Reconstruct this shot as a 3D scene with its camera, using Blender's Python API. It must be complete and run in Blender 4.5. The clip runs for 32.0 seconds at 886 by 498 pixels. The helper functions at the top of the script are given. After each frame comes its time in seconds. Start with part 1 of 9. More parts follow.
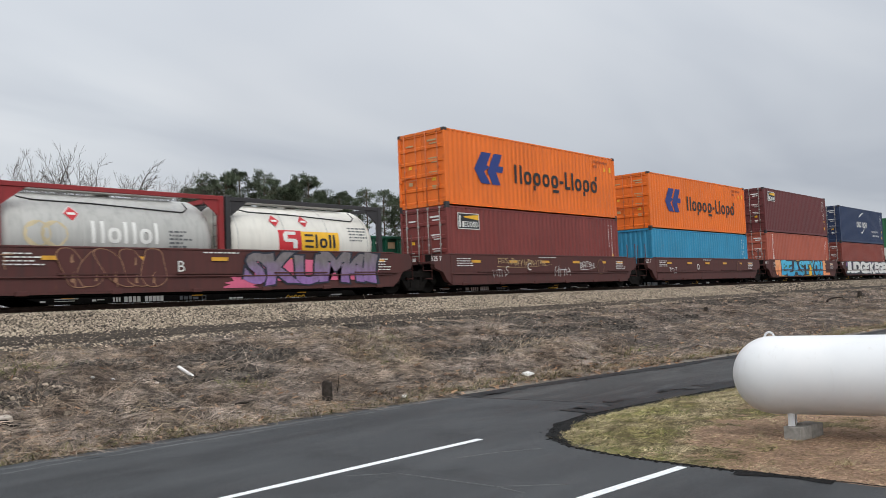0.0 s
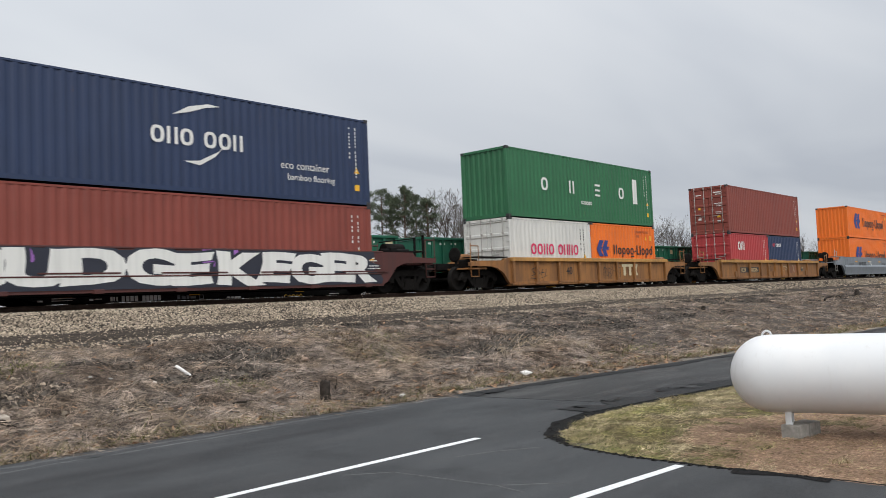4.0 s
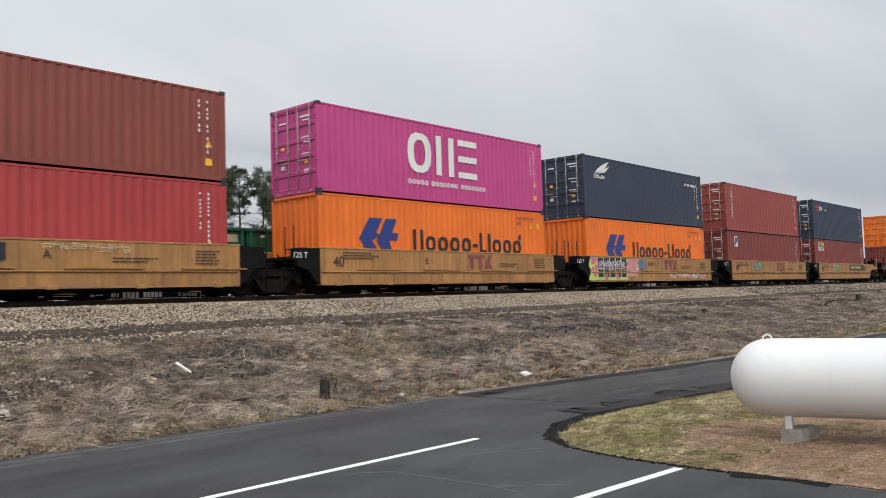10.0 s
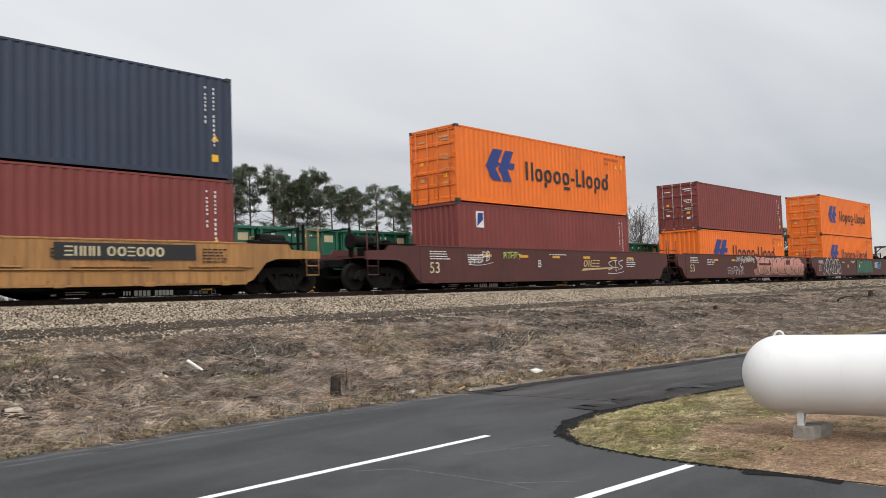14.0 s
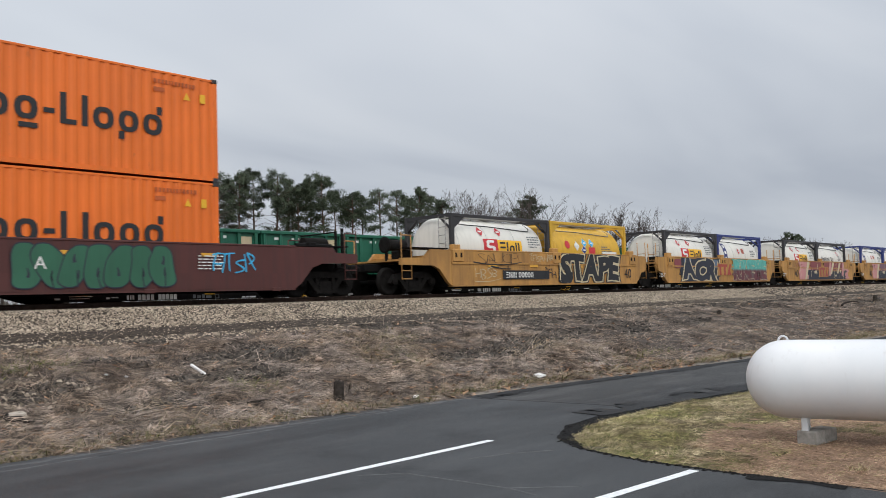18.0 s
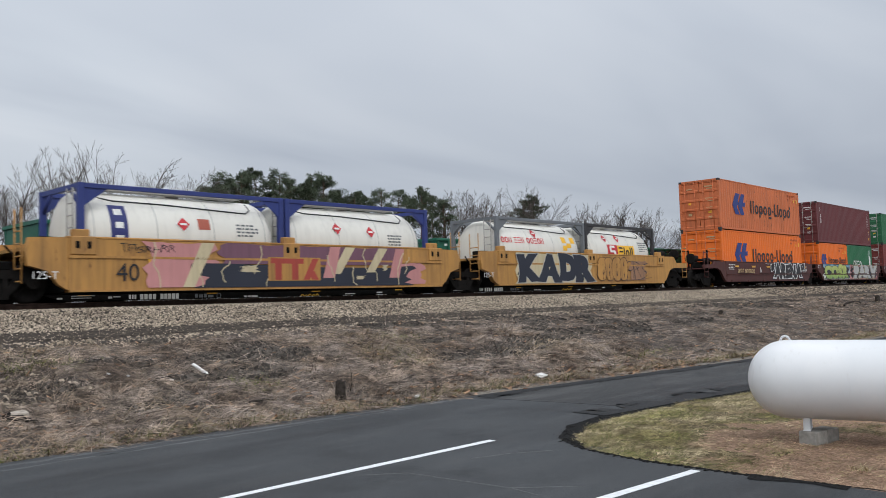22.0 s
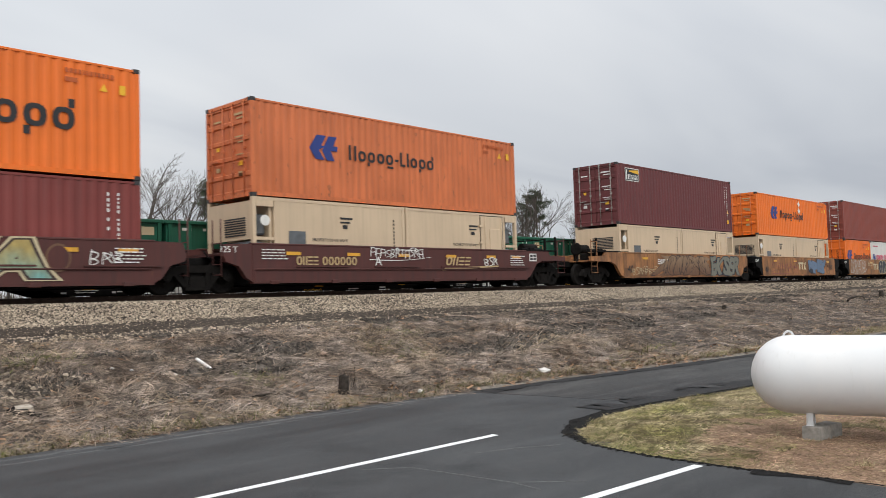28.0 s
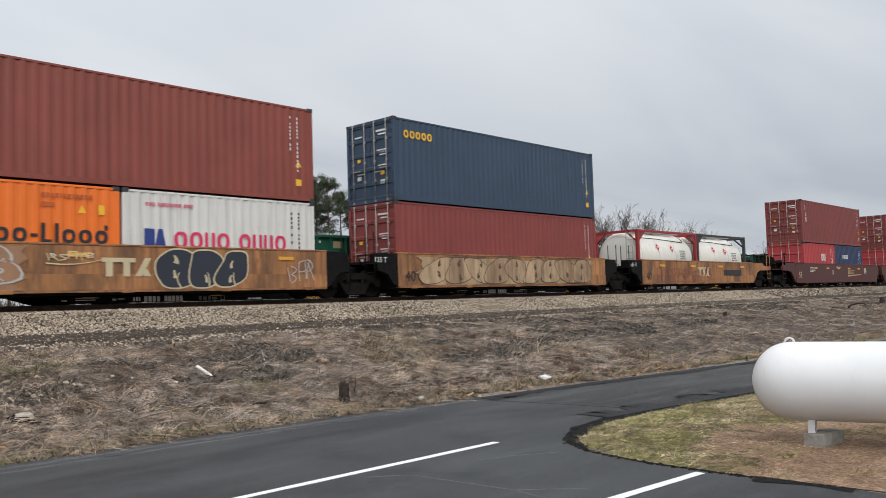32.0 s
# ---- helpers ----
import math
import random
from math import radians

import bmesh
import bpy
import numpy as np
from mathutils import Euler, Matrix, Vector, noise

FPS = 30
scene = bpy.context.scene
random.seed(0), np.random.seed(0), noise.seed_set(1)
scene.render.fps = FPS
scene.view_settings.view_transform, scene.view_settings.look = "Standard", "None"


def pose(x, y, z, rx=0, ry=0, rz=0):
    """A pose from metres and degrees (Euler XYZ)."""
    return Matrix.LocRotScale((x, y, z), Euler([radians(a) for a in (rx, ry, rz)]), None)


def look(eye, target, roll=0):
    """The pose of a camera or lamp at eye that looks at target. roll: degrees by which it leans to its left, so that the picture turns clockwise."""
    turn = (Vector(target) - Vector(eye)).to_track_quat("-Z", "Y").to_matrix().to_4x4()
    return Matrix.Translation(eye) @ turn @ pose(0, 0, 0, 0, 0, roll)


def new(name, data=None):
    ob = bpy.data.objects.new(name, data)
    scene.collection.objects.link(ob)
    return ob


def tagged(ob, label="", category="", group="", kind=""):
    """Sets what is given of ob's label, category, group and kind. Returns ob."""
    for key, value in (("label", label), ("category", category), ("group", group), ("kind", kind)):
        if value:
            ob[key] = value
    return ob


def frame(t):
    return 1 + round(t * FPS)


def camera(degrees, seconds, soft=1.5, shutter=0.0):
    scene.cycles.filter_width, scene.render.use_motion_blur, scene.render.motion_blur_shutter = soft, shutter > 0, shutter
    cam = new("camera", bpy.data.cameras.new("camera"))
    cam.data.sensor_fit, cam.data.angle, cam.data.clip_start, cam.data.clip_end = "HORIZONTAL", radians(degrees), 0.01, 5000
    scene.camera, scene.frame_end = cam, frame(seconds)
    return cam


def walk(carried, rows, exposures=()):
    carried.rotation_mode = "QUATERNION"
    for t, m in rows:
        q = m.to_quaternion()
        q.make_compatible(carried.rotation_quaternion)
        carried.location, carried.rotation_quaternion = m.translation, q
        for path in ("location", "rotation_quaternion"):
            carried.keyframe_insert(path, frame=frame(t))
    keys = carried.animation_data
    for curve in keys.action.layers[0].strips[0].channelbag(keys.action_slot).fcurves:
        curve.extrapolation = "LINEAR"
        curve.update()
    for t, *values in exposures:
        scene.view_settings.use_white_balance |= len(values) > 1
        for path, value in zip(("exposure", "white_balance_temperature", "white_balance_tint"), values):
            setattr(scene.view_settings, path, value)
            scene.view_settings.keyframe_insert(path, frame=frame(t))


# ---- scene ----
cam = camera(56.56, 32.0, soft=0.35, shutter=0.12)

EYE = (0.0, 0.0, 1.8)


def aim(yaw, tilt, lean):
    """A camera pose: yaw from +y towards +x, tilt upwards, lean to the left, in degrees."""
    return pose(*EYE, 90 + tilt, 0, -yaw) @ pose(0, 0, 0, 0, 0, lean)


SWAY = [
    (0.0, 47.969, 3.345, -2.302),
    (0.5, 48.004, 3.436, -2.325),
    (1.0, 48.001, 3.472, -2.333),
    (1.5, 48.023, 3.474, -2.345),
    (2.0, 48.043, 3.480, -2.368),
    (2.5, 48.072, 3.449, -2.369),
    (3.0, 48.097, 3.384, -2.369),
    (3.5, 48.110, 3.293, -2.391),
    (5.5, 48.255, 3.317, -2.234),
    (6.0, 48.305, 3.370, -2.093),
    (6.5, 48.407, 3.435, -1.976),
    (7.0, 48.503, 3.510, -1.929),
    (7.5, 48.517, 3.498, -1.878),
    (8.0, 48.465, 3.482, -1.817),
    (8.5, 48.351, 3.431, -1.761),
    (9.0, 48.241, 3.382, -1.825),
    (9.5, 48.145, 3.335, -1.795),
    (10.0, 48.032, 3.276, -1.710),
    (10.5, 48.015, 3.176, -1.701),
    (11.0, 47.949, 3.083, -1.594),
    (11.5, 47.859, 3.020, -1.574),
    (12.0, 47.757, 3.009, -1.566),
    (12.5, 47.657, 3.030, -1.612),
    (13.0, 47.512, 3.078, -1.697),
    (13.5, 47.405, 3.086, -1.770),
    (14.0, 47.332, 3.110, -1.867),
    (14.5, 47.245, 3.118, -1.860),
    (16.5, 47.165, 3.257, -1.962),
    (17.0, 47.116, 3.368, -1.904),
    (17.5, 47.127, 3.395, -1.901),
    (18.0, 47.110, 3.423, -1.818),
    (18.5, 47.132, 3.433, -1.879),
    (19.0, 47.133, 3.473, -1.904),
    (19.5, 47.146, 3.498, -1.913),
    (20.0, 47.140, 3.512, -1.872),
    (20.5, 47.123, 3.511, -1.895),
    (21.0, 47.083, 3.461, -1.815),
    (21.5, 47.022, 3.408, -1.748),
    (22.0, 46.982, 3.408, -1.750),
    (22.5, 46.946, 3.417, -1.691),
    (23.0, 46.906, 3.492, -1.676),
    (23.5, 46.876, 3.514, -1.717),
    (24.0, 46.828, 3.485, -1.689),
    (24.5, 46.771, 3.408, -1.720),
    (25.0, 46.728, 3.299, -1.658),
    (25.5, 46.673, 3.256, -1.665),
    (27.5, 46.725, 2.967, -1.636),
    (28.0, 46.758, 3.057, -1.711),
    (28.5, 46.836, 3.284, -1.723),
    (29.0, 46.882, 3.539, -1.797),
    (29.5, 46.954, 3.733, -1.842),
    (30.0, 46.915, 3.804, -1.817),
    (30.5, 46.889, 3.756, -1.776),
    (31.0, 46.838, 3.693, -1.817),
    (31.5, 46.787, 3.630, -1.831),
    (32.0, 46.735, 3.549, -1.784),
]
# the film camera's own exposure and white balance drift a little
DRIFT = [(0.0, -0.10, 6380, 10), (2.0, -0.03, 6500, 10), (6.0, -0.05, 6420, 10), (9.0, -0.03, 6500, 10), (11.0, 0.0, 6610, 10), (13.0, 0.06, 6670, 10), (14.5, 0.08, 6650, 10), (17.0, -0.07, 6400, 10),
         (19.0, -0.19, 6210, 10), (21.0, -0.23, 6150, 10), (23.0, -0.18, 6160, 10), (25.0, -0.01, 6500, 10), (28.0, 0.02, 6550, 10), (30.0, 0.0, 6480, 10), (32.0, -0.02, 6440, 10)]
walk(cam, [(t, aim(a, b, c)) for t, a, b, c in SWAY], DRIFT)

# ---- light: an overcast winter afternoon ----
world = bpy.data.worlds.new("sky")
scene.world = world
world.use_nodes = True
SUN_AZ, SUN_EL = 212.0, 46.0   # the hidden sun, behind thin cloud, degrees from +y towards +x


def build_sky():
    nt = world.node_tree
    nt.nodes.clear()
    N = nt.nodes.new
    out, bg = N("ShaderNodeOutputWorld"), N("ShaderNodeBackground")
    nish = N("ShaderNodeTexSky")
    nish.sky_type, nish.sun_disc = "NISHITA", False
    nish.sun_elevation, nish.sun_rotation = radians(SUN_EL), radians(SUN_AZ)
    tc, sep = N("ShaderNodeTexCoord"), N("ShaderNodeSeparateXYZ")
    nt.links.new(tc.outputs["Generated"], sep.inputs[0])
    up = N("ShaderNodeMath"); up.operation = "MAXIMUM"; up.inputs[1].default_value = 0.0
    nt.links.new(sep.outputs["Z"], up.inputs[0])
    lift = N("ShaderNodeMath"); lift.operation = "ADD"; lift.inputs[1].default_value = 0.10
    nt.links.new(up.outputs[0], lift.inputs[0])
    flat = N("ShaderNodeVectorMath"); flat.operation = "DIVIDE"
    nt.links.new(tc.outputs["Generated"], flat.inputs[0])
    comb = N("ShaderNodeCombineXYZ")
    for i in (0, 1):
        nt.links.new(lift.outputs[0], comb.inputs[i])
    comb.inputs[2].default_value = 1.0
    nt.links.new(comb.outputs[0], flat.inputs[1])
    mp = N("ShaderNodeMapping")
    mp.inputs["Rotation"].default_value = (0, 0, radians(28))
    mp.inputs["Scale"].default_value = (0.42, 0.95, 0.0)
    nt.links.new(flat.outputs[0], mp.inputs[0])
    n1 = N("ShaderNodeTexNoise")
    n1.inputs["Scale"].default_value, n1.inputs["Detail"].default_value = 0.85, 4.0
    n1.inputs["Roughness"].default_value, n1.inputs["Distortion"].default_value = 0.46, 0.45
    nt.links.new(mp.outputs[0], n1.inputs["Vector"])
    ramp = N("ShaderNodeValToRGB")
    r = ramp.color_ramp
    r.elements[0].position, r.elements[0].color = 0.34, (0.525, 0.56, 0.62, 1)
    r.elements[1].position, r.elements[1].color = 0.68, (0.75, 0.772, 0.80, 1)
    mid = r.elements.new(0.50); mid.color = (0.635, 0.668, 0.715, 1)
    nt.links.new(n1.outputs["Fac"], ramp.inputs[0])
    # brighter cloud round the hidden sun
    dot = N("ShaderNodeVectorMath"); dot.operation = "DOT_PRODUCT"
    a, e = radians(SUN_AZ), radians(SUN_EL)
    dot.inputs[1].default_value = (math.sin(a) * math.cos(e), math.cos(a) * math.cos(e), math.sin(e))
    nt.links.new(tc.outputs["Generated"], dot.inputs[0])
    glow = N("ShaderNodeMapRange")
    glow.inputs[1].default_value, glow.inputs[2].default_value = 0.0, 1.0
    glow.inputs[3].default_value, glow.inputs[4].default_value = 0.0, 1.0
    nt.links.new(dot.outputs["Value"], glow.inputs[0])
    add = N("ShaderNodeMixRGB"); add.blend_type = "ADD"; add.inputs[2].default_value = (0.58, 0.57, 0.54, 1)
    nt.links.new(glow.outputs[0], add.inputs[0])
    nt.links.new(ramp.outputs[0], add.inputs[1])
    # a thin, bright place low in the cloud
    dot2 = N("ShaderNodeVectorMath"); dot2.operation = "DOT_PRODUCT"
    a, e = radians(17.0), radians(12.0)
    dot2.inputs[1].default_value = (math.sin(a) * math.cos(e), math.cos(a) * math.cos(e), math.sin(e))
    nt.links.new(tc.outputs["Generated"], dot2.inputs[0])
    spot = N("ShaderNodeMapRange")
    spot.interpolation_type = "SMOOTHSTEP"
    spot.inputs[1].default_value, spot.inputs[2].default_value = 0.955, 1.0
    nt.links.new(dot2.outputs["Value"], spot.inputs[0])
    add2 = N("ShaderNodeMixRGB"); add2.blend_type = "ADD"; add2.inputs[2].default_value = (0.10, 0.10, 0.09, 1)
    nt.links.new(spot.outputs[0], add2.inputs[0])
    nt.links.new(add.outputs[0], add2.inputs[1])
    add = add2
    # zenith of an overcast sky is brighter than its horizon
    zen = N("ShaderNodeMapRange")
    zen.inputs[1].default_value, zen.inputs[2].default_value = 0.10, 0.9
    zen.inputs[3].default_value, zen.inputs[4].default_value = 0.92, 1.6
    nt.links.new(sep.outputs["Z"], zen.inputs[0])
    mul = N("ShaderNodeVectorMath"); mul.operation = "SCALE"
    nt.links.new(add.outputs[0], mul.inputs[0])
    nt.links.new(zen.outputs[0], mul.inputs["Scale"])
    thin = N("ShaderNodeVectorMath"); thin.operation = "SCALE"; thin.inputs["Scale"].default_value = 0.05
    nt.links.new(nish.outputs[0], thin.inputs[0])
    mix = N("ShaderNodeMixRGB"); mix.inputs[0].default_value = 0.06
    nt.links.new(mul.outputs[0], mix.inputs[1])
    nt.links.new(thin.outputs[0], mix.inputs[2])
    nt.links.new(mix.outputs[0], bg.inputs["Color"])
    bg.inputs["Strength"].default_value = 1.0
    nt.links.new(bg.outputs[0], out.inputs[0])


build_sky()
sun = new("sun", bpy.data.lights.new("sun", "SUN"))
sun.data.energy, sun.data.angle, sun.data.color = 0.95, radians(30), (1.0, 0.965, 0.91)
a, e = radians(SUN_AZ), radians(SUN_EL)
sun.matrix_world = look((60 * math.sin(a) * math.cos(e), 60 * math.cos(a) * math.cos(e), 60 * math.sin(e)), (0, 0, 0))

# ---- the plan ----
TRACK_Y, RAIL_Z = 21.24, 1.97        # centre line and rail top of the near track
FAR_Y = TRACK_Y + 4.4                # centre line of the siding behind it
FLOOR = 0.34                         # container floor above the rail top

# how far the train has gone, in metres
TRAIN = [
    (0.0, 0.00),
    (1.0, 15.75),
    (2.0, 30.40),
    (3.0, 46.64),
    (5.5, 85.29),
    (6.0, 93.13),
    (7.0, 108.27),
    (8.0, 123.50),
    (9.0, 139.64),
    (10.0, 154.79),
    (11.0, 170.45),
    (12.0, 186.12),
    (13.0, 201.26),
    (14.0, 216.90),
    (16.5, 255.58),
    (17.0, 263.46),
    (18.0, 278.55),
    (19.0, 293.62),
    (20.0, 309.68),
    (21.0, 324.83),
    (22.0, 339.95),
    (23.0, 356.13),
    (24.0, 371.13),
    (25.0, 386.70),
    (27.5, 424.65),
    (28.0, 432.99),
    (29.0, 448.57),
    (30.0, 463.07),
    (31.0, 479.20),
    (32.0, 494.26),
]
TRAIN_T, TRAIN_S = [r[0] for r in TRAIN], [r[1] for r in TRAIN]
MOVING = []                          # (thing, x at the start, y, z)
WHEELS = []


# ---- materials ----
def mat_base(name):
    m = bpy.data.materials.new(name)
    m.use_nodes = True
    nt = m.node_tree
    return m, nt, nt.nodes["Principled BSDF"]


def noise_node(nt, scale, detail=4.0, coord="Object", stretch=(1, 1, 1), rough=0.55):
    tc, mp, n = nt.nodes.new("ShaderNodeTexCoord"), nt.nodes.new("ShaderNodeMapping"), nt.nodes.new("ShaderNodeTexNoise")
    mp.inputs["Scale"].default_value = stretch
    n.inputs["Scale"].default_value, n.inputs["Detail"].default_value, n.inputs["Roughness"].default_value = scale, detail, rough
    nt.links.new(tc.outputs[coord], mp.inputs[0])
    nt.links.new(mp.outputs[0], n.inputs["Vector"])
    return n, mp


def ramp_node(nt, src, p0, p1, c0=(0, 0, 0, 1), c1=(1, 1, 1, 1)):
    r = nt.nodes.new("ShaderNodeValToRGB")
    r.color_ramp.elements[0].position, r.color_ramp.elements[0].color = p0, c0
    r.color_ramp.elements[1].position, r.color_ramp.elements[1].color = p1, c1
    nt.links.new(src, r.inputs[0])
    return r


def mix_node(nt, fac, c1, c2, mode="MIX"):
    m = nt.nodes.new("ShaderNodeMixRGB")
    m.blend_type = mode
    for sock, v in zip(m.inputs, (fac, c1, c2)):
        if isinstance(v, bpy.types.NodeSocket):
            nt.links.new(v, sock)
        else:
            sock.default_value = v
    return m


def bump_node(nt, height, strength, dist, bsdf):
    b = nt.nodes.new("ShaderNodeBump")
    b.inputs["Strength"].default_value, b.inputs["Distance"].default_value = strength, dist
    nt.links.new(height, b.inputs["Height"])
    nt.links.new(b.outputs[0], bsdf.inputs["Normal"])


def jitter(nt, coord_mapping):
    """Shifts a pattern from object to object."""
    info = nt.nodes.new("ShaderNodeObjectInfo")
    mul = nt.nodes.new("ShaderNodeMath"); mul.operation = "MULTIPLY"; mul.inputs[1].default_value = 37.0
    nt.links.new(info.outputs["Random"], mul.inputs[0])
    cb = nt.nodes.new("ShaderNodeCombineXYZ")
    for i in range(3):
        nt.links.new(mul.outputs[0], cb.inputs[i])
    nt.links.new(cb.outputs[0], coord_mapping.inputs["Location"])


PAINTS = {}


def paint(name, rgb, rough=0.5, fade=0.25, rust=0.5, dirt=0.4, worn=0.0):
    """Weathered paint on steel: sun-bleached patches, grime streaks and rust specks. rgb is linear."""
    if name in PAINTS:
        return PAINTS[name]
    m, nt, b = mat_base(name)
    base = (*rgb, 1)
    pale = (*[min(1, c * (1 + fade) + 0.05 * fade) for c in rgb], 1)
    dark = (*[c * (1 - 0.6 * fade) for c in rgb], 1)
    n1, m1 = noise_node(nt, 0.55, 5)
    jitter(nt, m1)
    c1 = mix_node(nt, ramp_node(nt, n1.outputs["Fac"], 0.35, 0.68).outputs[0], dark, pale)
    c1b = mix_node(nt, 0.5, base, c1.outputs[0])
    # grime running down
    n2, m2 = noise_node(nt, 1.0, 6, stretch=(7.0, 7.0, 0.35))
    jitter(nt, m2)
    streak = ramp_node(nt, n2.outputs["Fac"], 0.46, 0.72, (0, 0, 0, 1), (dirt, dirt, dirt, 1))
    c2 = mix_node(nt, streak.outputs[0], c1b.outputs[0], (*[c * 0.42 + 0.012 for c in rgb], 1))
    # rust specks and runs
    n3, m3 = noise_node(nt, 2.6, 8, stretch=(1.6, 1.6, 0.6), rough=0.7)
    jitter(nt, m3)
    spots = ramp_node(nt, n3.outputs["Fac"], 0.67 - 0.06 * rust, 0.75 - 0.05 * rust, (0, 0, 0, 1), (min(1, rust),) * 3 + (1,))
    c3 = mix_node(nt, spots.outputs[0], c2.outputs[0], (0.13, 0.052, 0.022, 1))
    if worn:
        n5, m5 = noise_node(nt, 1.1, 7, stretch=(1.0, 1.0, 0.35), rough=0.66)
        jitter(nt, m5)
        c3 = mix_node(nt, ramp_node(nt, n5.outputs["Fac"], 0.44, 0.62, (0, 0, 0, 1), (worn,) * 3 + (1,)).outputs[0], c3.outputs[0], (0.125, 0.062, 0.032, 1))
    nt.links.new(c3.outputs[0], b.inputs["Base Color"])
    rr = mix_node(nt, n1.outputs["Fac"], (rough - 0.08,) * 3 + (1,), (rough + 0.16,) * 3 + (1,))
    nt.links.new(rr.outputs[0], b.inputs["Roughness"])
    n4, _ = noise_node(nt, 9.0, 5)
    bump_node(nt, n4.outputs["Fac"], 0.10, 0.01, b)
    PAINTS[name] = m
    return m


def plain(name, rgb, rough=0.6, metal=0.0, var=0.2, scale=6.0, bump=0.15, detail=6):
    if name in PAINTS:
        return PAINTS[name]
    m, nt, b = mat_base(name)
    n1, mp = noise_node(nt, scale, detail)
    jitter(nt, mp)
    c = mix_node(nt, ramp_node(nt, n1.outputs["Fac"], 0.3, 0.72).outputs[0],
                 (*[x * (1 - var) for x in rgb], 1), (*[min(1, x * (1 + var)) for x in rgb], 1))
    nt.links.new(c.outputs[0], b.inputs["Base Color"])
    b.inputs["Roughness"].default_value, b.inputs["Metallic"].default_value = rough, metal
    if rough >= 0.7:
        b.inputs["Specular IOR Level"].default_value = 0.12
    if bump:
        bump_node(nt, n1.outputs["Fac"], bump, 0.02, b)
    PAINTS[name] = m
    return m


def srgb(r, g, b):
    return tuple((c / 255 / 12.92) if c / 255 <= 0.04045 else ((c / 255 + 0.055) / 1.055) ** 2.4 for c in (r, g, b))


# ---- mesh helpers ----
STUFF_PARTS = ("spray_field", "spray_tag", "spray_line", "number_column", "small_print", "door_sign", "number_mark", "wordmark", "spray_fill", "spray_outline", "spray_shade", "spray_halo", "spray_dots")


def part(name, bm, material, parent, label="", loc=None, kind=""):
    """Links a bmesh as one mesh object under a thing or a part."""
    me = bm if isinstance(bm, bpy.types.Mesh) else None
    if me is None:
        me = bpy.data.meshes.new(name)
        bm.to_mesh(me)
        bm.free()
    ob = new(name, me)
    if material is not None:
        if not me.materials:
            me.materials.append(material)
        elif me.materials[0] != material:
            ob.material_slots[0].link = "OBJECT"
            ob.material_slots[0].material = material
    if parent is not None:
        ob.parent = parent
    if loc is not None:
        ob.location = loc
    if label or kind:
        tagged(ob, label, kind=kind)
    return ob


def box(bm, x0, x1, y0, y1, z0, z1):
    """Adds a box to the bmesh."""
    v = [bm.verts.new((x, y, z)) for x in (x0, x1) for y in (y0, y1) for z in (z0, z1)]
    for f in ((0, 1, 3, 2), (4, 6, 7, 5), (0, 4, 5, 1), (2, 3, 7, 6), (0, 2, 6, 4), (1, 5, 7, 3)):
        bm.faces.new([v[i] for i in f])
    return v


def bevel_box(bm, x0, x1, y0, y1, z0, z1, r=0.01):
    """A box with chamfered edges."""
    b2 = bmesh.new()
    box(b2, x0, x1, y0, y1, z0, z1)
    bmesh.ops.bevel(b2, geom=b2.edges[:], offset=r, segments=1, affect="EDGES")
    join(bm, b2)


def join(bm, b2, m=None):
    idx = {}
    for v in b2.verts:
        idx[v] = bm.verts.new(m @ v.co if m else v.co)
    for f in b2.faces:
        try:
            nf = bm.faces.new([idx[v] for v in f.verts])
            nf.smooth = f.smooth
        except ValueError:
            pass
    b2.free()


def prism(bm, poly, y0, y1):
    """A polygon in x, z drawn out from y0 to y1."""
    a = [bm.verts.new((x, y0, z)) for x, z in poly]
    b = [bm.verts.new((x, y1, z)) for x, z in poly]
    n = len(poly)
    bm.faces.new(a)
    bm.faces.new(b[::-1])
    for i in range(n):
        bm.faces.new((a[i], b[i], b[(i + 1) % n], a[(i + 1) % n]))


def tube(bm, p, q, r, n=8, caps=True, r2=None):
    """A round bar from p to q."""
    p, q = Vector(p), Vector(q)
    d = (q - p).normalized()
    s = d.orthogonal().normalized()
    t = d.cross(s)
    r2 = r if r2 is None else r2
    ra = [bm.verts.new(p + r * (math.cos(k * math.tau / n) * s + math.sin(k * math.tau / n) * t)) for k in range(n)]
    rb = [bm.verts.new(q + r2 * (math.cos(k * math.tau / n) * s + math.sin(k * math.tau / n) * t)) for k in range(n)]
    for k in range(n):
        f = bm.faces.new((ra[k], ra[(k + 1) % n], rb[(k + 1) % n], rb[k]))
        f.smooth = True
    if caps:
        bm.faces.new(ra[::-1])
        bm.faces.new(rb)


def lathe(bm, prof, axis="x", n=32, m=None):
    """Turns a profile of (along, radius) about the x or y axis."""
    rings = []
    for s, r in prof:
        ring = []
        for k in range(n):
            a = k * math.tau / n
            c, d = r * math.cos(a), r * math.sin(a)
            co = Vector((s, c, d) if axis == "x" else (c, s, d))
            ring.append(bm.verts.new(m @ co if m else co))
        rings.append(ring)
    for a, b in zip(rings, rings[1:]):
        for k in range(n):
            f = bm.faces.new((a[k], b[k], b[(k + 1) % n], a[(k + 1) % n]))
            f.smooth = True
    bm.faces.new(rings[0])
    bm.faces.new(rings[-1][::-1])


MESHES = {}


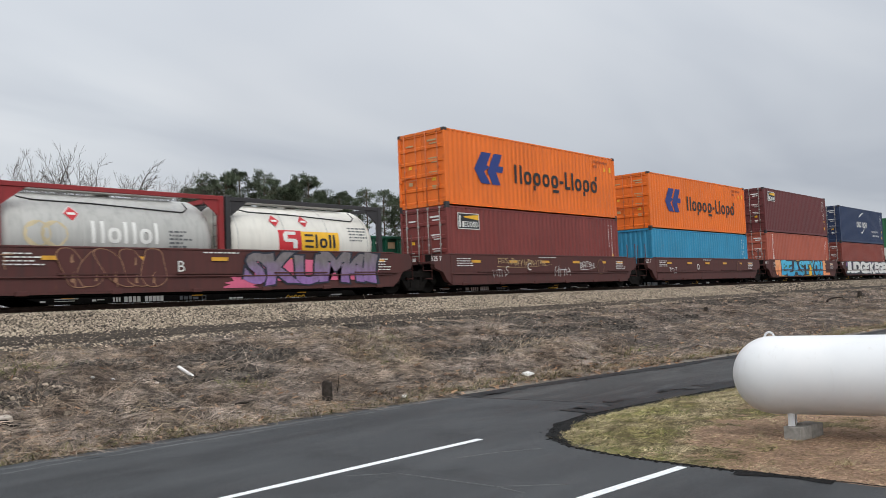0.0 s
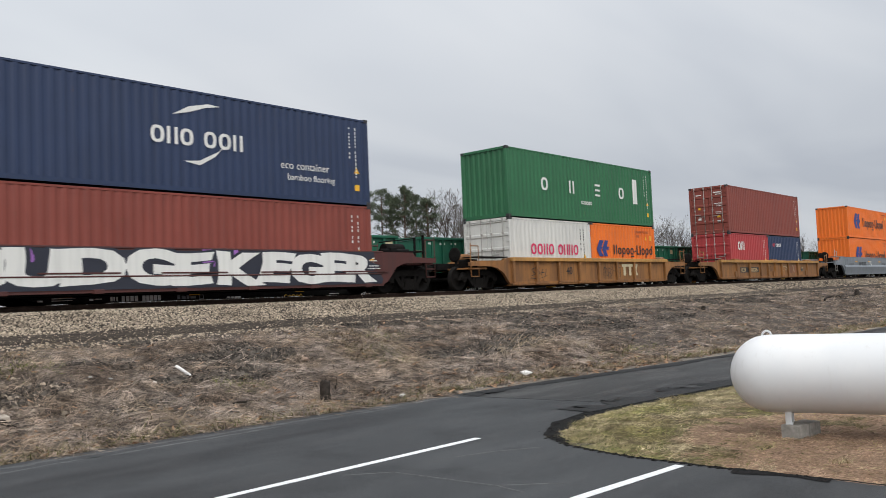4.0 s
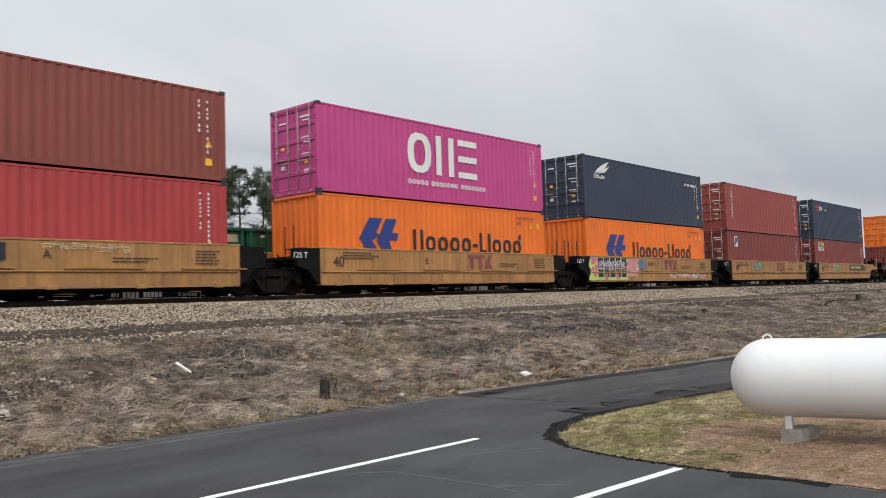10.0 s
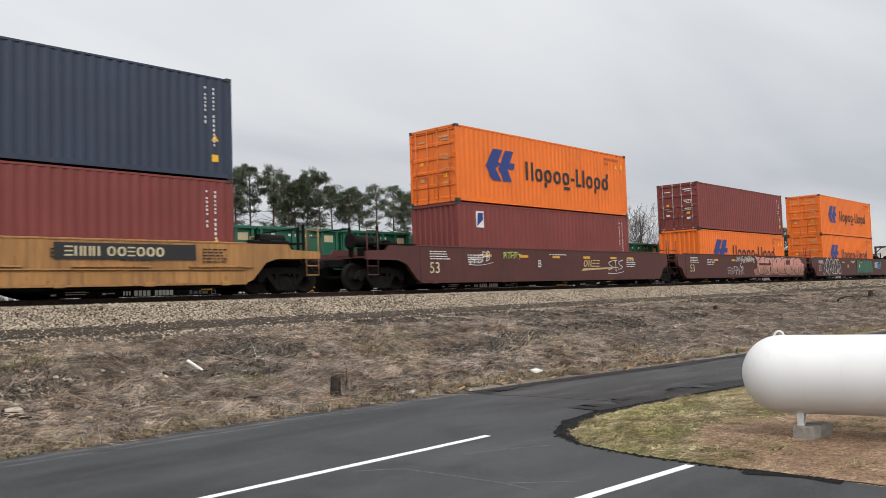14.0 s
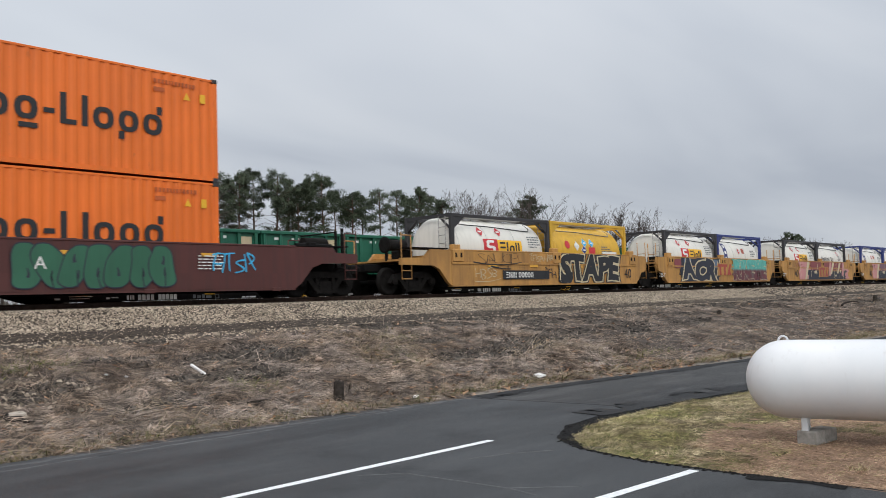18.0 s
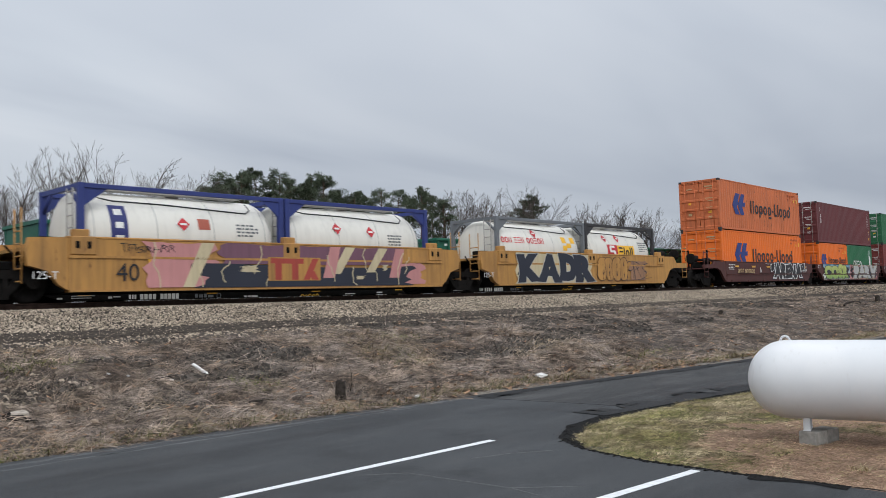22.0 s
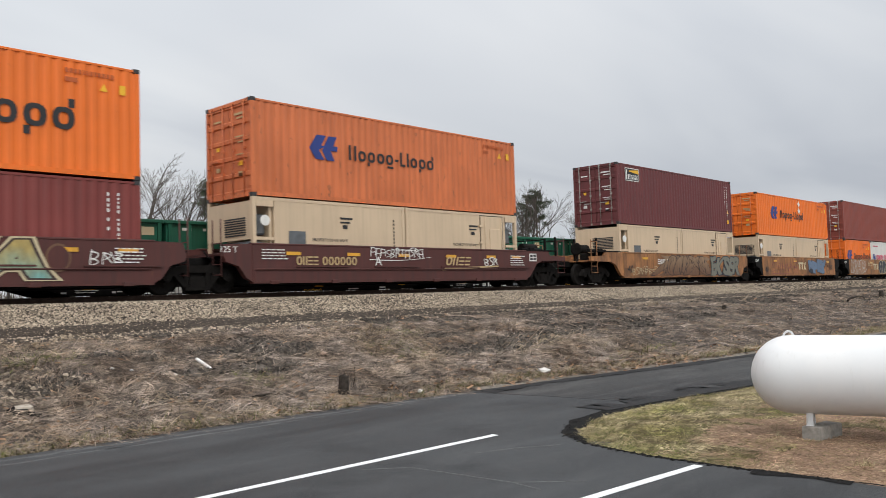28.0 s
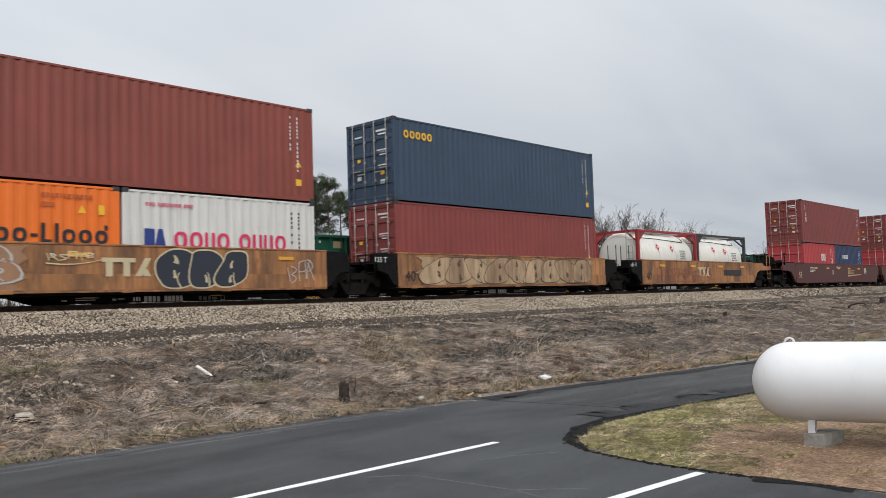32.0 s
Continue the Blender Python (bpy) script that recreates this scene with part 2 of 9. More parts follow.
def mesh_of(key, build):
    """One mesh for each kind of piece, built once."""
    if key not in MESHES:
        bm = bmesh.new()
        build(bm)
        bmesh.ops.recalc_face_normals(bm, faces=bm.faces[:])
        me = bpy.data.meshes.new(str(key[0]) if isinstance(key, tuple) else key)
        bm.to_mesh(me)
        bm.free()
        MESHES[key] = me
    return MESHES[key]


def shared(name, key, build, material, parent, label="", loc=None):
    me = mesh_of(key, build)
    if not me.materials:
        me.materials.append(material)
    ob = new(name, me)
    ob.material_slots[0].link = "OBJECT"
    ob.material_slots[0].material = material
    ob.parent = parent
    if loc is not None:
        ob.location = loc
    if name in STUFF_PARTS:
        ob["kind"] = "stuff"
    if label:
        ob["label"] = label
    return ob


def thing(name, x, y, z, label, category, group="", kind=""):
    ob = new(name)
    ob.location = (x, y, z)
    ob.empty_display_size = 0.3
    return tagged(ob, label, category, group, kind)


def text_mesh(body, size, depth=0.002, offset=0.0, shear=0.0, spacing=1.0):
    """Letters as a mesh in x, z, facing -y, with the first baseline point at the origin."""
    key = ("text", body, size, depth, offset, shear, spacing)
    if key in MESHES:
        return MESHES[key]
    cu = bpy.data.curves.new("letters", "FONT")
    cu.body, cu.size, cu.extrude, cu.offset, cu.shear, cu.space_character = body, size, depth / 2, offset, shear, spacing
    cu.resolution_u = 3
    ob = new("letters", cu)
    me = bpy.data.meshes.new_from_object(ob.evaluated_get(bpy.context.evaluated_depsgraph_get()))
    me.transform(Matrix.Rotation(radians(90), 4, "X"))
    me.materials.clear()
    bpy.data.objects.remove(ob)
    bpy.data.curves.remove(cu)
    MESHES[key] = me
    return me

# ---- materials of the place ----
def ground_mat():
    m, nt, b = mat_base("dry_grass_soil")
    n1, _ = noise_node(nt, 0.5, 6)
    n2, _ = noise_node(nt, 9.0, 9, stretch=(1.0, 0.45, 1), rough=0.75)
    n3, _ = noise_node(nt, 34.0, 5, stretch=(1.0, 0.3, 1))
    c1 = mix_node(nt, ramp_node(nt, n1.outputs["Fac"], 0.36, 0.64).outputs[0], (0.028, 0.021, 0.017, 1), (0.074, 0.059, 0.047, 1))
    c2 = mix_node(nt, ramp_node(nt, n2.outputs["Fac"], 0.40, 0.62).outputs[0], (0.014, 0.011, 0.009, 1), c1.outputs[0])
    c3 = mix_node(nt, 0.45, c2.outputs[0], ramp_node(nt, n3.outputs["Fac"], 0.42, 0.62, (0.022, 0.017, 0.014, 1), (0.17, 0.138, 0.112, 1)).outputs[0])
    nt.links.new(c3.outputs[0], b.inputs["Base Color"])
    b.inputs["Roughness"].default_value = 0.95
    bump_node(nt, n2.outputs["Fac"], 0.6, 0.06, b)
    return m


def asphalt_mat(name="sealed_asphalt", k=1.62, tint=(1, 1, 1), streak=0.3):
    """Paving with worn tracks drawn out along the lane, patches and stony grain."""
    m, nt, b = mat_base(name)

    def col(r, g, bl):
        return (r * k * tint[0], g * k * tint[1], bl * k * tint[2], 1)
    n1, _ = noise_node(nt, 0.45, 6, stretch=(0.45, 1.2, 1), rough=0.5)
    n2, _ = noise_node(nt, 120.0, 3)
    n3, _ = noise_node(nt, 1.6, 7, stretch=(0.30, 1.3, 1), rough=0.6)
    n4, _ = noise_node(nt, 0.9, 5)
    n5, _ = noise_node(nt, 16.0, 6, rough=0.75)
    c1 = mix_node(nt, ramp_node(nt, n1.outputs["Fac"], 0.38, 0.62).outputs[0], col(0.012, 0.013, 0.0142), col(0.042, 0.0445, 0.047))
    c2 = mix_node(nt, ramp_node(nt, n3.outputs["Fac"], 0.48, 0.74, (0, 0, 0, 1), (streak, streak, streak, 1)).outputs[0], c1.outputs[0], col(0.092, 0.094, 0.096))
    c4 = mix_node(nt, ramp_node(nt, n4.outputs["Fac"], 0.54, 0.70, (0, 0, 0, 1), (0.55, 0.55, 0.55, 1)).outputs[0], c2.outputs[0], col(0.006, 0.0065, 0.0072))
    c5 = mix_node(nt, ramp_node(nt, n5.outputs["Fac"], 0.58, 0.74, (0, 0, 0, 1), (0.35, 0.35, 0.35, 1)).outputs[0], c4.outputs[0], col(0.10, 0.10, 0.10))
    c3 = mix_node(nt, 0.4, c5.outputs[0], ramp_node(nt, n2.outputs["Fac"], 0.38, 0.66, col(0.006, 0.0065, 0.0075), col(0.066, 0.068, 0.071)).outputs[0])
    nt.links.new(c3.outputs[0], b.inputs["Base Color"])
    r = ramp_node(nt, n1.outputs["Fac"], 0.35, 0.65, (0.58,) * 3 + (1,), (0.78,) * 3 + (1,))
    nt.links.new(r.outputs[0], b.inputs["Roughness"])
    b.inputs["Specular IOR Level"].default_value = 0.18
    bump_node(nt, n2.outputs["Fac"], 0.5, 0.008, b)
    return m


def island_mat(name, lo, hi, rough=0.95, patch=0.0, hank=0.0, drift=None):
    """Colour varied from piece to piece, for leaves, blades, stones and twigs."""
    m, nt, b = mat_base(name)
    g = nt.nodes.new("ShaderNodeNewGeometry")
    r = ramp_node(nt, g.outputs["Random Per Island"], 0.0, 1.0, (*lo, 1), (*hi, 1))
    n, _ = noise_node(nt, 12.0, 4)
    c = mix_node(nt, 1.0, r.outputs[0], ramp_node(nt, n.outputs["Fac"], 0.3, 0.7, (0.72, 0.72, 0.72, 1), (1.2, 1.2, 1.2, 1)).outputs[0], "MULTIPLY")
    if patch:
        n6, _ = noise_node(nt, 0.9, 7, rough=0.68)
        c = mix_node(nt, 1.0, c.outputs[0], ramp_node(nt, n6.outputs["Fac"], 0.36, 0.64, (1 - patch, 1 - patch * 1.08, 1 - patch * 1.15, 1), (1 + patch * 0.35, 1 + patch * 0.33, 1 + patch * 0.3, 1)).outputs[0], "MULTIPLY")
    if hank:
        n7, _ = noise_node(nt, 3.4, 4, rough=0.6)
        c = mix_node(nt, 1.0, c.outputs[0], ramp_node(nt, n7.outputs["Fac"], 0.36, 0.62, (1 - hank,) * 3 + (1,), (1 + hank * 0.5,) * 3 + (1,)).outputs[0], "MULTIPLY")
    if drift:
        n8, _ = noise_node(nt, 1.3, 5, rough=0.6)
        c = mix_node(nt, 1.0, c.outputs[0], ramp_node(nt, n8.outputs["Fac"], 0.42, 0.60, (1, 1, 1, 1), (*drift, 1)).outputs[0], "MULTIPLY")
    nt.links.new(c.outputs[0], b.inputs["Base Color"])
    b.inputs["Roughness"].default_value = rough
    b.inputs["Specular IOR Level"].default_value = 0.15
    return m


GROUND, ASPHALT = ground_mat(), asphalt_mat()
BALLAST_BED = plain("ballast_bed", (0.034, 0.028, 0.023), 0.95, var=0.6, scale=26.0, bump=0.9)
PATH_DIRT = plain("cinder_path", (0.056, 0.046, 0.038), 0.95, var=0.55, scale=11.0, bump=0.8)
LINE_WHITE = plain("line_paint", (0.74, 0.75, 0.76), 0.7, var=0.12, scale=14.0, bump=0.1)
STONE = island_mat("ballast_stone", (0.066, 0.056, 0.045), (0.60, 0.505, 0.395), patch=0.22)
CINDER = island_mat("dark_cinder", (0.016, 0.014, 0.013), (0.15, 0.132, 0.115), patch=0.4)
TWIG = island_mat("dead_vine", (0.034, 0.028, 0.025), (0.61, 0.512, 0.440), patch=0.52, hank=0.66, drift=(1.0, 0.94, 0.85))
STRAW = island_mat("dry_straw", (0.16, 0.122, 0.076), (0.55, 0.45, 0.315), patch=0.4)
LAWN = island_mat("lying_lawn_straw", (0.22, 0.182, 0.100), (0.66, 0.56, 0.37), patch=0.42, hank=0.55, drift=(0.76, 0.80, 0.58))
GREENGRASS = island_mat("green_grass", (0.065, 0.085, 0.022), (0.25, 0.255, 0.085), patch=0.35)
LEAFLITTER = island_mat("leaf_litter", (0.17, 0.085, 0.045), (0.52, 0.33, 0.20))
PINE_STRAW = island_mat("pine_straw_litter", (0.17, 0.105, 0.064), (0.66, 0.46, 0.325), patch=0.40, hank=0.4)
RAIL_STEEL = plain("rusty_rail", (0.035, 0.022, 0.017), 0.75, 0.0, var=0.35, scale=8.0)
TIE_WOOD = plain("creosoted_sleeper", (0.045, 0.036, 0.030), 0.9, var=0.4, scale=5.0, bump=0.5)
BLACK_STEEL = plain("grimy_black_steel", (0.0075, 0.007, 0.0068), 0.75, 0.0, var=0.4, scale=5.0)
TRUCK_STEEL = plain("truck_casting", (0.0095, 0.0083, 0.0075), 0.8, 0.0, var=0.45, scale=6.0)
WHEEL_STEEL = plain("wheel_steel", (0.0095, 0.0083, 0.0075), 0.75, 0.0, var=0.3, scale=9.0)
CONCRETE = plain("concrete_block", (0.30, 0.285, 0.26), 0.9, var=0.25, scale=14.0, bump=0.4)

# ---- ground ----
# island of grass: its border with the asphalt, from the car park round to the lane
ISLAND = [(7.75, -6.0), (7.80, 1.0), (7.83, 2.57), (7.78, 3.58), (7.85, 4.6), (8.05, 5.4), (8.55, 6.05), (9.3, 6.45), (10.4, 6.62), (12.08, 6.42), (14.4, 6.10), (20, 5.5), (33, 4.9), (60, 4.0), (120, 2.0)]
FAR_EDGE = [(-60, 10.9), (-20, 10.75), (3.8, 10.54), (7.8, 10.36), (11.3, 9.86), (14.3, 9.53), (17.3, 9.10), (20, 8.75), (33, 8.1), (60, 7.4), (120, 6.0), (400, 0.0)]


def edge_y(x):
    """The road's edge on the railway's side."""
    return float(np.interp(x, [p[0] for p in FAR_EDGE], [p[1] for p in FAR_EDGE]))


PROFILE = [(0.0, 0.0), (0.25, 0.06), (1.6, 0.36), (3.3, 0.70), (4.8, 0.96), (5.5, 1.09), (6.6, 1.30)]   # rise of the bank behind the road's edge


def island_top(x):
    """Where the grass round the tank ends at the lane."""
    pts = [p for p in ISLAND if p[0] >= 8.0]
    return float(np.interp(x, [p[0] for p in pts], [p[1] for p in pts]))


def ground_z(x, y):
    """Height of the bare ground."""
    e = edge_y(x)
    d = y - e
    if d <= 0:
        if x < 8.2 or x > 60 or y < -4:
            return 0.0
        return 0.06 * min(1.0, (x - 8.2) / 1.0) * max(0.0, min(1.0, (island_top(x) - y) / 0.9))
    stretch = (17.0 - e) / 6.6
    z = float(np.interp(d / stretch, [p[0] for p in PROFILE], [p[1] for p in PROFILE]))
    w = max(0.0, min(1.0, d / 1.2)) * max(0.0, min(1.0, (17.2 - y) / 1.5))
    w *= max(0.0, min(1.0, (16.2 - y) / 2.5))
    z += w * (0.11 * noise.noise((x * 0.28, y * 0.45, 3.1)) + 0.10 * noise.noise((x * 1.1, y * 1.3, 7.7)) + 0.06 * noise.noise((x * 2.4, y * 2.6, 1.9)) - 0.04)
    if y > 17.0:
        z += (1.38 - z) * min(1, (y - 17.0) / 0.6)
    return z


def grid_lines(fine0, fine1, step, far0, far1):
    out, v, s = [], fine0, step
    while v < fine1:
        out.append(v); v += step
    v, s = fine1, step
    while v < far1:
        out.append(v); s *= 1.35; v += s
    out.append(far1)
    v, s = fine0, step
    while v > far0:
        s *= 1.35; v -= s; out.append(max(v, far0))
    return sorted(set(out))


def build_ground():
    xs = grid_lines(-2, 46, 0.28, -2500, 3500)
    ys = grid_lines(1.0, 18.5, 0.24, -2500, 3500)
    verts, faces = [], []
    for y in ys:
        for x in xs:
            verts.append((x, y, ground_z(x, y)))
    nx = len(xs)
    for j in range(len(ys) - 1):
        for i in range(nx - 1):
            a = j * nx + i
            faces.append((a, a + 1, a + nx + 1, a + nx))
    me = bpy.data.meshes.new("ground")
    me.from_pydata(verts, [], faces)
    me.polygons.foreach_set("use_smooth", [True] * len(faces))
    me.materials.append(GROUND)
    return tagged(new("ground", me), "sheet of dry winter grass and soil rising to a railway bank", "ground", kind="structure")


ground = build_ground()




def ragged(pts, amp, step, seed):
    """A polyline broken into short, uneven pieces."""
    rnd = random.Random(seed)
    out = []
    for (x0, y0), (x1, y1) in zip(pts, pts[1:]):
        n = max(1, int(math.hypot(x1 - x0, y1 - y0) / step)) if max(abs(x0), abs(x1)) < 40 else 1
        for k in range(n):
            t = k / n
            out.append((x0 + (x1 - x0) * t + rnd.uniform(-amp, amp), y0 + (y1 - y0) * t + rnd.uniform(-amp, amp)))
    out.append(pts[-1])
    return out


def slab(name, pts, z0, z1, material, label, category, tagname="structure"):
    bm = bmesh.new()
    top = [bm.verts.new((x, y, z1)) for x, y in pts]
    low = [bm.verts.new((x, y, z0)) for x, y in pts]
    f = bm.faces.new(top)
    n = len(pts)
    for i in range(n):
        bm.faces.new((top[i], low[i], low[(i + 1) % n], top[(i + 1) % n]))
    bmesh.ops.triangulate(bm, faces=[f])
    bmesh.ops.recalc_face_normals(bm, faces=bm.faces[:])
    ob = part(name, bm, material, None)
    return tagged(ob, label, category, kind=tagname)


road_outline = ragged(FAR_EDGE[:-1], 0.025, 0.3, 4) + [(120, 2.0)] + ragged(ISLAND[::-1], 0.045, 0.22, 5)[1:] + [(7.7, -30.0), (-60, -30)]
road = slab("road", road_outline, -0.05, 0.02, ASPHALT, "dark sealed asphalt lane and car park", "road")
# worn older lane behind the joint, and a dusty margin along the bank
OLD_ASPHALT = asphalt_mat("old_asphalt", 1.35, (1.04, 1.0, 0.96), 0.85)
MARGIN = asphalt_mat("dusty_asphalt", 2.4, (1.02, 1.0, 0.98), 0.8)
slab("road_old", ragged([(11.15, 9.80), (11.33, 8.2), (11.48, 6.82)], 0.01, 0.2, 14) + ragged(ISLAND[9:13], 0.03, 0.22, 15)[1:] + [(33, 8.1)] + ragged(FAR_EDGE[4:9][::-1], 0.025, 0.3, 16)[1:], 0.0, 0.0228, OLD_ASPHALT, "worn older asphalt lane with pale wheel tracks", "road")
for p, q, w in (((3.0, 10.42), (10.9, 9.83), 0.12), ((3.0, 10.08), (9.6, 9.72), 0.05)):
    slab("road_margin", ragged([p, q], 0.035, 0.16, 17) + ragged([(q[0], q[1] - w), (p[0], p[1] - w)], 0.045, 0.16, 18), 0.0, 0.0225, MARGIN, "pale dusty margin of the asphalt lane", "road")
slab("trim_joint", [(11.05, 9.80), (11.12, 9.80), (11.36, 8.2), (11.50, 6.85), (11.44, 6.80), (11.30, 8.2)], 0.02, 0.0235,
     plain("joint_tar", (0.012, 0.012, 0.013), 0.6, var=0.3), "black tar joint across the lane", "joint")


def strip(name, p, q, w, label):
    d = (Vector(q) - Vector(p)).normalized()
    s = Vector((-d.y, d.x)) * w / 2
    p, q = Vector(p), Vector(q)
    n = 14
    a = [p.lerp(q, k / n) + s for k in range(n + 1)] + [q.lerp(p, k / n) - s for k in range(n + 1)]
    ob = slab(name, [(v.x + random.uniform(-.005, .005), v.y + random.uniform(-.005, .005)) for v in a], 0.02, 0.0245, LINE_WHITE, label, "road marking")
    return ob


strip("parking_line", (7.93, 6.66), (2.3, 6.83), 0.10, "white painted parking line on dark asphalt")
strip("parking_line", (7.70, 3.86), (2.6, 4.32), 0.10, "white painted parking line on dark asphalt")
for pts, w in (([(5.6, 6.5), (5.97, 6.16), (6.02, 5.48), (6.06, 4.9), (5.99, 4.52)], 0.009), ([(6.06, 4.9), (6.3, 4.62), (6.5, 4.38)], 0.008), ([(6.9, 6.12), (7.35, 5.95), (7.85, 5.62)], 0.010)):
    for p, q in zip(pts, pts[1:]):
        d = (Vector(q) - Vector(p)).normalized()
        s = Vector((-d.y, d.x)) * w
        slab("asphalt_crack", [tuple(Vector(p) + s), tuple(Vector(q) + s), tuple(Vector(q) - s), tuple(Vector(p) - s)], 0.02, 0.0232,
             plain("crack_dust", (0.125, 0.126, 0.128), 0.9, var=0.4, scale=30), "pale dusty crack in the asphalt", "crack")


# ---- railway bed ----
BED_Z = RAIL_Z - 0.20


def build_bed():
    prof = [(17.0, 1.30), (17.25, 1.36), (19.0, BED_Z + 0.005), (19.6, BED_Z + 0.03), (20.4, BED_Z - 0.01), (FAR_Y + 2.6, BED_Z - 0.02), (FAR_Y + 6, 1.40), (FAR_Y + 9, 1.30)]
    xs = grid_lines(-2, 80, 0.5, -1500, 2500)
    verts, faces = [], []
    for x in xs:
        for k, (y, z) in enumerate(prof):
            verts.append((x, y + (0.10 * noise.noise((x * 0.7, k, 0)) if k < 2 else 0), z + (0.025 * noise.noise((x * 1.7, k * 3, 1)) if k < 4 else 0)))
    n = len(prof)
    for i in range(len(xs) - 1):
        for k in range(n - 1):
            a = i * n + k
            faces.append((a, a + n, a + n + 1, a + 1))
    me = bpy.data.meshes.new("ballast_bed")
    me.from_pydata(verts, [], faces)
    me.materials.append(BALLAST_BED)
    return tagged(new("ballast_bed", me), "pale crushed stone railway bed above the grassy bank", "ballast", kind="structure")


ballast_bed = build_bed()


def build_path():
    xs = grid_lines(-2, 80, 0.4, -300, 600)
    verts, faces = [], []
    for x in xs:
        w = 0.10 * noise.noise((x * 0.5, 0, 5))
        v = 0.12 * noise.noise((x * 0.6, 4, 5))
        for y, dz in ((16.42 + v, 0.0), (16.5 + v, 0.02), (17.05 + w, 0.03), (17.35 + w, 0.05)):
            verts.append((x, y, ground_z(x, min(y, 17.0)) + dz + 0.012))
    for i in range(len(xs) - 1):
        for k in range(3):
            a = i * 4 + k
            faces.append((a, a + 4, a + 5, a + 1))
    me = bpy.data.meshes.new("cinder_path")
    me.from_pydata(verts, [], faces)
    me.materials.append(PATH_DIRT)
    return tagged(new("cinder_path", me), "narrow grey cinder path along the ballast toe", "path", kind="structure")


build_path()


def rail_profile():
    return [(-0.07, -0.17), (0.07, -0.17), (0.07, -0.155), (0.012, -0.13), (0.010, -0.045), (0.036, -0.035), (0.036, -0.006), (0.028, 0.0), (-0.028, 0.0), (-0.036, -0.006), (-0.036, -0.035), (-0.010, -0.045), (-0.012, -0.13), (-0.07, -0.155)]


def build_rails(y0, drop=0.0):
    tr = thing("railway_track", 0, y0, RAIL_Z - drop, "steel rails on dark timber sleepers in pale ballast", "railway track", kind="structure")
    for s in (-1, 1):
        bm = bmesh.new()
        pr = [(y + s * 0.755, z) for y, z in rail_profile()]
        xs = list(range(-60, 160, 20)) + [160, 300, 600, 1500]
        rings = [[bm.verts.new((x, y, z)) for y, z in pr] for x in xs]
        for a, b in zip(rings, rings[1:]):
            for k in range(len(pr)):
                bm.faces.new((a[k], b[k], b[(k + 1) % len(pr)], a[(k + 1) % len(pr)]))
        bmesh.ops.recalc_face_normals(bm, faces=bm.faces[:])
        part("rail", bm, RAIL_STEEL, tr)
    bm = bmesh.new()
    rnd = random.Random(int(y0 * 10))
    x = -20.0
    while x < 160:
        dy = rnd.uniform(-0.04, 0.04)
        box(bm, x - 0.11, x + 0.11, -1.3 + dy, 1.3 + dy, -0.34, -0.172)
        x += 0.5 + rnd.uniform(-0.015, 0.015)
    part("sleepers", bm, TIE_WOOD, tr, kind="stuff")
    return tr


build_rails(TRACK_Y)
build_rails(FAR_Y, 0.03)


# broken black paving round the grass, and bare soil under the tank
def edge_band(name, pts, w0, w1, z, material, label, category, seed, inner=None):
    """A ragged strip laid along a border, outward by w0 to w1 and inward by inner(x, y), draped on the ground."""
    rnd = random.Random(seed)
    pts = ragged(pts, 0.012, 0.05, seed)
    verts, faces, m = [], [], 5
    for i, (x, y) in enumerate(pts):
        a, b = Vector(pts[max(0, i - 1)]), Vector(pts[min(len(pts) - 1, i + 1)])
        d = (b - a).normalized() if (b - a).length > 1e-6 else Vector((1, 0))
        n = Vector((-d.y, d.x))
        w = w0 + (w1 - w0) * (0.5 + 0.9 * noise.noise((x * 2.3, y * 2.3, seed)) + rnd.uniform(-0.12, 0.12))
        k = (inner(x, y) if inner else 0.05) * rnd.uniform(0.85, 1.15)
        p = Vector((x, y))
        for j in range(m):
            o = p - n * k + n * (k + w) * j / (m - 1)
            verts.append((o.x, o.y, max(z, ground_z(o.x, o.y) + 0.008 + 0.010 * abs(noise.noise((o.x * 9, o.y * 9, seed))))))
    for i in range(len(pts) - 1):
        for j in range(m - 1):
            q = m * i + j
            faces.append((q, q + 1, q + m + 1, q + m))
    me = bpy.data.meshes.new(name)
    me.from_pydata(verts, [], faces)
    me.materials.append(material)
    return tagged(new(name, me), label, category, kind="structure")


def tar_width(x, y):
    """How far the broken paving reaches into the grass."""
    wide = max(0.0, min(1.0, (y - 5.5) / 0.9))
    return max(0.015, (0.018 + 0.24 * wide) * (1.0 + 0.9 * noise.noise((x * 1.1, y * 1.1, 4.0)) + 0.5 * noise.noise((x * 4.0, y * 4.0, 2.0))))


BROKEN_TAR = plain("broken_tar", (0.0135, 0.013, 0.013), 0.95, var=0.85, scale=38, bump=1.0)
PALE_GRAVEL = plain("pale_gravel_verge", (0.20, 0.178, 0.15), 0.95, var=0.5, scale=24, bump=0.8)
edge_band("asphalt_edge", ISLAND[1:6], 0.0, 0.022, 0.0250, BROKEN_TAR, "crumbling black edge of the asphalt", "asphalt edge", 8, tar_width)
edge_band("asphalt_edge", [(7.80, 2.45), (7.80, 3.35)], 0.02, 0.20, 0.0254, BROKEN_TAR, "black tar smear beside the grass", "asphalt edge", 19)
edge_band("asphalt_edge", ISLAND[5:13], 0.0, 0.09, 0.0258, BROKEN_TAR, "crumbling black edge of the lane round the grass", "asphalt edge", 11, tar_width)
edge_band("asphalt_edge", [(p[0], p[1] + 0.02) for p in FAR_EDGE[4:8]][::-1], 0.03, 0.22, 0.0250, BROKEN_TAR, "crumbling black edge of the lane", "asphalt edge", 9)
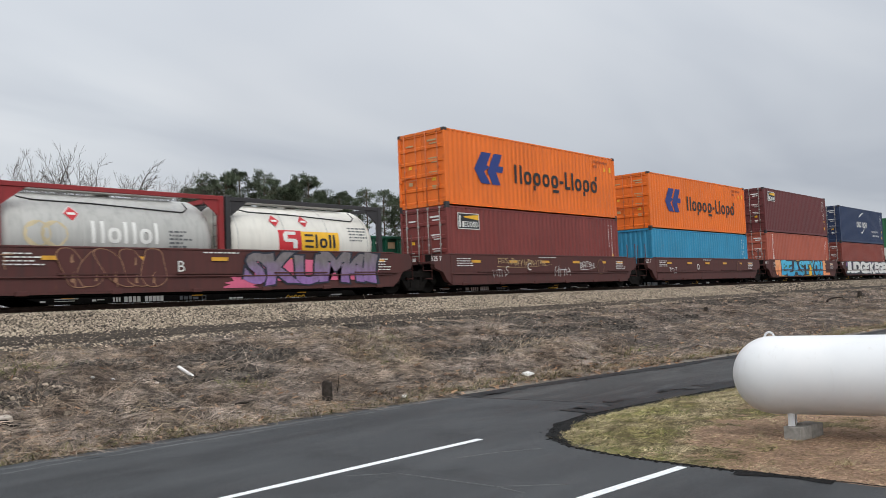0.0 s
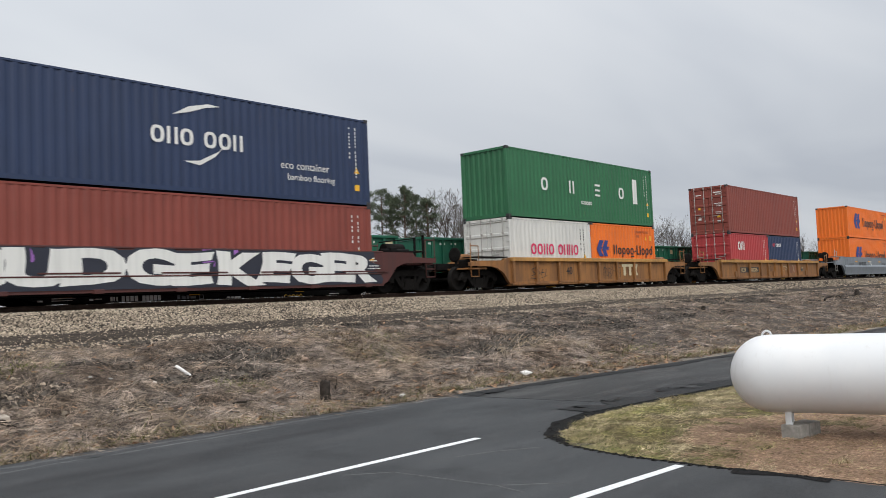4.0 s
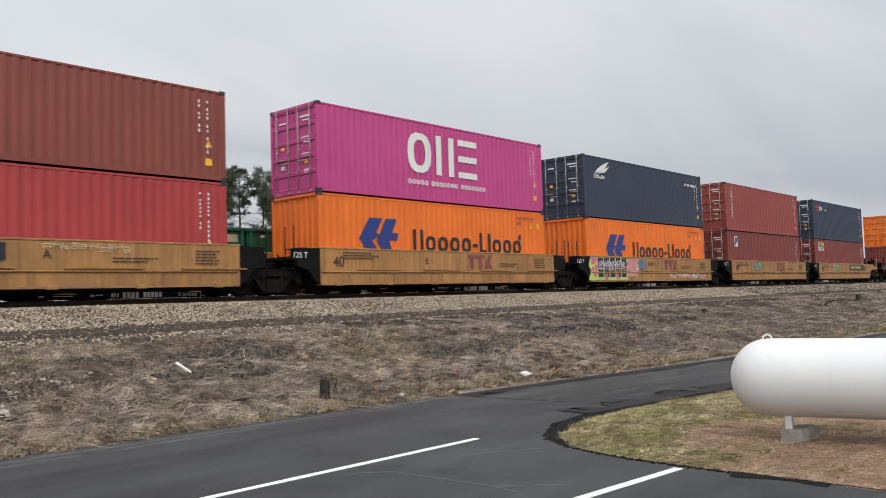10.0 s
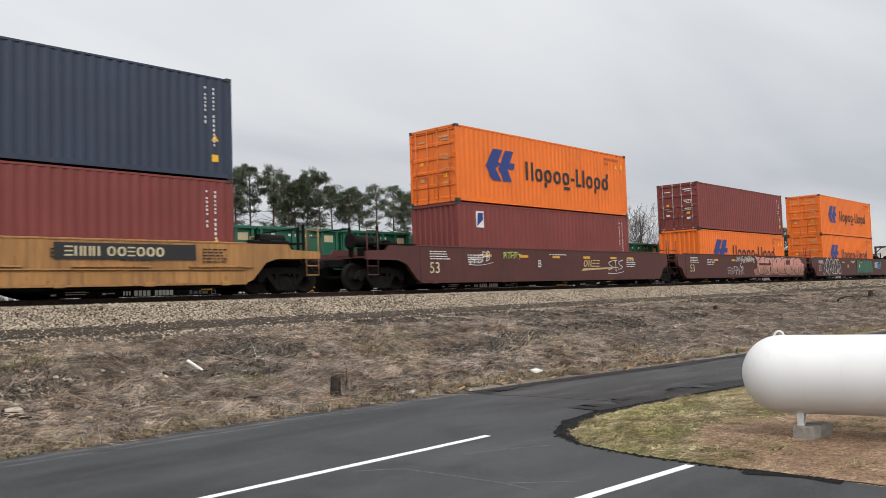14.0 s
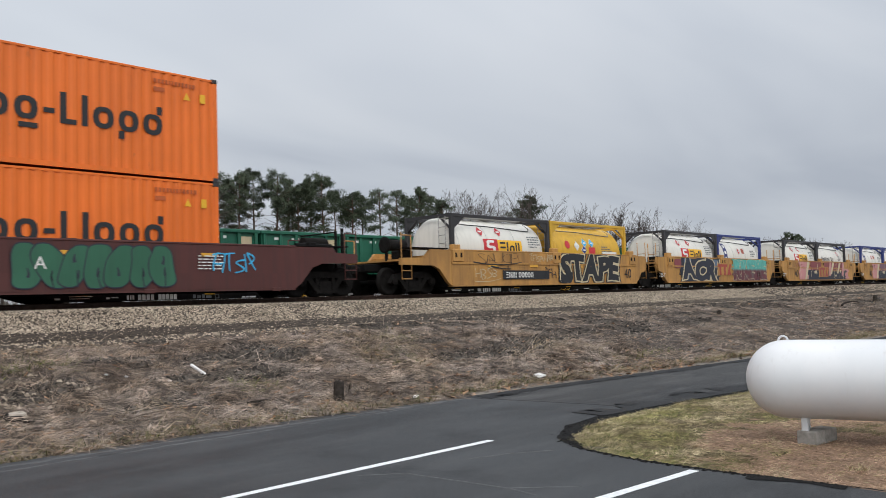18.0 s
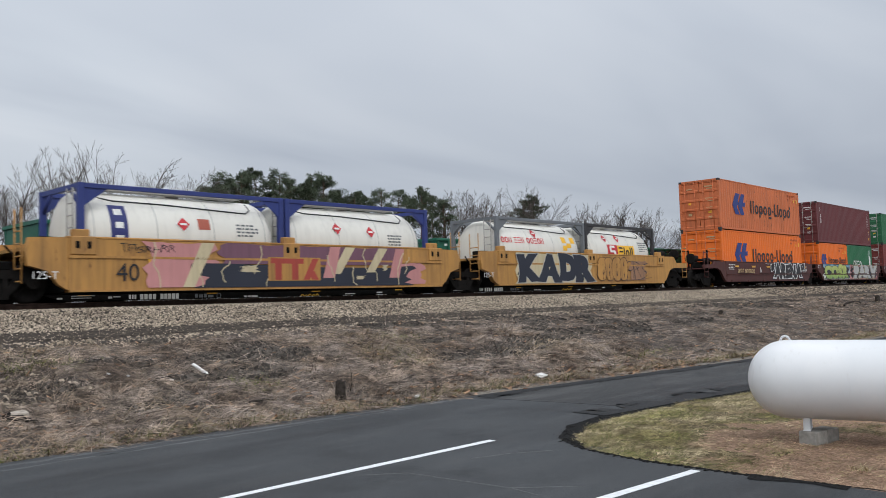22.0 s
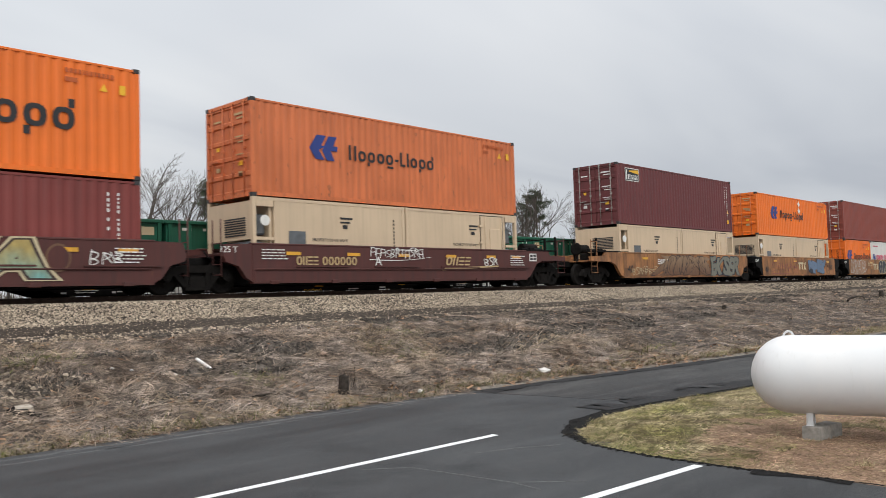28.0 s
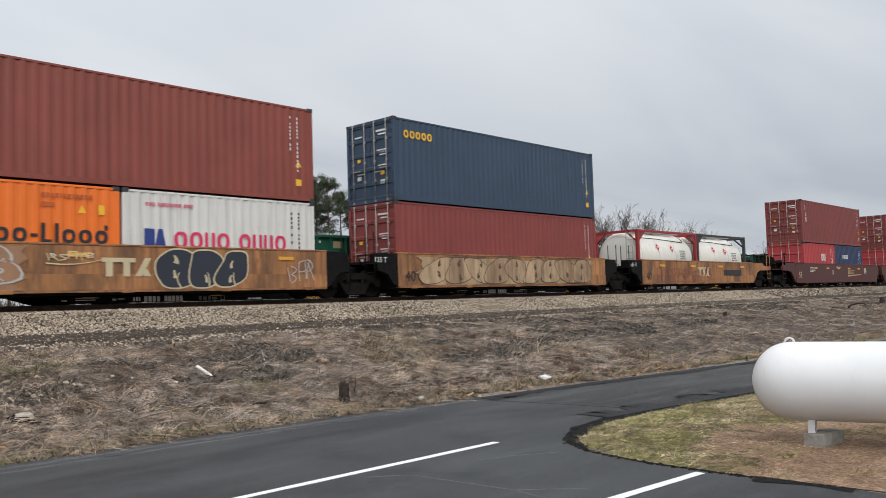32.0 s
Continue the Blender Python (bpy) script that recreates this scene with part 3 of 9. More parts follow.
edge_band("gravel_verge", FAR_EDGE[4:9], 0.10, 0.34, 0.0262, PALE_GRAVEL, "pale sandy gravel between the lane and the bank", "gravel", 23)
TAR_SEAL = asphalt_mat("fresh_tar_seal", 0.62, (1.0, 0.98, 0.98), 0.2)
edge_band("lane_seal", FAR_EDGE[4:9], -0.02, 0.02, 0.0300, TAR_SEAL, "dark tar-sealed edge of the older lane", "asphalt", 27, lambda x, y: 0.42 + 0.35 * noise.noise((x * 0.5, 3.0, 1.0)) + 0.10 * noise.noise((x * 3.0, 3.0, 2.0)))
edge_band("lane_seal", ISLAND[8:13], 0.20, 0.75, 0.0310, TAR_SEAL, "dark tar-sealed edge of the lane beside the grass", "asphalt", 28)
SOIL = plain("reddish_soil", (0.27, 0.182, 0.128), 0.95, var=0.5, scale=22.0, bump=0.9)


def build_lawn_floor():
    """The lawn's own floor draped on the ground: olive-brown thatch, and bare reddish soil under the tank."""
    c = 0.08
    nx, ny = 180, 146
    verts, faces, kinds, at_ = [], [], [], {}
    for i in range(nx):
        for j in range(ny):
            x, y = 7.86 + c * i, -5.0 + c * j
            if y > island_top(max(8.0, x)) - 0.10 or (y > 4.4 and x < 8.0 + 0.30 * (y - 4.4)):
                continue
            at_[i, j] = len(verts)
            verts.append((x, y, ground_z(x, y) + 0.004 + 0.014 * abs(noise.noise((x * 3, y * 3, 1.0)))))
    for i in range(nx - 1):
        for j in range(ny - 1):
            q = [at_.get(k) for k in ((i, j), (i + 1, j), (i + 1, j + 1), (i, j + 1))]
            if None not in q:
                faces.append(q)
                kinds.append(1 if bare_here(7.86 + c * i, -5.0 + c * j) + 0.12 * noise.noise((i * 0.9, j * 0.9, 3.0)) > 0.62 else 0)
    me = bpy.data.meshes.new("lawn_floor")
    me.from_pydata(verts, [], faces)
    me.materials.append(plain("lawn_thatch", (0.105, 0.083, 0.047), 0.95, var=0.7, scale=26.0, bump=0.9))
    me.materials.append(SOIL)
    me.polygons.foreach_set("material_index", kinds)
    return tagged(new("lawn_floor", me), "thin olive-brown lawn with bare reddish soil under the gas tank", "lawn", kind="structure")


def bare_here(x, y):
    return 0.5 + 0.55 * noise.noise((x * 0.5, y * 0.5, 2.2)) + 0.35 * noise.noise((x * 2.5, y * 2.5, 5.2)) - 0.34 * (y - 4.35)


build_lawn_floor()

# ---- paints of the train ----
ORANGE = paint("orange_container_paint", srgb(228, 110, 22), 0.48, 0.18, 0.45, 0.22)
ORANGE_OLD = paint("faded_orange_paint", srgb(198, 107, 60), 0.55, 0.30, 1.1, 0.40)
MAROON = paint("maroon_container_paint", srgb(118, 48, 43), 0.5, 0.22, 0.5, 0.35)
MAROON_DARK = paint("dark_maroon_paint", srgb(97, 40, 41), 0.5, 0.2, 0.4, 0.35)
BROWN_RED = paint("brown_red_paint", srgb(128, 58, 46), 0.52, 0.25, 0.6, 0.35)
SALMON = paint("salmon_red_paint", srgb(166, 84, 64), 0.55, 0.25, 0.5, 0.3)
RED = paint("red_container_paint", srgb(164, 50, 52), 0.5, 0.2, 0.4, 0.3)
NAVY = paint("navy_container_paint", srgb(27, 46, 80), 0.5, 0.2, 0.4, 0.3)
SLATE = paint("slate_blue_paint", srgb(38, 49, 70), 0.52, 0.25, 0.5, 0.35)
STEELBLUE = paint("steel_blue_paint", srgb(42, 62, 84), 0.52, 0.2, 0.3, 0.3)
SKYBLUE = paint("sky_blue_paint", srgb(40, 134, 172), 0.5, 0.3, 0.5, 0.4)
GREEN = paint("green_container_paint", srgb(34, 100, 62), 0.5, 0.22, 0.4, 0.3)
MAGENTA = paint("magenta_container_paint", srgb(186, 62, 128), 0.48, 0.15, 0.2, 0.2)
WHITE_BOX = paint("white_container_paint", srgb(206, 205, 200), 0.5, 0.12, 0.5, 0.35)
BEIGE = paint("desert_beige_paint", srgb(200, 178, 150), 0.55, 0.12, 0.2, 0.2)
TANK_WHITE = paint("tank_cladding_white", srgb(216, 213, 204), 0.42, 0.10, 0.2, 0.18)
TANK_GREY = paint("tank_grey", srgb(178, 178, 174), 0.45, 0.12, 0.3, 0.4)
TANK_YELLOW = paint("tank_yellow", srgb(204, 160, 42), 0.45, 0.15, 0.3, 0.3)
FRAME_BLACK = paint("frame_black", srgb(44, 42, 44), 0.5, 0.2, 0.5, 0.3)
FRAME_RED = paint("frame_red", srgb(140, 34, 36), 0.5, 0.2, 0.5, 0.3)
FRAME_BLUE = paint("frame_blue", srgb(38, 52, 116), 0.5, 0.2, 0.4, 0.3)
FRAME_GREY = paint("frame_grey", srgb(106, 110, 114), 0.5, 0.2, 0.4, 0.3)
CAR_BROWN = paint("rail_brown", srgb(78, 38, 34), 0.66, 0.22, 0.6, 0.6)
CAR_YELLOW = paint("rail_yellow", srgb(168, 121, 68), 0.62, 0.28, 0.9, 0.8, 0.4)
CAR_YELLOW_BRIGHT = paint("rail_yellow_bright", srgb(182, 134, 68), 0.62, 0.25, 0.9, 0.6, 0.35)
CAR_GRIMY = paint("rail_yellow_grimy", srgb(146, 98, 48), 0.66, 0.4, 1.2, 1.0, 0.6)
CAR_YELLOW_OLD = paint("rail_yellow_rusted", srgb(162, 110, 66), 0.72, 0.45, 1.4, 1.0, 0.95)
CAR_GREY = paint("rail_grey", srgb(118, 124, 130), 0.55, 0.15, 0.3, 0.5)
GON_GREEN = paint("gondola_green", srgb(20, 92, 70), 0.5, 0.25, 0.3, 0.35)
INK_BLUE = paint("mark_blue", srgb(28, 52, 122), 0.5, 0.15, 0.1, 0.2)
INK_BLACK = paint("mark_black", srgb(28, 29, 33), 0.5, 0.1, 0.1, 0.1)
INK_WHITE = paint("mark_white", srgb(222, 222, 218), 0.5, 0.1, 0.15, 0.25)
INK_RED = paint("mark_red", srgb(190, 40, 48), 0.5, 0.15, 0.1, 0.2)
INK_PINK = paint("mark_pink", srgb(206, 44, 92), 0.5, 0.15, 0.1, 0.2)
INK_YELLOW = paint("mark_yellow", srgb(232, 178, 38), 0.5, 0.15, 0.1, 0.2)
INK_TAN = paint("mark_tan", srgb(188, 162, 118), 0.55, 0.15, 0.2, 0.3)
REFLECT = paint("reflector_yellow", srgb(214, 158, 48), 0.4, 0.15, 0.1, 0.3)
G_TANBROWN = paint("spray_tan", srgb(150, 112, 84), 0.6, 0.3, 0.4, 0.5)
G_DULLBLUE = paint("spray_dull_blue", srgb(92, 112, 136), 0.55, 0.3, 0.3, 0.4)
G_BLACKISH = paint("spray_black_brown", srgb(58, 42, 38), 0.6, 0.2, 0.2, 0.3)
G_DIRTYCREAM = paint("spray_dirty_cream", srgb(176, 150, 118), 0.65, 0.35, 1.0, 0.9, 0.6)
G_RED = paint("spray_red", srgb(158, 62, 50), 0.55, 0.25, 0.1, 0.3)
G_BROWN = paint("spray_brown", srgb(74, 50, 40), 0.6, 0.2, 0.1, 0.2)
G_GREY = paint("spray_grey_green", srgb(112, 112, 100), 0.55, 0.2, 0.2, 0.3)
G_MAUVE = paint("spray_mauve", srgb(112, 76, 92), 0.55, 0.2, 0.1, 0.3)
G_BLUE = paint("spray_blue", srgb(64, 170, 214), 0.55, 0.2, 0.1, 0.2)
G_PURPLE = paint("spray_purple", srgb(150, 96, 176), 0.55, 0.25, 0.1, 0.2)
G_HOTPINK = paint("spray_hot_pink", srgb(206, 96, 128), 0.55, 0.25, 0.2, 0.3)
G_PINK = paint("spray_pink", srgb(190, 132, 130), 0.55, 0.2, 0.1, 0.2)
G_GREEN = paint("spray_green", srgb(52, 122, 82), 0.55, 0.25, 0.1, 0.2)
G_TEAL = paint("spray_teal", srgb(86, 168, 160), 0.55, 0.2, 0.1, 0.2)
G_LIME = paint("spray_lime", srgb(180, 200, 104), 0.55, 0.25, 0.1, 0.2)
G_DARK = paint("spray_navy", srgb(34, 38, 52), 0.55, 0.2, 0.1, 0.2)
G_MAROON = paint("spray_maroon", srgb(128, 62, 66), 0.55, 0.2, 0.1, 0.2)
G_SILVER = paint("spray_silver", srgb(176, 176, 172), 0.4, 0.15, 0.1, 0.25)
G_CREAM = paint("spray_cream", srgb(196, 182, 148), 0.55, 0.2, 0.2, 0.3)
ROD_STEEL = paint("galvanised_rod", srgb(150, 146, 140), 0.45, 0.2, 0.6, 0.3)

LENGTH = {40: 12.19, 20: 6.058}
WIDE = 2.438


# ---- containers ----
def wave(bm, x0, x1, z0, z1, y, inward, pitch=0.278, depth=0.026):
    """A sheet with vertical corrugations, its crests at y."""
    n = max(1, round((x1 - x0) / pitch))
    p = (x1 - x0) / n
    xs = []
    for i in range(n):
        b = x0 + i * p
        xs += [(b, 0), (b + 0.26 * p, 0), (b + 0.5 * p, 1), (b + 0.76 * p, 1)]
    xs.append((x1, 0))
    lo = [bm.verts.new((x, y + inward * depth * d, z0)) for x, d in xs]
    hi = [bm.verts.new((x, y + inward * depth * d, z1)) for x, d in xs]
    for i in range(len(xs) - 1):
        bm.faces.new((lo[i], lo[i + 1], hi[i + 1], hi[i]))


def wave_end(bm, y0, y1, z0, z1, x, inward, pitch=0.27, depth=0.045):
    n = max(1, round((y1 - y0) / pitch))
    p = (y1 - y0) / n
    ys = []
    for i in range(n):
        b = y0 + i * p
        ys += [(b, 0), (b + 0.3 * p, 0), (b + 0.5 * p, 1), (b + 0.8 * p, 1)]
    ys.append((y1, 0))
    lo = [bm.verts.new((x + inward * depth * d, y, z0)) for y, d in ys]
    hi = [bm.verts.new((x + inward * depth * d, y, z1)) for y, d in ys]
    for i in range(len(ys) - 1):
        bm.faces.new((lo[i], lo[i + 1], hi[i + 1], hi[i]))


def container(x, z, feet, high, material, label, doors=True, rods=None, smooth=False, group="containers on the train", casting=None):
    """A steel freight container, its floor at z above the rails and its centre x metres along the train."""
    L, w = LENGTH[feet] / 2, WIDE / 2
    ob = thing("shipping_container", x, TRACK_Y, RAIL_Z + z, label, "container", group)
    MOVING.append((ob, x, TRACK_Y, RAIL_Z + z))
    k = (feet, high)
    P = lambda name, key, build, mat=material, lab="": shared(name, ("c_" + key, feet, high), build, mat, ob, lab)

    def wall(sign):
        def f(bm):
            wave(bm, -L + 0.10, L - 0.10, 0.15, high - 0.09, sign * (w - 0.006), -sign)
        return f

    if smooth:
        P("side_wall", "smooth_near", lambda bm: box(bm, -L + 0.10, L - 0.10, -w + 0.006, -w + 0.05, 0.15, high - 0.09))
    else:
        P("side_wall", "near", wall(-1))
    P("side_wall", "far", wall(1))
    P("roof", "roof", lambda bm: (box(bm, -L + 0.04, L - 0.04, -w + 0.05, w - 0.05, high - 0.06, high - 0.03)))
    P("floor", "floor", lambda bm: box(bm, -L + 0.04, L - 0.04, -w + 0.04, w - 0.04, 0.10, 0.15))
    for s in (-1, 1):
        P("bottom_rail", "brail%d" % s, lambda bm, s=s: box(bm, -L + 0.17, L - 0.17, s * w - (0.05 if s > 0 else 0), s * w + (0.05 if s < 0 else 0), 0.032, 0.155))
        P("top_rail", "trail%d" % s, lambda bm, s=s: bevel_box(bm, -L + 0.17, L - 0.17, s * w - (0.06 if s > 0 else -0.002), s * w + (0.06 if s < 0 else -0.002), high - 0.095, high - 0.032, 0.008))
        # the crimped edge where the side sheet meets the top rail
    for sx in (-1, 1):
        for sy in (-1, 1):
            P("corner_post", "post%d%d" % (sx, sy), lambda bm, sx=sx, sy=sy: bevel_box(
                bm, *sorted((sx * (L - 0.004), sx * (L - 0.135))), *sorted((sy * (w - 0.001), sy * (w - 0.11))), 0.11, high - 0.11, 0.012))
            for zz, nm in ((0.0, "b"), (high - 0.118, "t")):
                P("corner_casting", "cast%d%d%s" % (sx, sy, nm), lambda bm, sx=sx, sy=sy, zz=zz: bevel_box(
                    bm, *sorted((sx * L, sx * (L - 0.178))), *sorted((sy * (w + 0.002), sy * (w - 0.16))), zz, zz + 0.118, 0.012), casting or FRAME_BLACK)
    d = -1 if doors else 1
    # closed front end
    e = -d
    P("front_wall", "front%d" % e, lambda bm: wave_end(bm, -w + 0.11, w - 0.11, 0.15, high - 0.10, e * (L - 0.03), -e))
    P("front_sill", "fsill%d" % e, lambda bm: box(bm, *sorted((e * L, e * (L - 0.08))), -w + 0.16, w - 0.16, 0.012, 0.16))
    P("front_header", "fhead%d" % e, lambda bm: box(bm, *sorted((e * L, e * (L - 0.08))), -w + 0.16, w - 0.16, high - 0.11, high - 0.014))
    # door end
    P("door_sill", "sill%d" % d, lambda bm: box(bm, *sorted((d * L, d * (L - 0.10))), -w + 0.16, w - 0.16, 0.012, 0.15))
    P("door_header", "header%d" % d, lambda bm: box(bm, *sorted((d * L, d * (L - 0.10))), -w + 0.16, w - 0.16, high - 0.12, high - 0.014))
    for s in (-1, 1):
        def leaf(bm, s=s):
            y0, y1 = sorted((s * 0.012, s * (w - 0.115)))
            n = 5 if high > 2.7 else 4
            hh = (high - 0.29) / n
            fr, xf = d * (L - 0.018), d * (L - 0.052)
            prof = [(d * (L - 0.085), 0.16)]
            for i in range(n):
                zz = 0.16 + i * hh
                prof += [(fr, zz), (fr, zz + 0.05), (xf, zz + 0.08), (xf, zz + hh - 0.08), (fr, zz + hh - 0.05)]
            prof += [(fr, high - 0.13), (d * (L - 0.085), high - 0.13)]
            prism(bm, prof, y0, y1)
        P("door", "leaf%d%d" % (d, s), leaf)
        for k2, yy in enumerate((0.26, 0.86)):
            def rod(bm, s=s, yy=yy):
                xr = d * (L + 0.012)
                tube(bm, (xr, s * yy, 0.07), (xr, s * yy, high - 0.07), 0.017, 8)
                for zz in (0.07, high - 0.07, high * 0.5, high * 0.27, high * 0.75):
                    bevel_box(bm, *sorted((xr + d * 0.012, xr - d * 0.035)), s * yy - 0.045, s * yy + 0.045, zz - 0.04, zz + 0.04, 0.008)
                zh = 1.05 + 0.12 * (yy > 0.5)
                box(bm, *sorted((xr + d * 0.02, xr - d * 0.01)), *sorted((s * yy, s * yy + 0.36 * (1 if (s > 0) == (yy < 0.5) else -1))), zh, zh + 0.035)
            P("locking_bar", "rod%d%d%d" % (d, s, k2), rod, rods or ROD_STEEL)
        for zz in (0.35, high * 0.37, high * 0.63, high - 0.4):
            P("hinge", "hinge%d%d%.2f" % (d, s, zz), lambda bm, s=s, zz=zz: bevel_box(
                bm, *sorted((d * (L + 0.008), d * (L - 0.03))), *sorted((s * (w - 0.16), s * (w - 0.02))), zz - 0.06, zz + 0.06, 0.01))
    return ob


# ---- marks on the sides ----
def flat_shape(bm, polys, t=0.003):
    for k, poly in enumerate(polys):
        d = 0.00004 * (k % 40)
        prism(bm, poly, -t - d, 0.0)


def decal(parent, name, key, polys, material, x, z, y=-WIDE / 2 - 0.003, label="", scale=1.0):
    """Painted shapes on the side of a thing, drawn in x and z."""
    k = ("decal", key, scale)
    ob = shared(name, k, lambda bm: flat_shape(bm, [[(a * scale, b * scale) for a, b in p] for p in polys]), material, parent, label)
    ob.location = (x, y, z)
    return ob


def letters(parent, body, size, material, x, z, y=-WIDE / 2 - 0.003, name="lettering", label="", **kw):
    me = text_mesh(body, size, **kw)
    if not me.materials:
        me.materials.append(material)
    ob = new(name, me)
    ob.material_slots[0].link = "OBJECT"
    ob.material_slots[0].material = material
    ob.parent = parent
    ob.location = (x, y, z)
    if label:
        ob["label"] = label
    return ob


def rect(x0, x1, z0, z1):
    return [(x0, z0), (x1, z0), (x1, z1), (x0, z1)]


def ring(x0, x1, z0, z1, t):
    """A rectangular ring as four bars."""
    return [rect(x0, x1, z0, z0 + t), rect(x0, x1, z1 - t, z1), rect(x0, x0 + t, z0 + t, z1 - t), rect(x1 - t, x1, z0 + t, z1 - t)]


def round_ring(x0, x1, z0, z1, t):
    """A rounded ring in short pieces."""
    cx, cz, rx, rz, n, out = (x0 + x1) / 2, (z0 + z1) / 2, (x1 - x0) / 2, (z1 - z0) / 2, 14, []

    def at_(a, k):
        c, s = math.cos(a), math.sin(a)
        return (cx + (rx - k) * math.copysign(abs(c) ** 0.8, c), cz + (rz - k) * math.copysign(abs(s) ** 0.8, s))
    for i in range(n):
        a, b = i * math.tau / n, (i + 1) * math.tau / n
        out.append([at_(a, 0), at_(b, 0), at_(b, t), at_(a, t)])
    return out


def bars(pattern, gap=0.13):
    """Plain blocks in the rhythm of a word: o small ring, O tall ring, l tall bar, i small bar, p small ring set low, H twin bars, E three flat bars, - dash."""
    out, x, t = [], 0.0, 0.16
    for ch in pattern:
        if ch == "o":
            out += round_ring(x, x + 0.56, 0, 0.72, t); w = 0.56
        elif ch == "p":
            out += round_ring(x, x + 0.56, 0, 0.72, t) + [rect(x, x + t, -0.26, 0)]; w = 0.56
        elif ch == "q":
            out += round_ring(x, x + 0.56, 0, 0.72, t) + [rect(x + 0.1, x + 0.56, -0.26, -0.26 + t)]; w = 0.56
        elif ch == "O":
            out += round_ring(x, x + 0.68, 0, 1, t * 1.1); w = 0.68
        elif ch == "H":
            out += [rect(x, x + t, 0, 1), rect(x + 0.38, x + 0.38 + t, 0, 1)]; w = 0.38 + t
        elif ch == "L":
            out += [rect(x, x + t, 0, 1), rect(x + t, x + 0.42, 0, t)]; w = 0.42
        elif ch == "d":
            out += round_ring(x, x + 0.56, 0, 0.72, t) + [rect(x + 0.56 - t, x + 0.56, 0.72, 1)]; w = 0.56
        elif ch == "l":
            out += [rect(x, x + t, 0, 1)]; w = t
        elif ch == "i":
            out += [rect(x, x + t, 0, 0.72)]; w = t
        elif ch == "-":
            out += [rect(x, x + 0.28, 0.28, 0.28 + t)]; w = 0.28
        elif ch == "E":
            out += [rect(x, x + 0.6, a, a + t) for a in (0, 0.42, 0.84)]; w = 0.6
        elif ch == "#":
            out += [rect(x, x + 0.6, 0, 1)]; w = 0.6
        else:
            w = 0.3
        x += w + gap
    return out, x - gap


LINER_WORD = "Hopoq-Llopd"
EMBLEM_PARTS = [
    [(0, .45), (.26, 1), (.59, 1), (.42, .60), (.52, .56), (.36, .42), (.30, .40)],
    [(.68, 1), (.97, 1), (.83, .62), (1, .62), (.97, .42), (.74, .42), (.88, .02), (.60, .02), (.44, .40), (.52, .60)],
    [(0, .45), (.30, .44), (.53, .02), (.22, .02)],
]


def liner_mark(ob, x, z, size, tall=1.0, word_dx=1.75):
    """A blue emblem and the dark bars of a company's name."""
    decal(ob, "emblem", "liner_emblem", [[(a * 1.44, b) for a, b in p] for p in EMBLEM_PARTS], INK_BLUE, x, z, scale=size, label="blue angular emblem")
    b, w = bars(LINER_WORD)
    k = 5.0 / w / 0.61
    decal(ob, "wordmark", "liner_word", [[(a * k, c) for a, c in p] for p in b], INK_BLACK, x + size * 2.02, z + 0.15 * size, scale=size * 0.61, label="dark painted company name")


def codes(ob, feet, high, x=None, material=None, tri=True, rows=2):
    """The unreadable number columns and signs near the end of a side."""
    L = LENGTH[feet] / 2
    rnd = random.Random(int(high * 100) + feet)
    polys = []
    for c in range(rows):
        zz = high - 0.35
        while zz > high * (0.32 + 0.2 * c):
            hgt = rnd.choice((0.07, 0.09, 0.11))
            polys.append(rect(-c * 0.26, -c * 0.26 + 0.048, zz - hgt * 0.8, zz))
            zz -= hgt + rnd.choice((0.03, 0.03, 0.12))
    decal(ob, "number_column", ("codes", feet, high, rows), polys, material or INK_WHITE, L - 0.62 if x is None else x, 0)
    if tri:
        decal(ob, "warning_sign", "tri", [[(0, 0), (0.22, 0), (0.11, 0.2)]], INK_YELLOW, L - 0.68, high * 0.36)
        decal(ob, "warning_sign", "ylw", [rect(0, 0.2, 0, 0.2)], INK_YELLOW, L - 0.67, high * 0.16)


def top_codes(ob, feet, high):
    L = LENGTH[feet] / 2
    rnd = random.Random(9)
    polys, xx = [], 0
    for k in range(12):
        w = rnd.choice((0.05, 0.07, 0.08))
        polys.append(rect(xx, xx + w, 0, 0.11)); xx += w + 0.035
    decal(ob, "number_mark", "toprow", polys + [rect(0, .3, -.22, -.11)], paint("mark_rust", srgb(176, 84, 34), 0.6), L - 1.9, high - 0.38)
    decal(ob, "warning_sign", "tri2", [[(0, 0), (0.2, 0), (0.1, 0.2)]], INK_YELLOW, L - 1.05, high - 0.72)
    decal(ob, "warning_sign", "ylw2", [rect(0, 0.16, 0, 0.24)], INK_YELLOW, L - 0.55, high - 0.74)


def door_marks(ob, high, material=None):
    """Unreadable number rows and signs on the door leaves."""
    L = 12.19 / 2
    for key, mat, boxes_ in (("dm_white", material or INK_WHITE, [(-0.83, -0.33, 0.85, 0.872), (-0.80, -0.45, 0.81, 0.826), (-0.80, -0.36, 0.62, 0.634), (-0.80, -0.40, 0.595, 0.606), (-0.8, -0.5, 0.565, 0.577), (-0.78, -0.40, 0.44, 0.452), (-0.78, -0.46, 0.415, 0.425), (0.42, 0.78, 0.82, 0.838), (0.5, .68, .30, .345), (-.72, -.52, .22, .27)]),
                             ("dm_yellow", INK_YELLOW, [(-0.70, -0.52, 0.33, 0.375), (0.52, 0.66, 0.52, 0.56)])):
        def build(bm, boxes_=boxes_):
            for y0, y1, z0, z1 in boxes_:
                box(bm, -L + 0.018, -L + 0.046, y0, y1, z0 * high, z1 * high)
        shared("door_sign", (key, high), build, mat, ob)


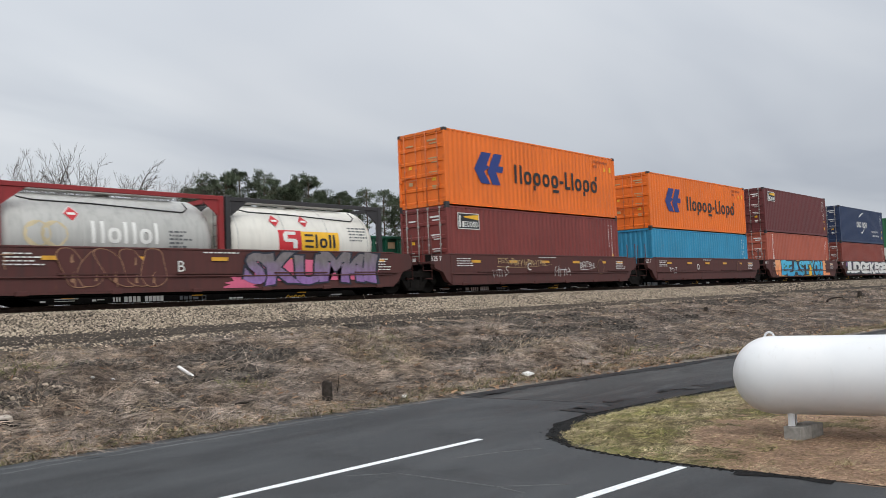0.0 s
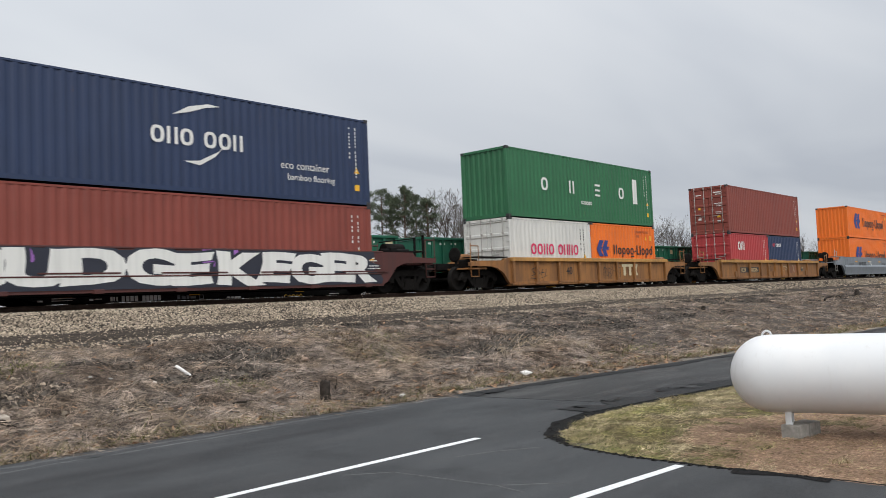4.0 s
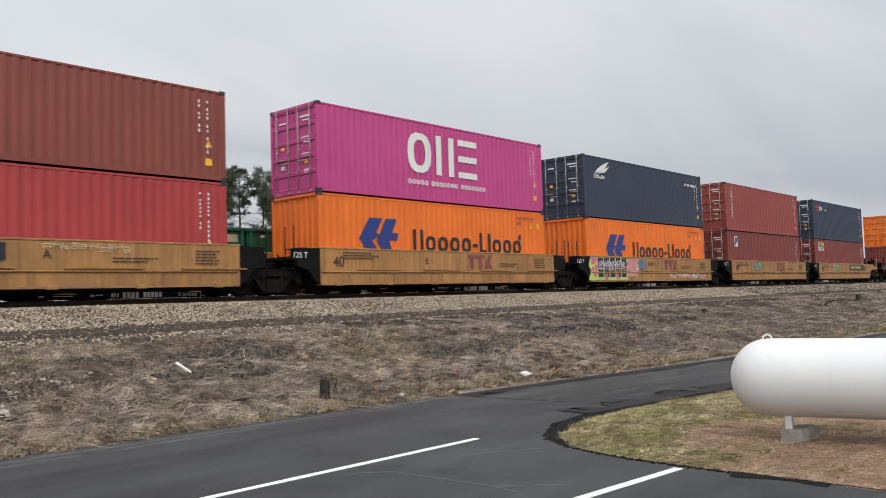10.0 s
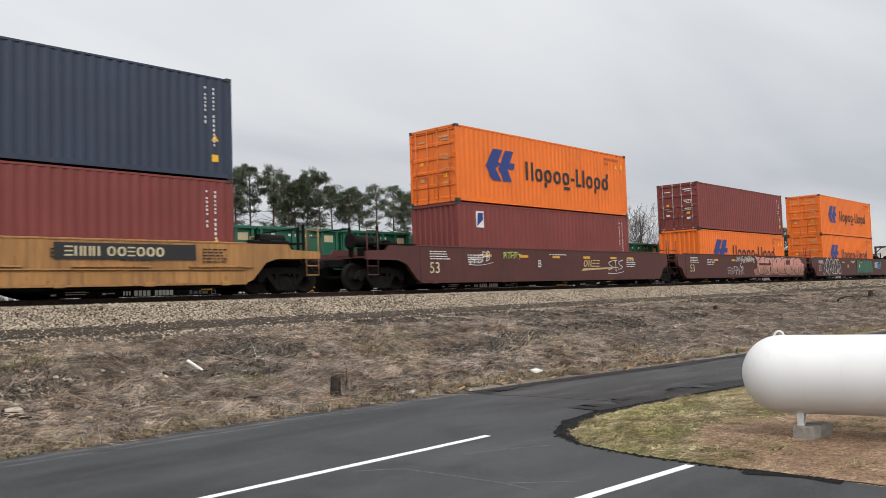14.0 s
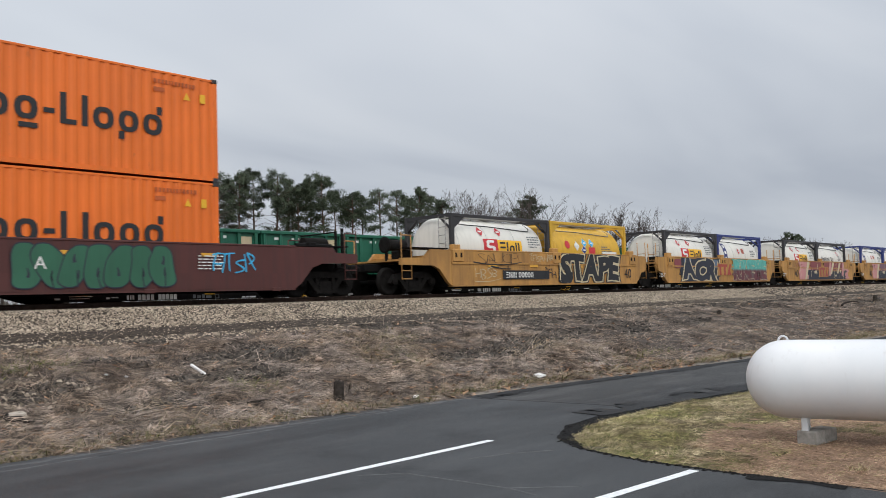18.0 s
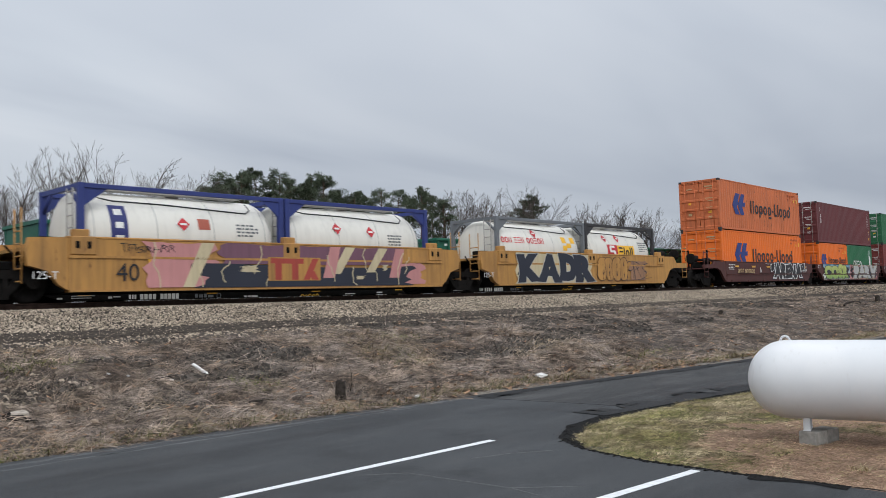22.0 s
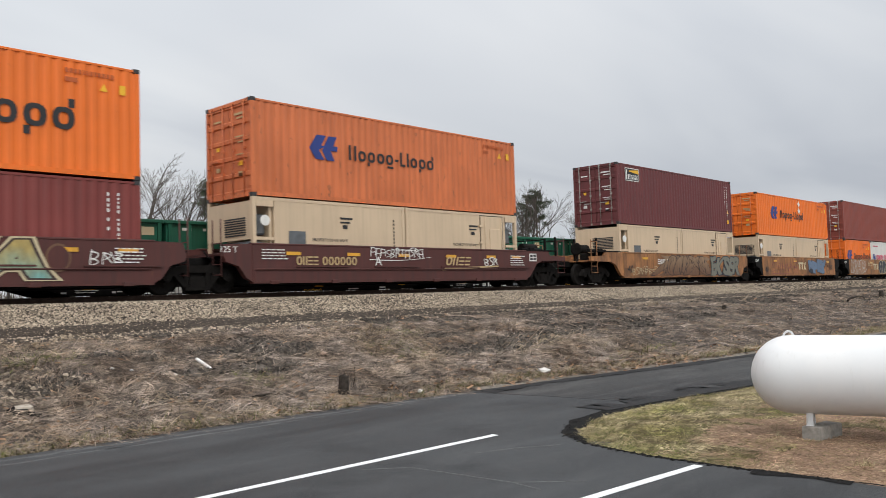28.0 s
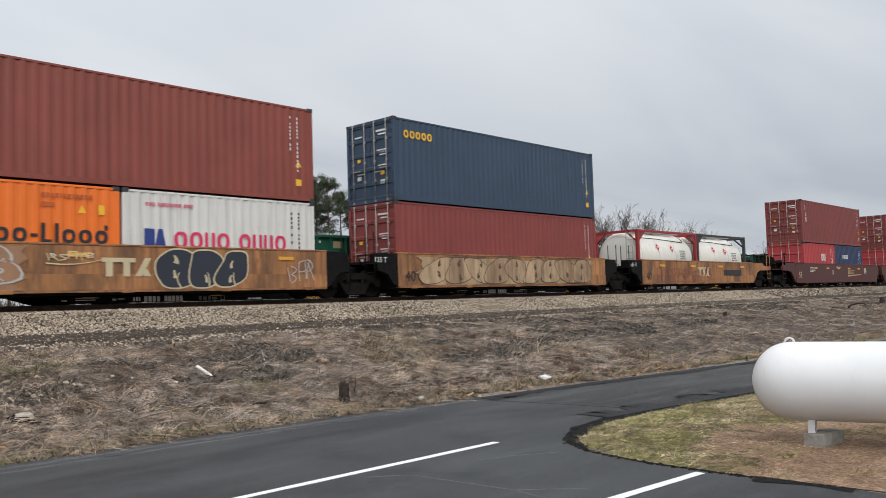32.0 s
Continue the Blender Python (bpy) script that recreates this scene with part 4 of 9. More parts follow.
def liner_box(x, z, high, feet=40, size=1.26, old=False, doors=True, label=None, ex=None):
    ob = container(x, z, feet, high, ORANGE_OLD if old else ORANGE, label or ("rust-streaked faded orange container with a blue emblem" if old else "bright orange steel container with a blue emblem"), doors, rods=ORANGE_OLD)
    if feet == 40:
        z0 = {1.26: 0.91, 0.78: 1.27 if high > 2.7 else 1.06}.get(size, 0.91)
        if high < 2.7 and size > 1:
            z0 = 0.79
        liner_mark(ob, -4.02 if size < 1 else -4.42, z0, size)
    else:
        liner_mark(ob, -2.62, 1.02, 0.76)
    top_codes(ob, feet, high)
    if doors:
        door_marks(ob, high, INK_TAN) if feet == 40 else None
    return ob


def lamp_sign(ob, x, z, s=1.0):
    decal(ob, "sign_panel", "bk", [rect(0, 1.22, 0, 0.57)], INK_BLACK, x, z, scale=s, label="black name panel with a yellow beam")
    decal(ob, "beam", "bk_y", [[(0.35, 0.42), (1.2, 0.34), (1.2, 0.54), (0.35, 0.47)]], INK_YELLOW, x, z, y=-WIDE / 2 - 0.007, scale=s)
    b, w = bars("#EOOOH")
    decal(ob, "wordmark", "bk_w", [[(0.24 + a * 0.20, 0.06 + c * 0.22) for a, c in p] for p in b] + [rect(.06, .16, .05, .5)], INK_WHITE, x, z, y=-WIDE / 2 - 0.007, scale=s)
    decal(ob, "panel_border", "bk_b", ring(-.02, 1.24, -.02, .59, .03), INK_WHITE, x, z, y=-WIDE / 2 - 0.006, scale=s)


def column_word(ob, pattern, x, z, size, material, gap=0.12):
    """A company's name set letter under letter, as plain blocks."""
    polys, zz = [], 0
    for ch in pattern:
        b, w = bars(ch)
        polys += [[(a, c + zz) for a, c in p] for p in b]
        zz -= 1 + gap
    decal(ob, "wordmark", ("col", pattern), polys, material, x, z - size, scale=size)


def row_word(ob, pattern, x, z, size, material, stretch=1.0, gap=0.13, y=-WIDE / 2 - 0.003, slant=0.0, name="wordmark"):
    b, w = bars(pattern, gap)
    return decal(ob, name, ("row", pattern, stretch, gap, slant), [[(a * stretch + c * slant, c) for a, c in p] for p in b], material, x, z, scale=size, y=y)


def plain_box(x, z, feet, high, mat, label, doors=True, rods=None):
    ob = container(x, z, feet, high, mat, label, doors, rods)
    codes(ob, feet, high)
    if doors and feet == 40:
        door_marks(ob, high)
    return ob


HC, ST, LOW = 2.896, 2.591, 2.438


# ---- tank containers ----
def diamond(ob, x, z, s, material=None, y=-1.19):
    decal(ob, "hazard_placard", "diamond", [[(0, -.5), (.5, 0), (0, .5), (-.5, 0)]], INK_WHITE, x, z, scale=s, y=y)
    decal(ob, "hazard_placard", "diamond2", [[(0, -.44), (.44, 0), (0, .44), (-.44, 0)]], material or INK_RED, x, z, scale=s, y=y - 0.004)


def tank_container(x, z, frame, shell, label, marks=None):
    """A twenty-foot tank: a cylinder with dished ends in an open steel frame."""
    L, w, hgt, r = 6.058 / 2, WIDE / 2, 2.591, 1.195
    ob = thing("tank_container", x, TRACK_Y, RAIL_Z + z, label, "tank container", "tank containers on the train")
    MOVING.append((ob, x, TRACK_Y, RAIL_Z + z))
    P = lambda name, key, build, mat: shared(name, ("t_" + key,), build, mat, ob)
    zc = 1.31

    def cyl(bm):
        prof = [(-2.93, 0.02), (-2.92, 0.60), (-2.88, 0.95), (-2.80, 1.10), (-2.66, r), (2.42, r), (2.58, 1.125), (2.72, 1.02), (2.82, 0.82), (2.89, 0.5), (2.92, 0.25), (2.93, 0.02)]
        lathe(bm, prof, "x", 40, Matrix.Translation((0, 0, zc)))
    P("tank_shell", "shell", cyl, shell)
    for k, xx in enumerate((-2.62, -0.95, 0.72, 2.38)):
        P("cladding_band", "band%d" % k, lambda bm, xx=xx: lathe(bm, [(xx - 0.012, r - 0.02), (xx - 0.012, r + 0.003), (xx + 0.012, r + 0.003), (xx + 0.012, r - 0.02)], "x", 40, Matrix.Translation((0, 0, zc))), paint("band_grey", srgb(172, 172, 168), 0.45, 0.1, 0.2, 0.2) if shell is not TANK_YELLOW else TANK_YELLOW)
    for sx in (-1, 1):
        for sy in (-1, 1):
            P("corner_post", "post%d%d" % (sx, sy), lambda bm, sx=sx, sy=sy: bevel_box(bm, *sorted((sx * L, sx * (L - 0.16))), *sorted((sy * w, sy * (w - 0.15))), 0.0, hgt, 0.012), frame)
            P("brace", "brace%d%d" % (sx, sy), lambda bm, sx=sx, sy=sy: tube(bm, (sx * (L - 0.08), sy * (w - 0.1), 2.0), (sx * (L - 0.08), sy * 0.55, hgt - 0.08), 0.05, 6), frame)
            P("brace", "gusset%d%d" % (sx, sy), lambda bm, sx=sx, sy=sy: prism(bm, [(sx * (L - 0.1), hgt - 0.1), (sx * (L - 0.75), hgt - 0.12), (sx * (L - 0.1), hgt - 0.62)], sy * (w - 0.03), sy * (w - 0.05)), frame)
        for zz, nm in ((0.08, "b"), (hgt - 0.07, "t")):
            P("end_beam", "beam%d%s" % (sx, nm), lambda bm, sx=sx, zz=zz: box(bm, *sorted((sx * (L - 0.02), sx * (L - 0.13))), -w + 0.15, w - 0.15, zz - 0.06, zz + 0.06), frame)
    for sy in (-1, 1):
        P("top_rail", "top%d" % sy, lambda bm, sy=sy: bevel_box(bm, -L + 0.16, L - 0.16, *sorted((sy * w, sy * (w - 0.09))), hgt - 0.13, hgt - 0.01, 0.01), frame)
        P("bottom_rail", "bot%d" % sy, lambda bm, sy=sy: bevel_box(bm, -L + 0.16, L - 0.16, *sorted((sy * w, sy * (w - 0.10))), 0.02, 0.17, 0.01), frame)
    P("walkway", "walk", lambda bm: [box(bm, -2.6, 1.9, y, y + 0.09, hgt - 0.07, hgt - 0.045) for y in (-0.55, -0.43, -0.31, 0.2, 0.32)], ROD_STEEL)
    P("manhole", "man", lambda bm: tube(bm, (0, 0, zc + r - 0.05), (0, 0, zc + r + 0.10), 0.28, 16), ROD_STEEL)
    P("ladder", "lad", lambda bm: ([tube(bm, (-L - 0.01, y, 0.2), (-L - 0.01, y, hgt - 0.1), 0.018, 6) for y in (-0.92, -0.58)], [tube(bm, (-L - 0.01, -0.92, 0.3 + 0.3 * i), (-L - 0.01, -0.58, 0.3 + 0.3 * i), 0.014, 6) for i in range(8)]), ROD_STEEL)
    hang = [(-2.45, 1.16), (-2.3, 0.98), (-2.0, 0.92), (-0.6, 0.90), (0.6, 0.84), (1.4, 0.80), (1.9, 0.78), (2.1, 0.90), (2.15, 1.1)]
    P("hose", "hose", lambda bm: [tube(bm, (p[0], -math.sqrt(r * r - p[1] ** 2 if p[1] < r else 0.0) - 0.02, zc + p[1]), (q[0], -math.sqrt(r * r - q[1] ** 2) - 0.02, zc + q[1]), 0.018, 6) for p, q in zip(hang, hang[1:])], ROD_STEEL if shell is TANK_YELLOW else FRAME_BLACK)
    for sx in (-1, 1):
        P("saddle", "sad%d" % sx, lambda bm, sx=sx: box(bm, sx * 1.9 - 0.1, sx * 1.9 + 0.1, -0.8, 0.8, 0.05, 0.5), frame)
    if marks:
        marks(ob)
    return ob


def curved_decal(ob, name, polys, material, x, z, key, lift=0.004):
    """Shapes wrapped on the tank's shell; z is the height above the container's floor."""
    r, zc = 1.195 + lift, 1.31

    def build(bm):
        for p in polys:
            zs = sorted({q[1] for q in p})
            xs = sorted({q[0] for q in p})
            if len(p) == 4 and len(zs) == 2 and len(xs) == 2:
                n = 8
                lo, hi = zs
                for k in range(n):
                    pts = []
                    for zz in (lo + (hi - lo) * k / n, lo + (hi - lo) * (k + 1) / n):
                        s = max(-0.99, min(0.99, (z + zz - zc) / r))
                        pts.append((-r * math.sqrt(1 - s * s), z + zz))
                    v = [bm.verts.new(c) for c in ((xs[0], pts[0][0], pts[0][1]), (xs[1], pts[0][0], pts[0][1]), (xs[1], pts[1][0], pts[1][1]), (xs[0], pts[1][0], pts[1][1]))]
                    bm.faces.new(v)
            else:
                vs = []
                for a, b in p:
                    s = max(-0.99, min(0.99, (z + b - zc) / r))
                    vs.append(bm.verts.new((a, -r * math.sqrt(1 - s * s) - 0.004, z + b)))
                bm.faces.new(vs)
    o = shared(name, ("curved", key, z, lift), build, material, ob)
    o.location = (x, 0, 0)
    return o


def placard(ob, x, z, mat=None):
    """A square card on its corner, in two halves that follow the shell, with a pale rim and sign."""
    def halves(k):
        return [[(0, -k), (k, 0), (-k, 0)], [(-k, 0), (k, 0), (0, k)]]
    curved_decal(ob, "hazard_placard", halves(.21), INK_WHITE, x, z, "plac_w", 0.012)
    curved_decal(ob, "placard_face", halves(.185), mat or INK_RED, x, z, "plac", 0.020)
    curved_decal(ob, "placard_sign", [rect(-.10, .10, -.03, .03)], INK_WHITE, x, z, "plac_s", 0.030)


def small_print(ob, x, z, n=5, w=0.8, key=0):
    rnd = random.Random(n * 7 + key)
    polys = []
    for i in range(n):
        xx, end = 0.0, w * rnd.uniform(0.55, 1.0)
        while xx < end:
            k = rnd.uniform(0.05, 0.16)
            polys.append(rect(xx, xx + k, -i * 0.10, -i * 0.10 + 0.05))
            xx += k + 0.035
    curved_decal(ob, "small_print", polys, paint("mark_grey", srgb(96, 98, 100), 0.6), x, z, ("sp", n, w, key))


def m_square(ob):
    """Red square and yellow panel of one tank operator."""
    curved_decal(ob, "emblem", [rect(0, 0.85, 0, 0.60)], INK_RED, -1.20, 1.10, "st_red")
    curved_decal(ob, "emblem", [rect(0.22, 0.62, 0.46, 0.56), rect(0.16, 0.32, 0.28, 0.5), rect(0.22, 0.62, 0.24, 0.34), rect(0.52, 0.68, 0.05, 0.30)], INK_WHITE, -1.20, 1.10, "st_s", 0.014)
    curved_decal(ob, "name_panel", [rect(0, 1.5, 0, 0.60)], INK_YELLOW, -0.35, 1.08, "st_y")
    b, w = bars("Eloll")
    curved_decal(ob, "wordmark", [[(0.12 + a * 0.56, 0.10 + c * 0.42) for a, c in p] for p in b], INK_BLACK, -0.35, 1.08, "st_w", 0.014)
    placard(ob, -1.25, 1.98)
    placard(ob, -0.15, 2.0)
    small_print(ob, 1.6, 1.82)


def m_placards(ob):
    placard(ob, -1.0, 1.78)
    placard(ob, 0.4, 1.72)
    small_print(ob, 1.15, 1.6, 5, 0.7, 3)


def m_strip(ob):
    curved_decal(ob, "name_strip", [rect(0, 0.45, 0, 1.1)], paint("strip_navy", srgb(38, 44, 104), 0.5, 0.1, 0.1, 0.2), -2.2, 1.0, "ex_b", 0.010)
    curved_decal(ob, "wordmark", [rect(.12, .33, .84, 1.0), rect(.12, .33, .50, .66), rect(.12, .33, .16, .32)], INK_WHITE, -2.2, 1.0, "ex_w", 0.016)
    placard(ob, -0.2, 1.68)
    curved_decal(ob, "label_panel", [rect(0, .36, 0, .3)], SALMON, 0.25, 1.55, "orl")
    small_print(ob, 1.45, 1.7, 4, 0.7, 5)


def m_redname(ob):
    b, w = bars("OOH EEH OOEOH")
    curved_decal(ob, "wordmark", [[(a * 0.31, c * 0.24) for a, c in p] for p in b], INK_RED, -2.7, 1.58, "vdb")
    placard(ob, -0.45, 2.02)
    curved_decal(ob, "label_panel", [rect(0, .3, 0, .26), rect(.62, .92, .0, .26), rect(.3, .62, -.2, .0), rect(0, .3, -.32, -.1)], INK_YELLOW, 1.4, 1.66, "yl4")


def m_script(ob):
    b, w = bars("HolHoil llp")
    curved_decal(ob, "wordmark", [[(a * 0.47, c * 0.34) for a, c in p] for p in b], INK_BLACK, -2.15, 1.24, "blt")
    placard(ob, 1.35, 1.82)
    small_print(ob, 1.3, 1.62, 5, 0.7, 8)


def m_rings(ob):
    b, w = bars("HoHol")
    curved_decal(ob, "wordmark", [[(a * 0.62, c * 0.56) for a, c in p] for p in b], INK_WHITE, -0.75, 1.18, "ring_w")
    placard(ob, -1.2, 1.9)
    curved_decal(ob, "emblem", [[(-.35 + .33 * math.cos(k * math.tau / 14), .2 + .33 * math.sin(k * math.tau / 14)) for k in range(14)], [(.05 + .33 * math.cos(k * math.tau / 14), .2 + .33 * math.sin(k * math.tau / 14)) for k in range(14)]], G_CREAM, -1.7, 1.18, "ring_e")
    small_print(ob, 1.35, 1.5, 5, 0.7, 9)


def m_yellow(ob):
    curved_decal(ob, "round_sign", [[(0.18 * math.cos(k * math.tau / 16), 0.18 * math.sin(k * math.tau / 16)) for k in range(16)]], INK_RED, -1.75, 1.62, "yround", 0.012)
    placard(ob, -1.05, 1.58, INK_WHITE)
    placard(ob, -0.42, 1.72, G_BLUE)
    placard(ob, -0.52, 1.40, INK_BLUE)
    placard(ob, 0.14, 1.72, G_BLUE)
    curved_decal(ob, "label_panel", [rect(0, .5, 0, .42)], INK_RED, -0.12, 1.12, "yr", 0.010)
    curved_decal(ob, "label_panel", [rect(0, 1.2, 0, .26)], INK_WHITE, 0.95, 1.10, "yw", 0.010)
    small_print(ob, 0.9, 1.55, 4, 0.8, 4)


# ---- refrigerated field containers ----
def reefer_box(x, z, label, machine):
    """Twenty-foot smooth beige box; machine: its left end carries the cooling plant."""
    feet, high = 20, LOW
    L, w = 6.058 / 2, WIDE / 2
    ob = thing("refrigerated_container", x, TRACK_Y, RAIL_Z + z, label, "container", "containers on the train")
    MOVING.append((ob, x, TRACK_Y, RAIL_Z + z))
    P = lambda name, key, build, mat=BEIGE, lab="": shared(name, ("r_" + key,), build, mat, ob, lab)
    a = -L + (0.75 if machine else 0.12)
    b = L - (0.12 if machine else 0.75)
    P("insulated_body", "body%d" % machine, lambda bm: bevel_box(bm, a, b, -w + 0.012, w - 0.012, 0.13, high - 0.06, 0.02))
    for sx in (-1, 1):
        for sy in (-1, 1):
            P("corner_post", "post%d%d" % (sx, sy), lambda bm, sx=sx, sy=sy: bevel_box(bm, *sorted((sx * L, sx * (L - 0.13))), *sorted((sy * w, sy * (w - 0.13))), 0, high, 0.012))
    for sy in (-1, 1):
        P("top_rail", "top%d" % sy, lambda bm, sy=sy: box(bm, -L + 0.13, L - 0.13, *sorted((sy * w, sy * (w - 0.07))), high - 0.1, high - 0.01))
        P("bottom_rail", "bot%d" % sy, lambda bm, sy=sy: box(bm, -L + 0.13, L - 0.13, *sorted((sy * w, sy * (w - 0.07))), 0.01, 0.15))
    e = -1 if machine else 1
    P("end_bulkhead", "bulk%d" % machine, lambda bm: box(bm, *sorted((e * (L - 0.62), e * (L - 0.72))), -w + 0.1, w - 0.1, 0.1, high - 0.1))
    P("cooling_unit", "cool%d" % machine, lambda bm: (bevel_box(bm, *sorted((e * (L - 0.05), e * (L - 0.6))), -0.85, 0.6, 0.35, 1.15, 0.03), bevel_box(bm, *sorted((e * (L - 0.15), e * (L - 0.6))), -0.95, 0.9, 1.35, 1.95, 0.04)), FRAME_GREY, "grey cooling machinery")
    P("side_frame", "sf%d" % machine, lambda bm: (box(bm, *sorted((e * (L - 0.13), e * (L - 0.72))), -w + 0.0, -w + 0.06, 1.18, 1.27), box(bm, *sorted((e * (L - 0.13), e * (L - 0.72))), -w, -w + 0.06, high - 0.28, high - 0.1)))
    if machine:
        P("grille", "grille", lambda bm: [box(bm, -L - 0.004, -L + 0.02, -0.85, 0.25, 1.32 + 0.07 * i, 1.36 + 0.07 * i) for i in range(8)], FRAME_BLACK, "dark louvred grille")
        P("end_panel", "endp", lambda bm: (box(bm, -L + 0.01, -L + 0.05, -w + 0.13, w - 0.13, 1.2, high - 0.12)), BEIGE)
        P("round_gauge", "gauge", lambda bm: tube(bm, (-L + 0.42, -w + 0.01, 1.75), (-L + 0.42, -w - 0.012, 1.75), 0.16, 18), INK_WHITE)
        decal(ob, "data_plate", "plate_d", [rect(0, .62, 0, .42)], plain("plate_grey", (0.10, 0.11, 0.12), 0.4), -L + 1.25, 1.05)
    else:
        P("side_door", "sdoor", lambda bm: (bevel_box(bm, 0.84, 2.10, -w - 0.02, -w + 0.02, 0.25, high - 0.12, 0.01)))
        P("hatch", "shatch", lambda bm: bevel_box(bm, 1.32, 1.90, -w - 0.05, -w - 0.015, 0.5, 1.86, 0.015))
        for i in range(2):
            P("hinge", "shinge%d" % i, lambda bm, i=i: bevel_box(bm, 0.74, 0.92, -w - 0.05, -w, 1.28 + 0.62 * i, 1.36 + 0.62 * i, 0.01))
        decal(ob, "door_seam", "dseam", ring(0.80, 2.14, 0.2, high - 0.08, 0.03), plain("dark_seam", (0.05, 0.045, 0.04), 0.8), 0, 0, y=-w - 0.002)
        P("door_bar", "sbar", lambda bm: [tube(bm, (xx, -w - 0.04, 0.2), (xx, -w - 0.04, high - 0.15), 0.018, 6) for xx in (1.06, 2.02)])
    letters(ob, "PROPERTY OF US ARMY", 0.13, INK_BLACK, -0.9 if machine else -0.69, 1.19, name="lettering")
    decal(ob, "small_print", "rsp", [rect(0, .5, 0, .06), rect(0, .4, -.12, -.07), rect(0.1, .3, -.3, -.18)], INK_BLACK, 0.2, 1.9)
    decal(ob, "number_column", "rnc", [rect(0, .05, -.12 * i, -.12 * i + .08) for i in range(12)], INK_BLACK, L - 0.55 if machine else 0.9, 1.9)
    return ob

# ---- rail cars ----
WHEEL_R = 0.46


def wheelset_mesh(bm):
    prof = [(-0.80, 0.09), (-0.80, 0.09), (-0.775, 0.10), (-0.765, 0.36), (-0.79, 0.39), (-0.79, WHEEL_R - 0.005), (-0.70, WHEEL_R), (-0.69, WHEEL_R + 0.028), (-0.665, WHEEL_R + 0.025), (-0.665, 0.39), (-0.69, 0.36), (-0.68, 0.12), (-0.66, 0.085)]
    lathe(bm, prof, "y", 28)
    lathe(bm, [(-y, r) for y, r in prof[::-1]], "y", 28)
    tube(bm, (0, -1.02, 0), (0, 1.02, 0), 0.075, 10)
    for s in (-1, 1):   # a blade across the hub tells the turning
        box(bm, -0.30, 0.30, *sorted((s * 0.79, s * 0.80)), -0.03, 0.03)


def side_frame(bm, s):
    """A cast truck side frame with its spring nest, on the side s."""
    y0, y1 = sorted((s * 0.92, s * 1.06))
    prism(bm, [(-1.12, 0.40), (-0.92, 0.68), (-0.45, 0.78), (0.45, 0.78), (0.92, 0.68), (1.12, 0.40), (0.92, 0.36), (0.70, 0.50), (0.42, 0.58), (0.36, 0.58), (-0.36, 0.58), (-0.42, 0.58), (-0.70, 0.50), (-0.92, 0.36)], y0, y1)
    prism(bm, [(-0.70, 0.52), (-0.50, 0.56), (-0.26, 0.18), (-0.36, 0.12)], y0, y1)
    prism(bm, [(0.70, 0.52), (0.50, 0.56), (0.26, 0.18), (0.36, 0.12)], y0, y1)
    box(bm, -0.38, 0.38, y0 - 0.03, y1 + 0.03, 0.10, 0.20)
    for xx in (-0.38, 0.26):
        box(bm, xx, xx + 0.12, y0, y1, 0.20, 0.60)


def springs(bm, s):
    left, right = [], []
    for k in range(6):
        left += [(-0.22, 0.20 + 0.05 * k), (-0.25, 0.225 + 0.05 * k)]
        right += [(0.22, 0.20 + 0.05 * k), (0.25, 0.225 + 0.05 * k)]
    prism(bm, left + right[::-1], *sorted((s * 0.90, s * 1.07)))


def truck(car, x):
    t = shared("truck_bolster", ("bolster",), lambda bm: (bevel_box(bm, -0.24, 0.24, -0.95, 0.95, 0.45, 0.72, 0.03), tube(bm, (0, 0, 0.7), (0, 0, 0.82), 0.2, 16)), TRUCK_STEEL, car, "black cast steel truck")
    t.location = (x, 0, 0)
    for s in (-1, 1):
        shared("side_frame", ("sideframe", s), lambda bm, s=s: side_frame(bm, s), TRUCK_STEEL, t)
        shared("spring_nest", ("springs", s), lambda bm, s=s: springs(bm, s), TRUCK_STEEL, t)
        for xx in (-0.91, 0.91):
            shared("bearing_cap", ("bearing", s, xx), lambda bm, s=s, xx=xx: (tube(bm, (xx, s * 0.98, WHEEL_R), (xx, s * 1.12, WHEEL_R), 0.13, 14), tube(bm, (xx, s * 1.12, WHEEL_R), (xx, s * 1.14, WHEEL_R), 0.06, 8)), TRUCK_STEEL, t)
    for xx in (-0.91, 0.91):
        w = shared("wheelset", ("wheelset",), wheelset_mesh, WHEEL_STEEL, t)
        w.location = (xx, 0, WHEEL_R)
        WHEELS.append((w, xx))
    return t


SPEC = {   # half well, side top, side bottom, style
    "w40": (6.30, 1.43, 0.32, "bead"), "s40": (6.30, 1.43, 0.32, "fold"), "b40": (6.30, 1.38, 0.30, "bead"), "t40": (6.45, 1.55, 0.28, "box"),
    "r40": (6.50, 1.22, 0.18, "rib"), "r53": (8.40, 1.22, 0.18, "rib"), "g53": (8.45, 1.58, 0.25, "smooth"), "b53": (8.45, 1.50, 0.26, "fold"),
}


def fold_bar(bm, x0, x1, s, z0, zz):
    """A long crease in the side: it leans out from its foot to the fold, then steps back."""
    pr = [(1.498, z0), (1.625, zz), (1.625, zz + 0.01), (1.498, zz + 0.16)]
    rings = [[bm.verts.new((x, s * y, z)) for y, z in pr] for x in (x0, x1)]
    for k in range(4):
        bm.faces.new((rings[0][k], rings[1][k], rings[1][(k + 1) % 4], rings[0][(k + 1) % 4]))
    for q in rings:
        bm.faces.new(q)
    bmesh.ops.recalc_face_normals(bm, faces=bm.faces[:])


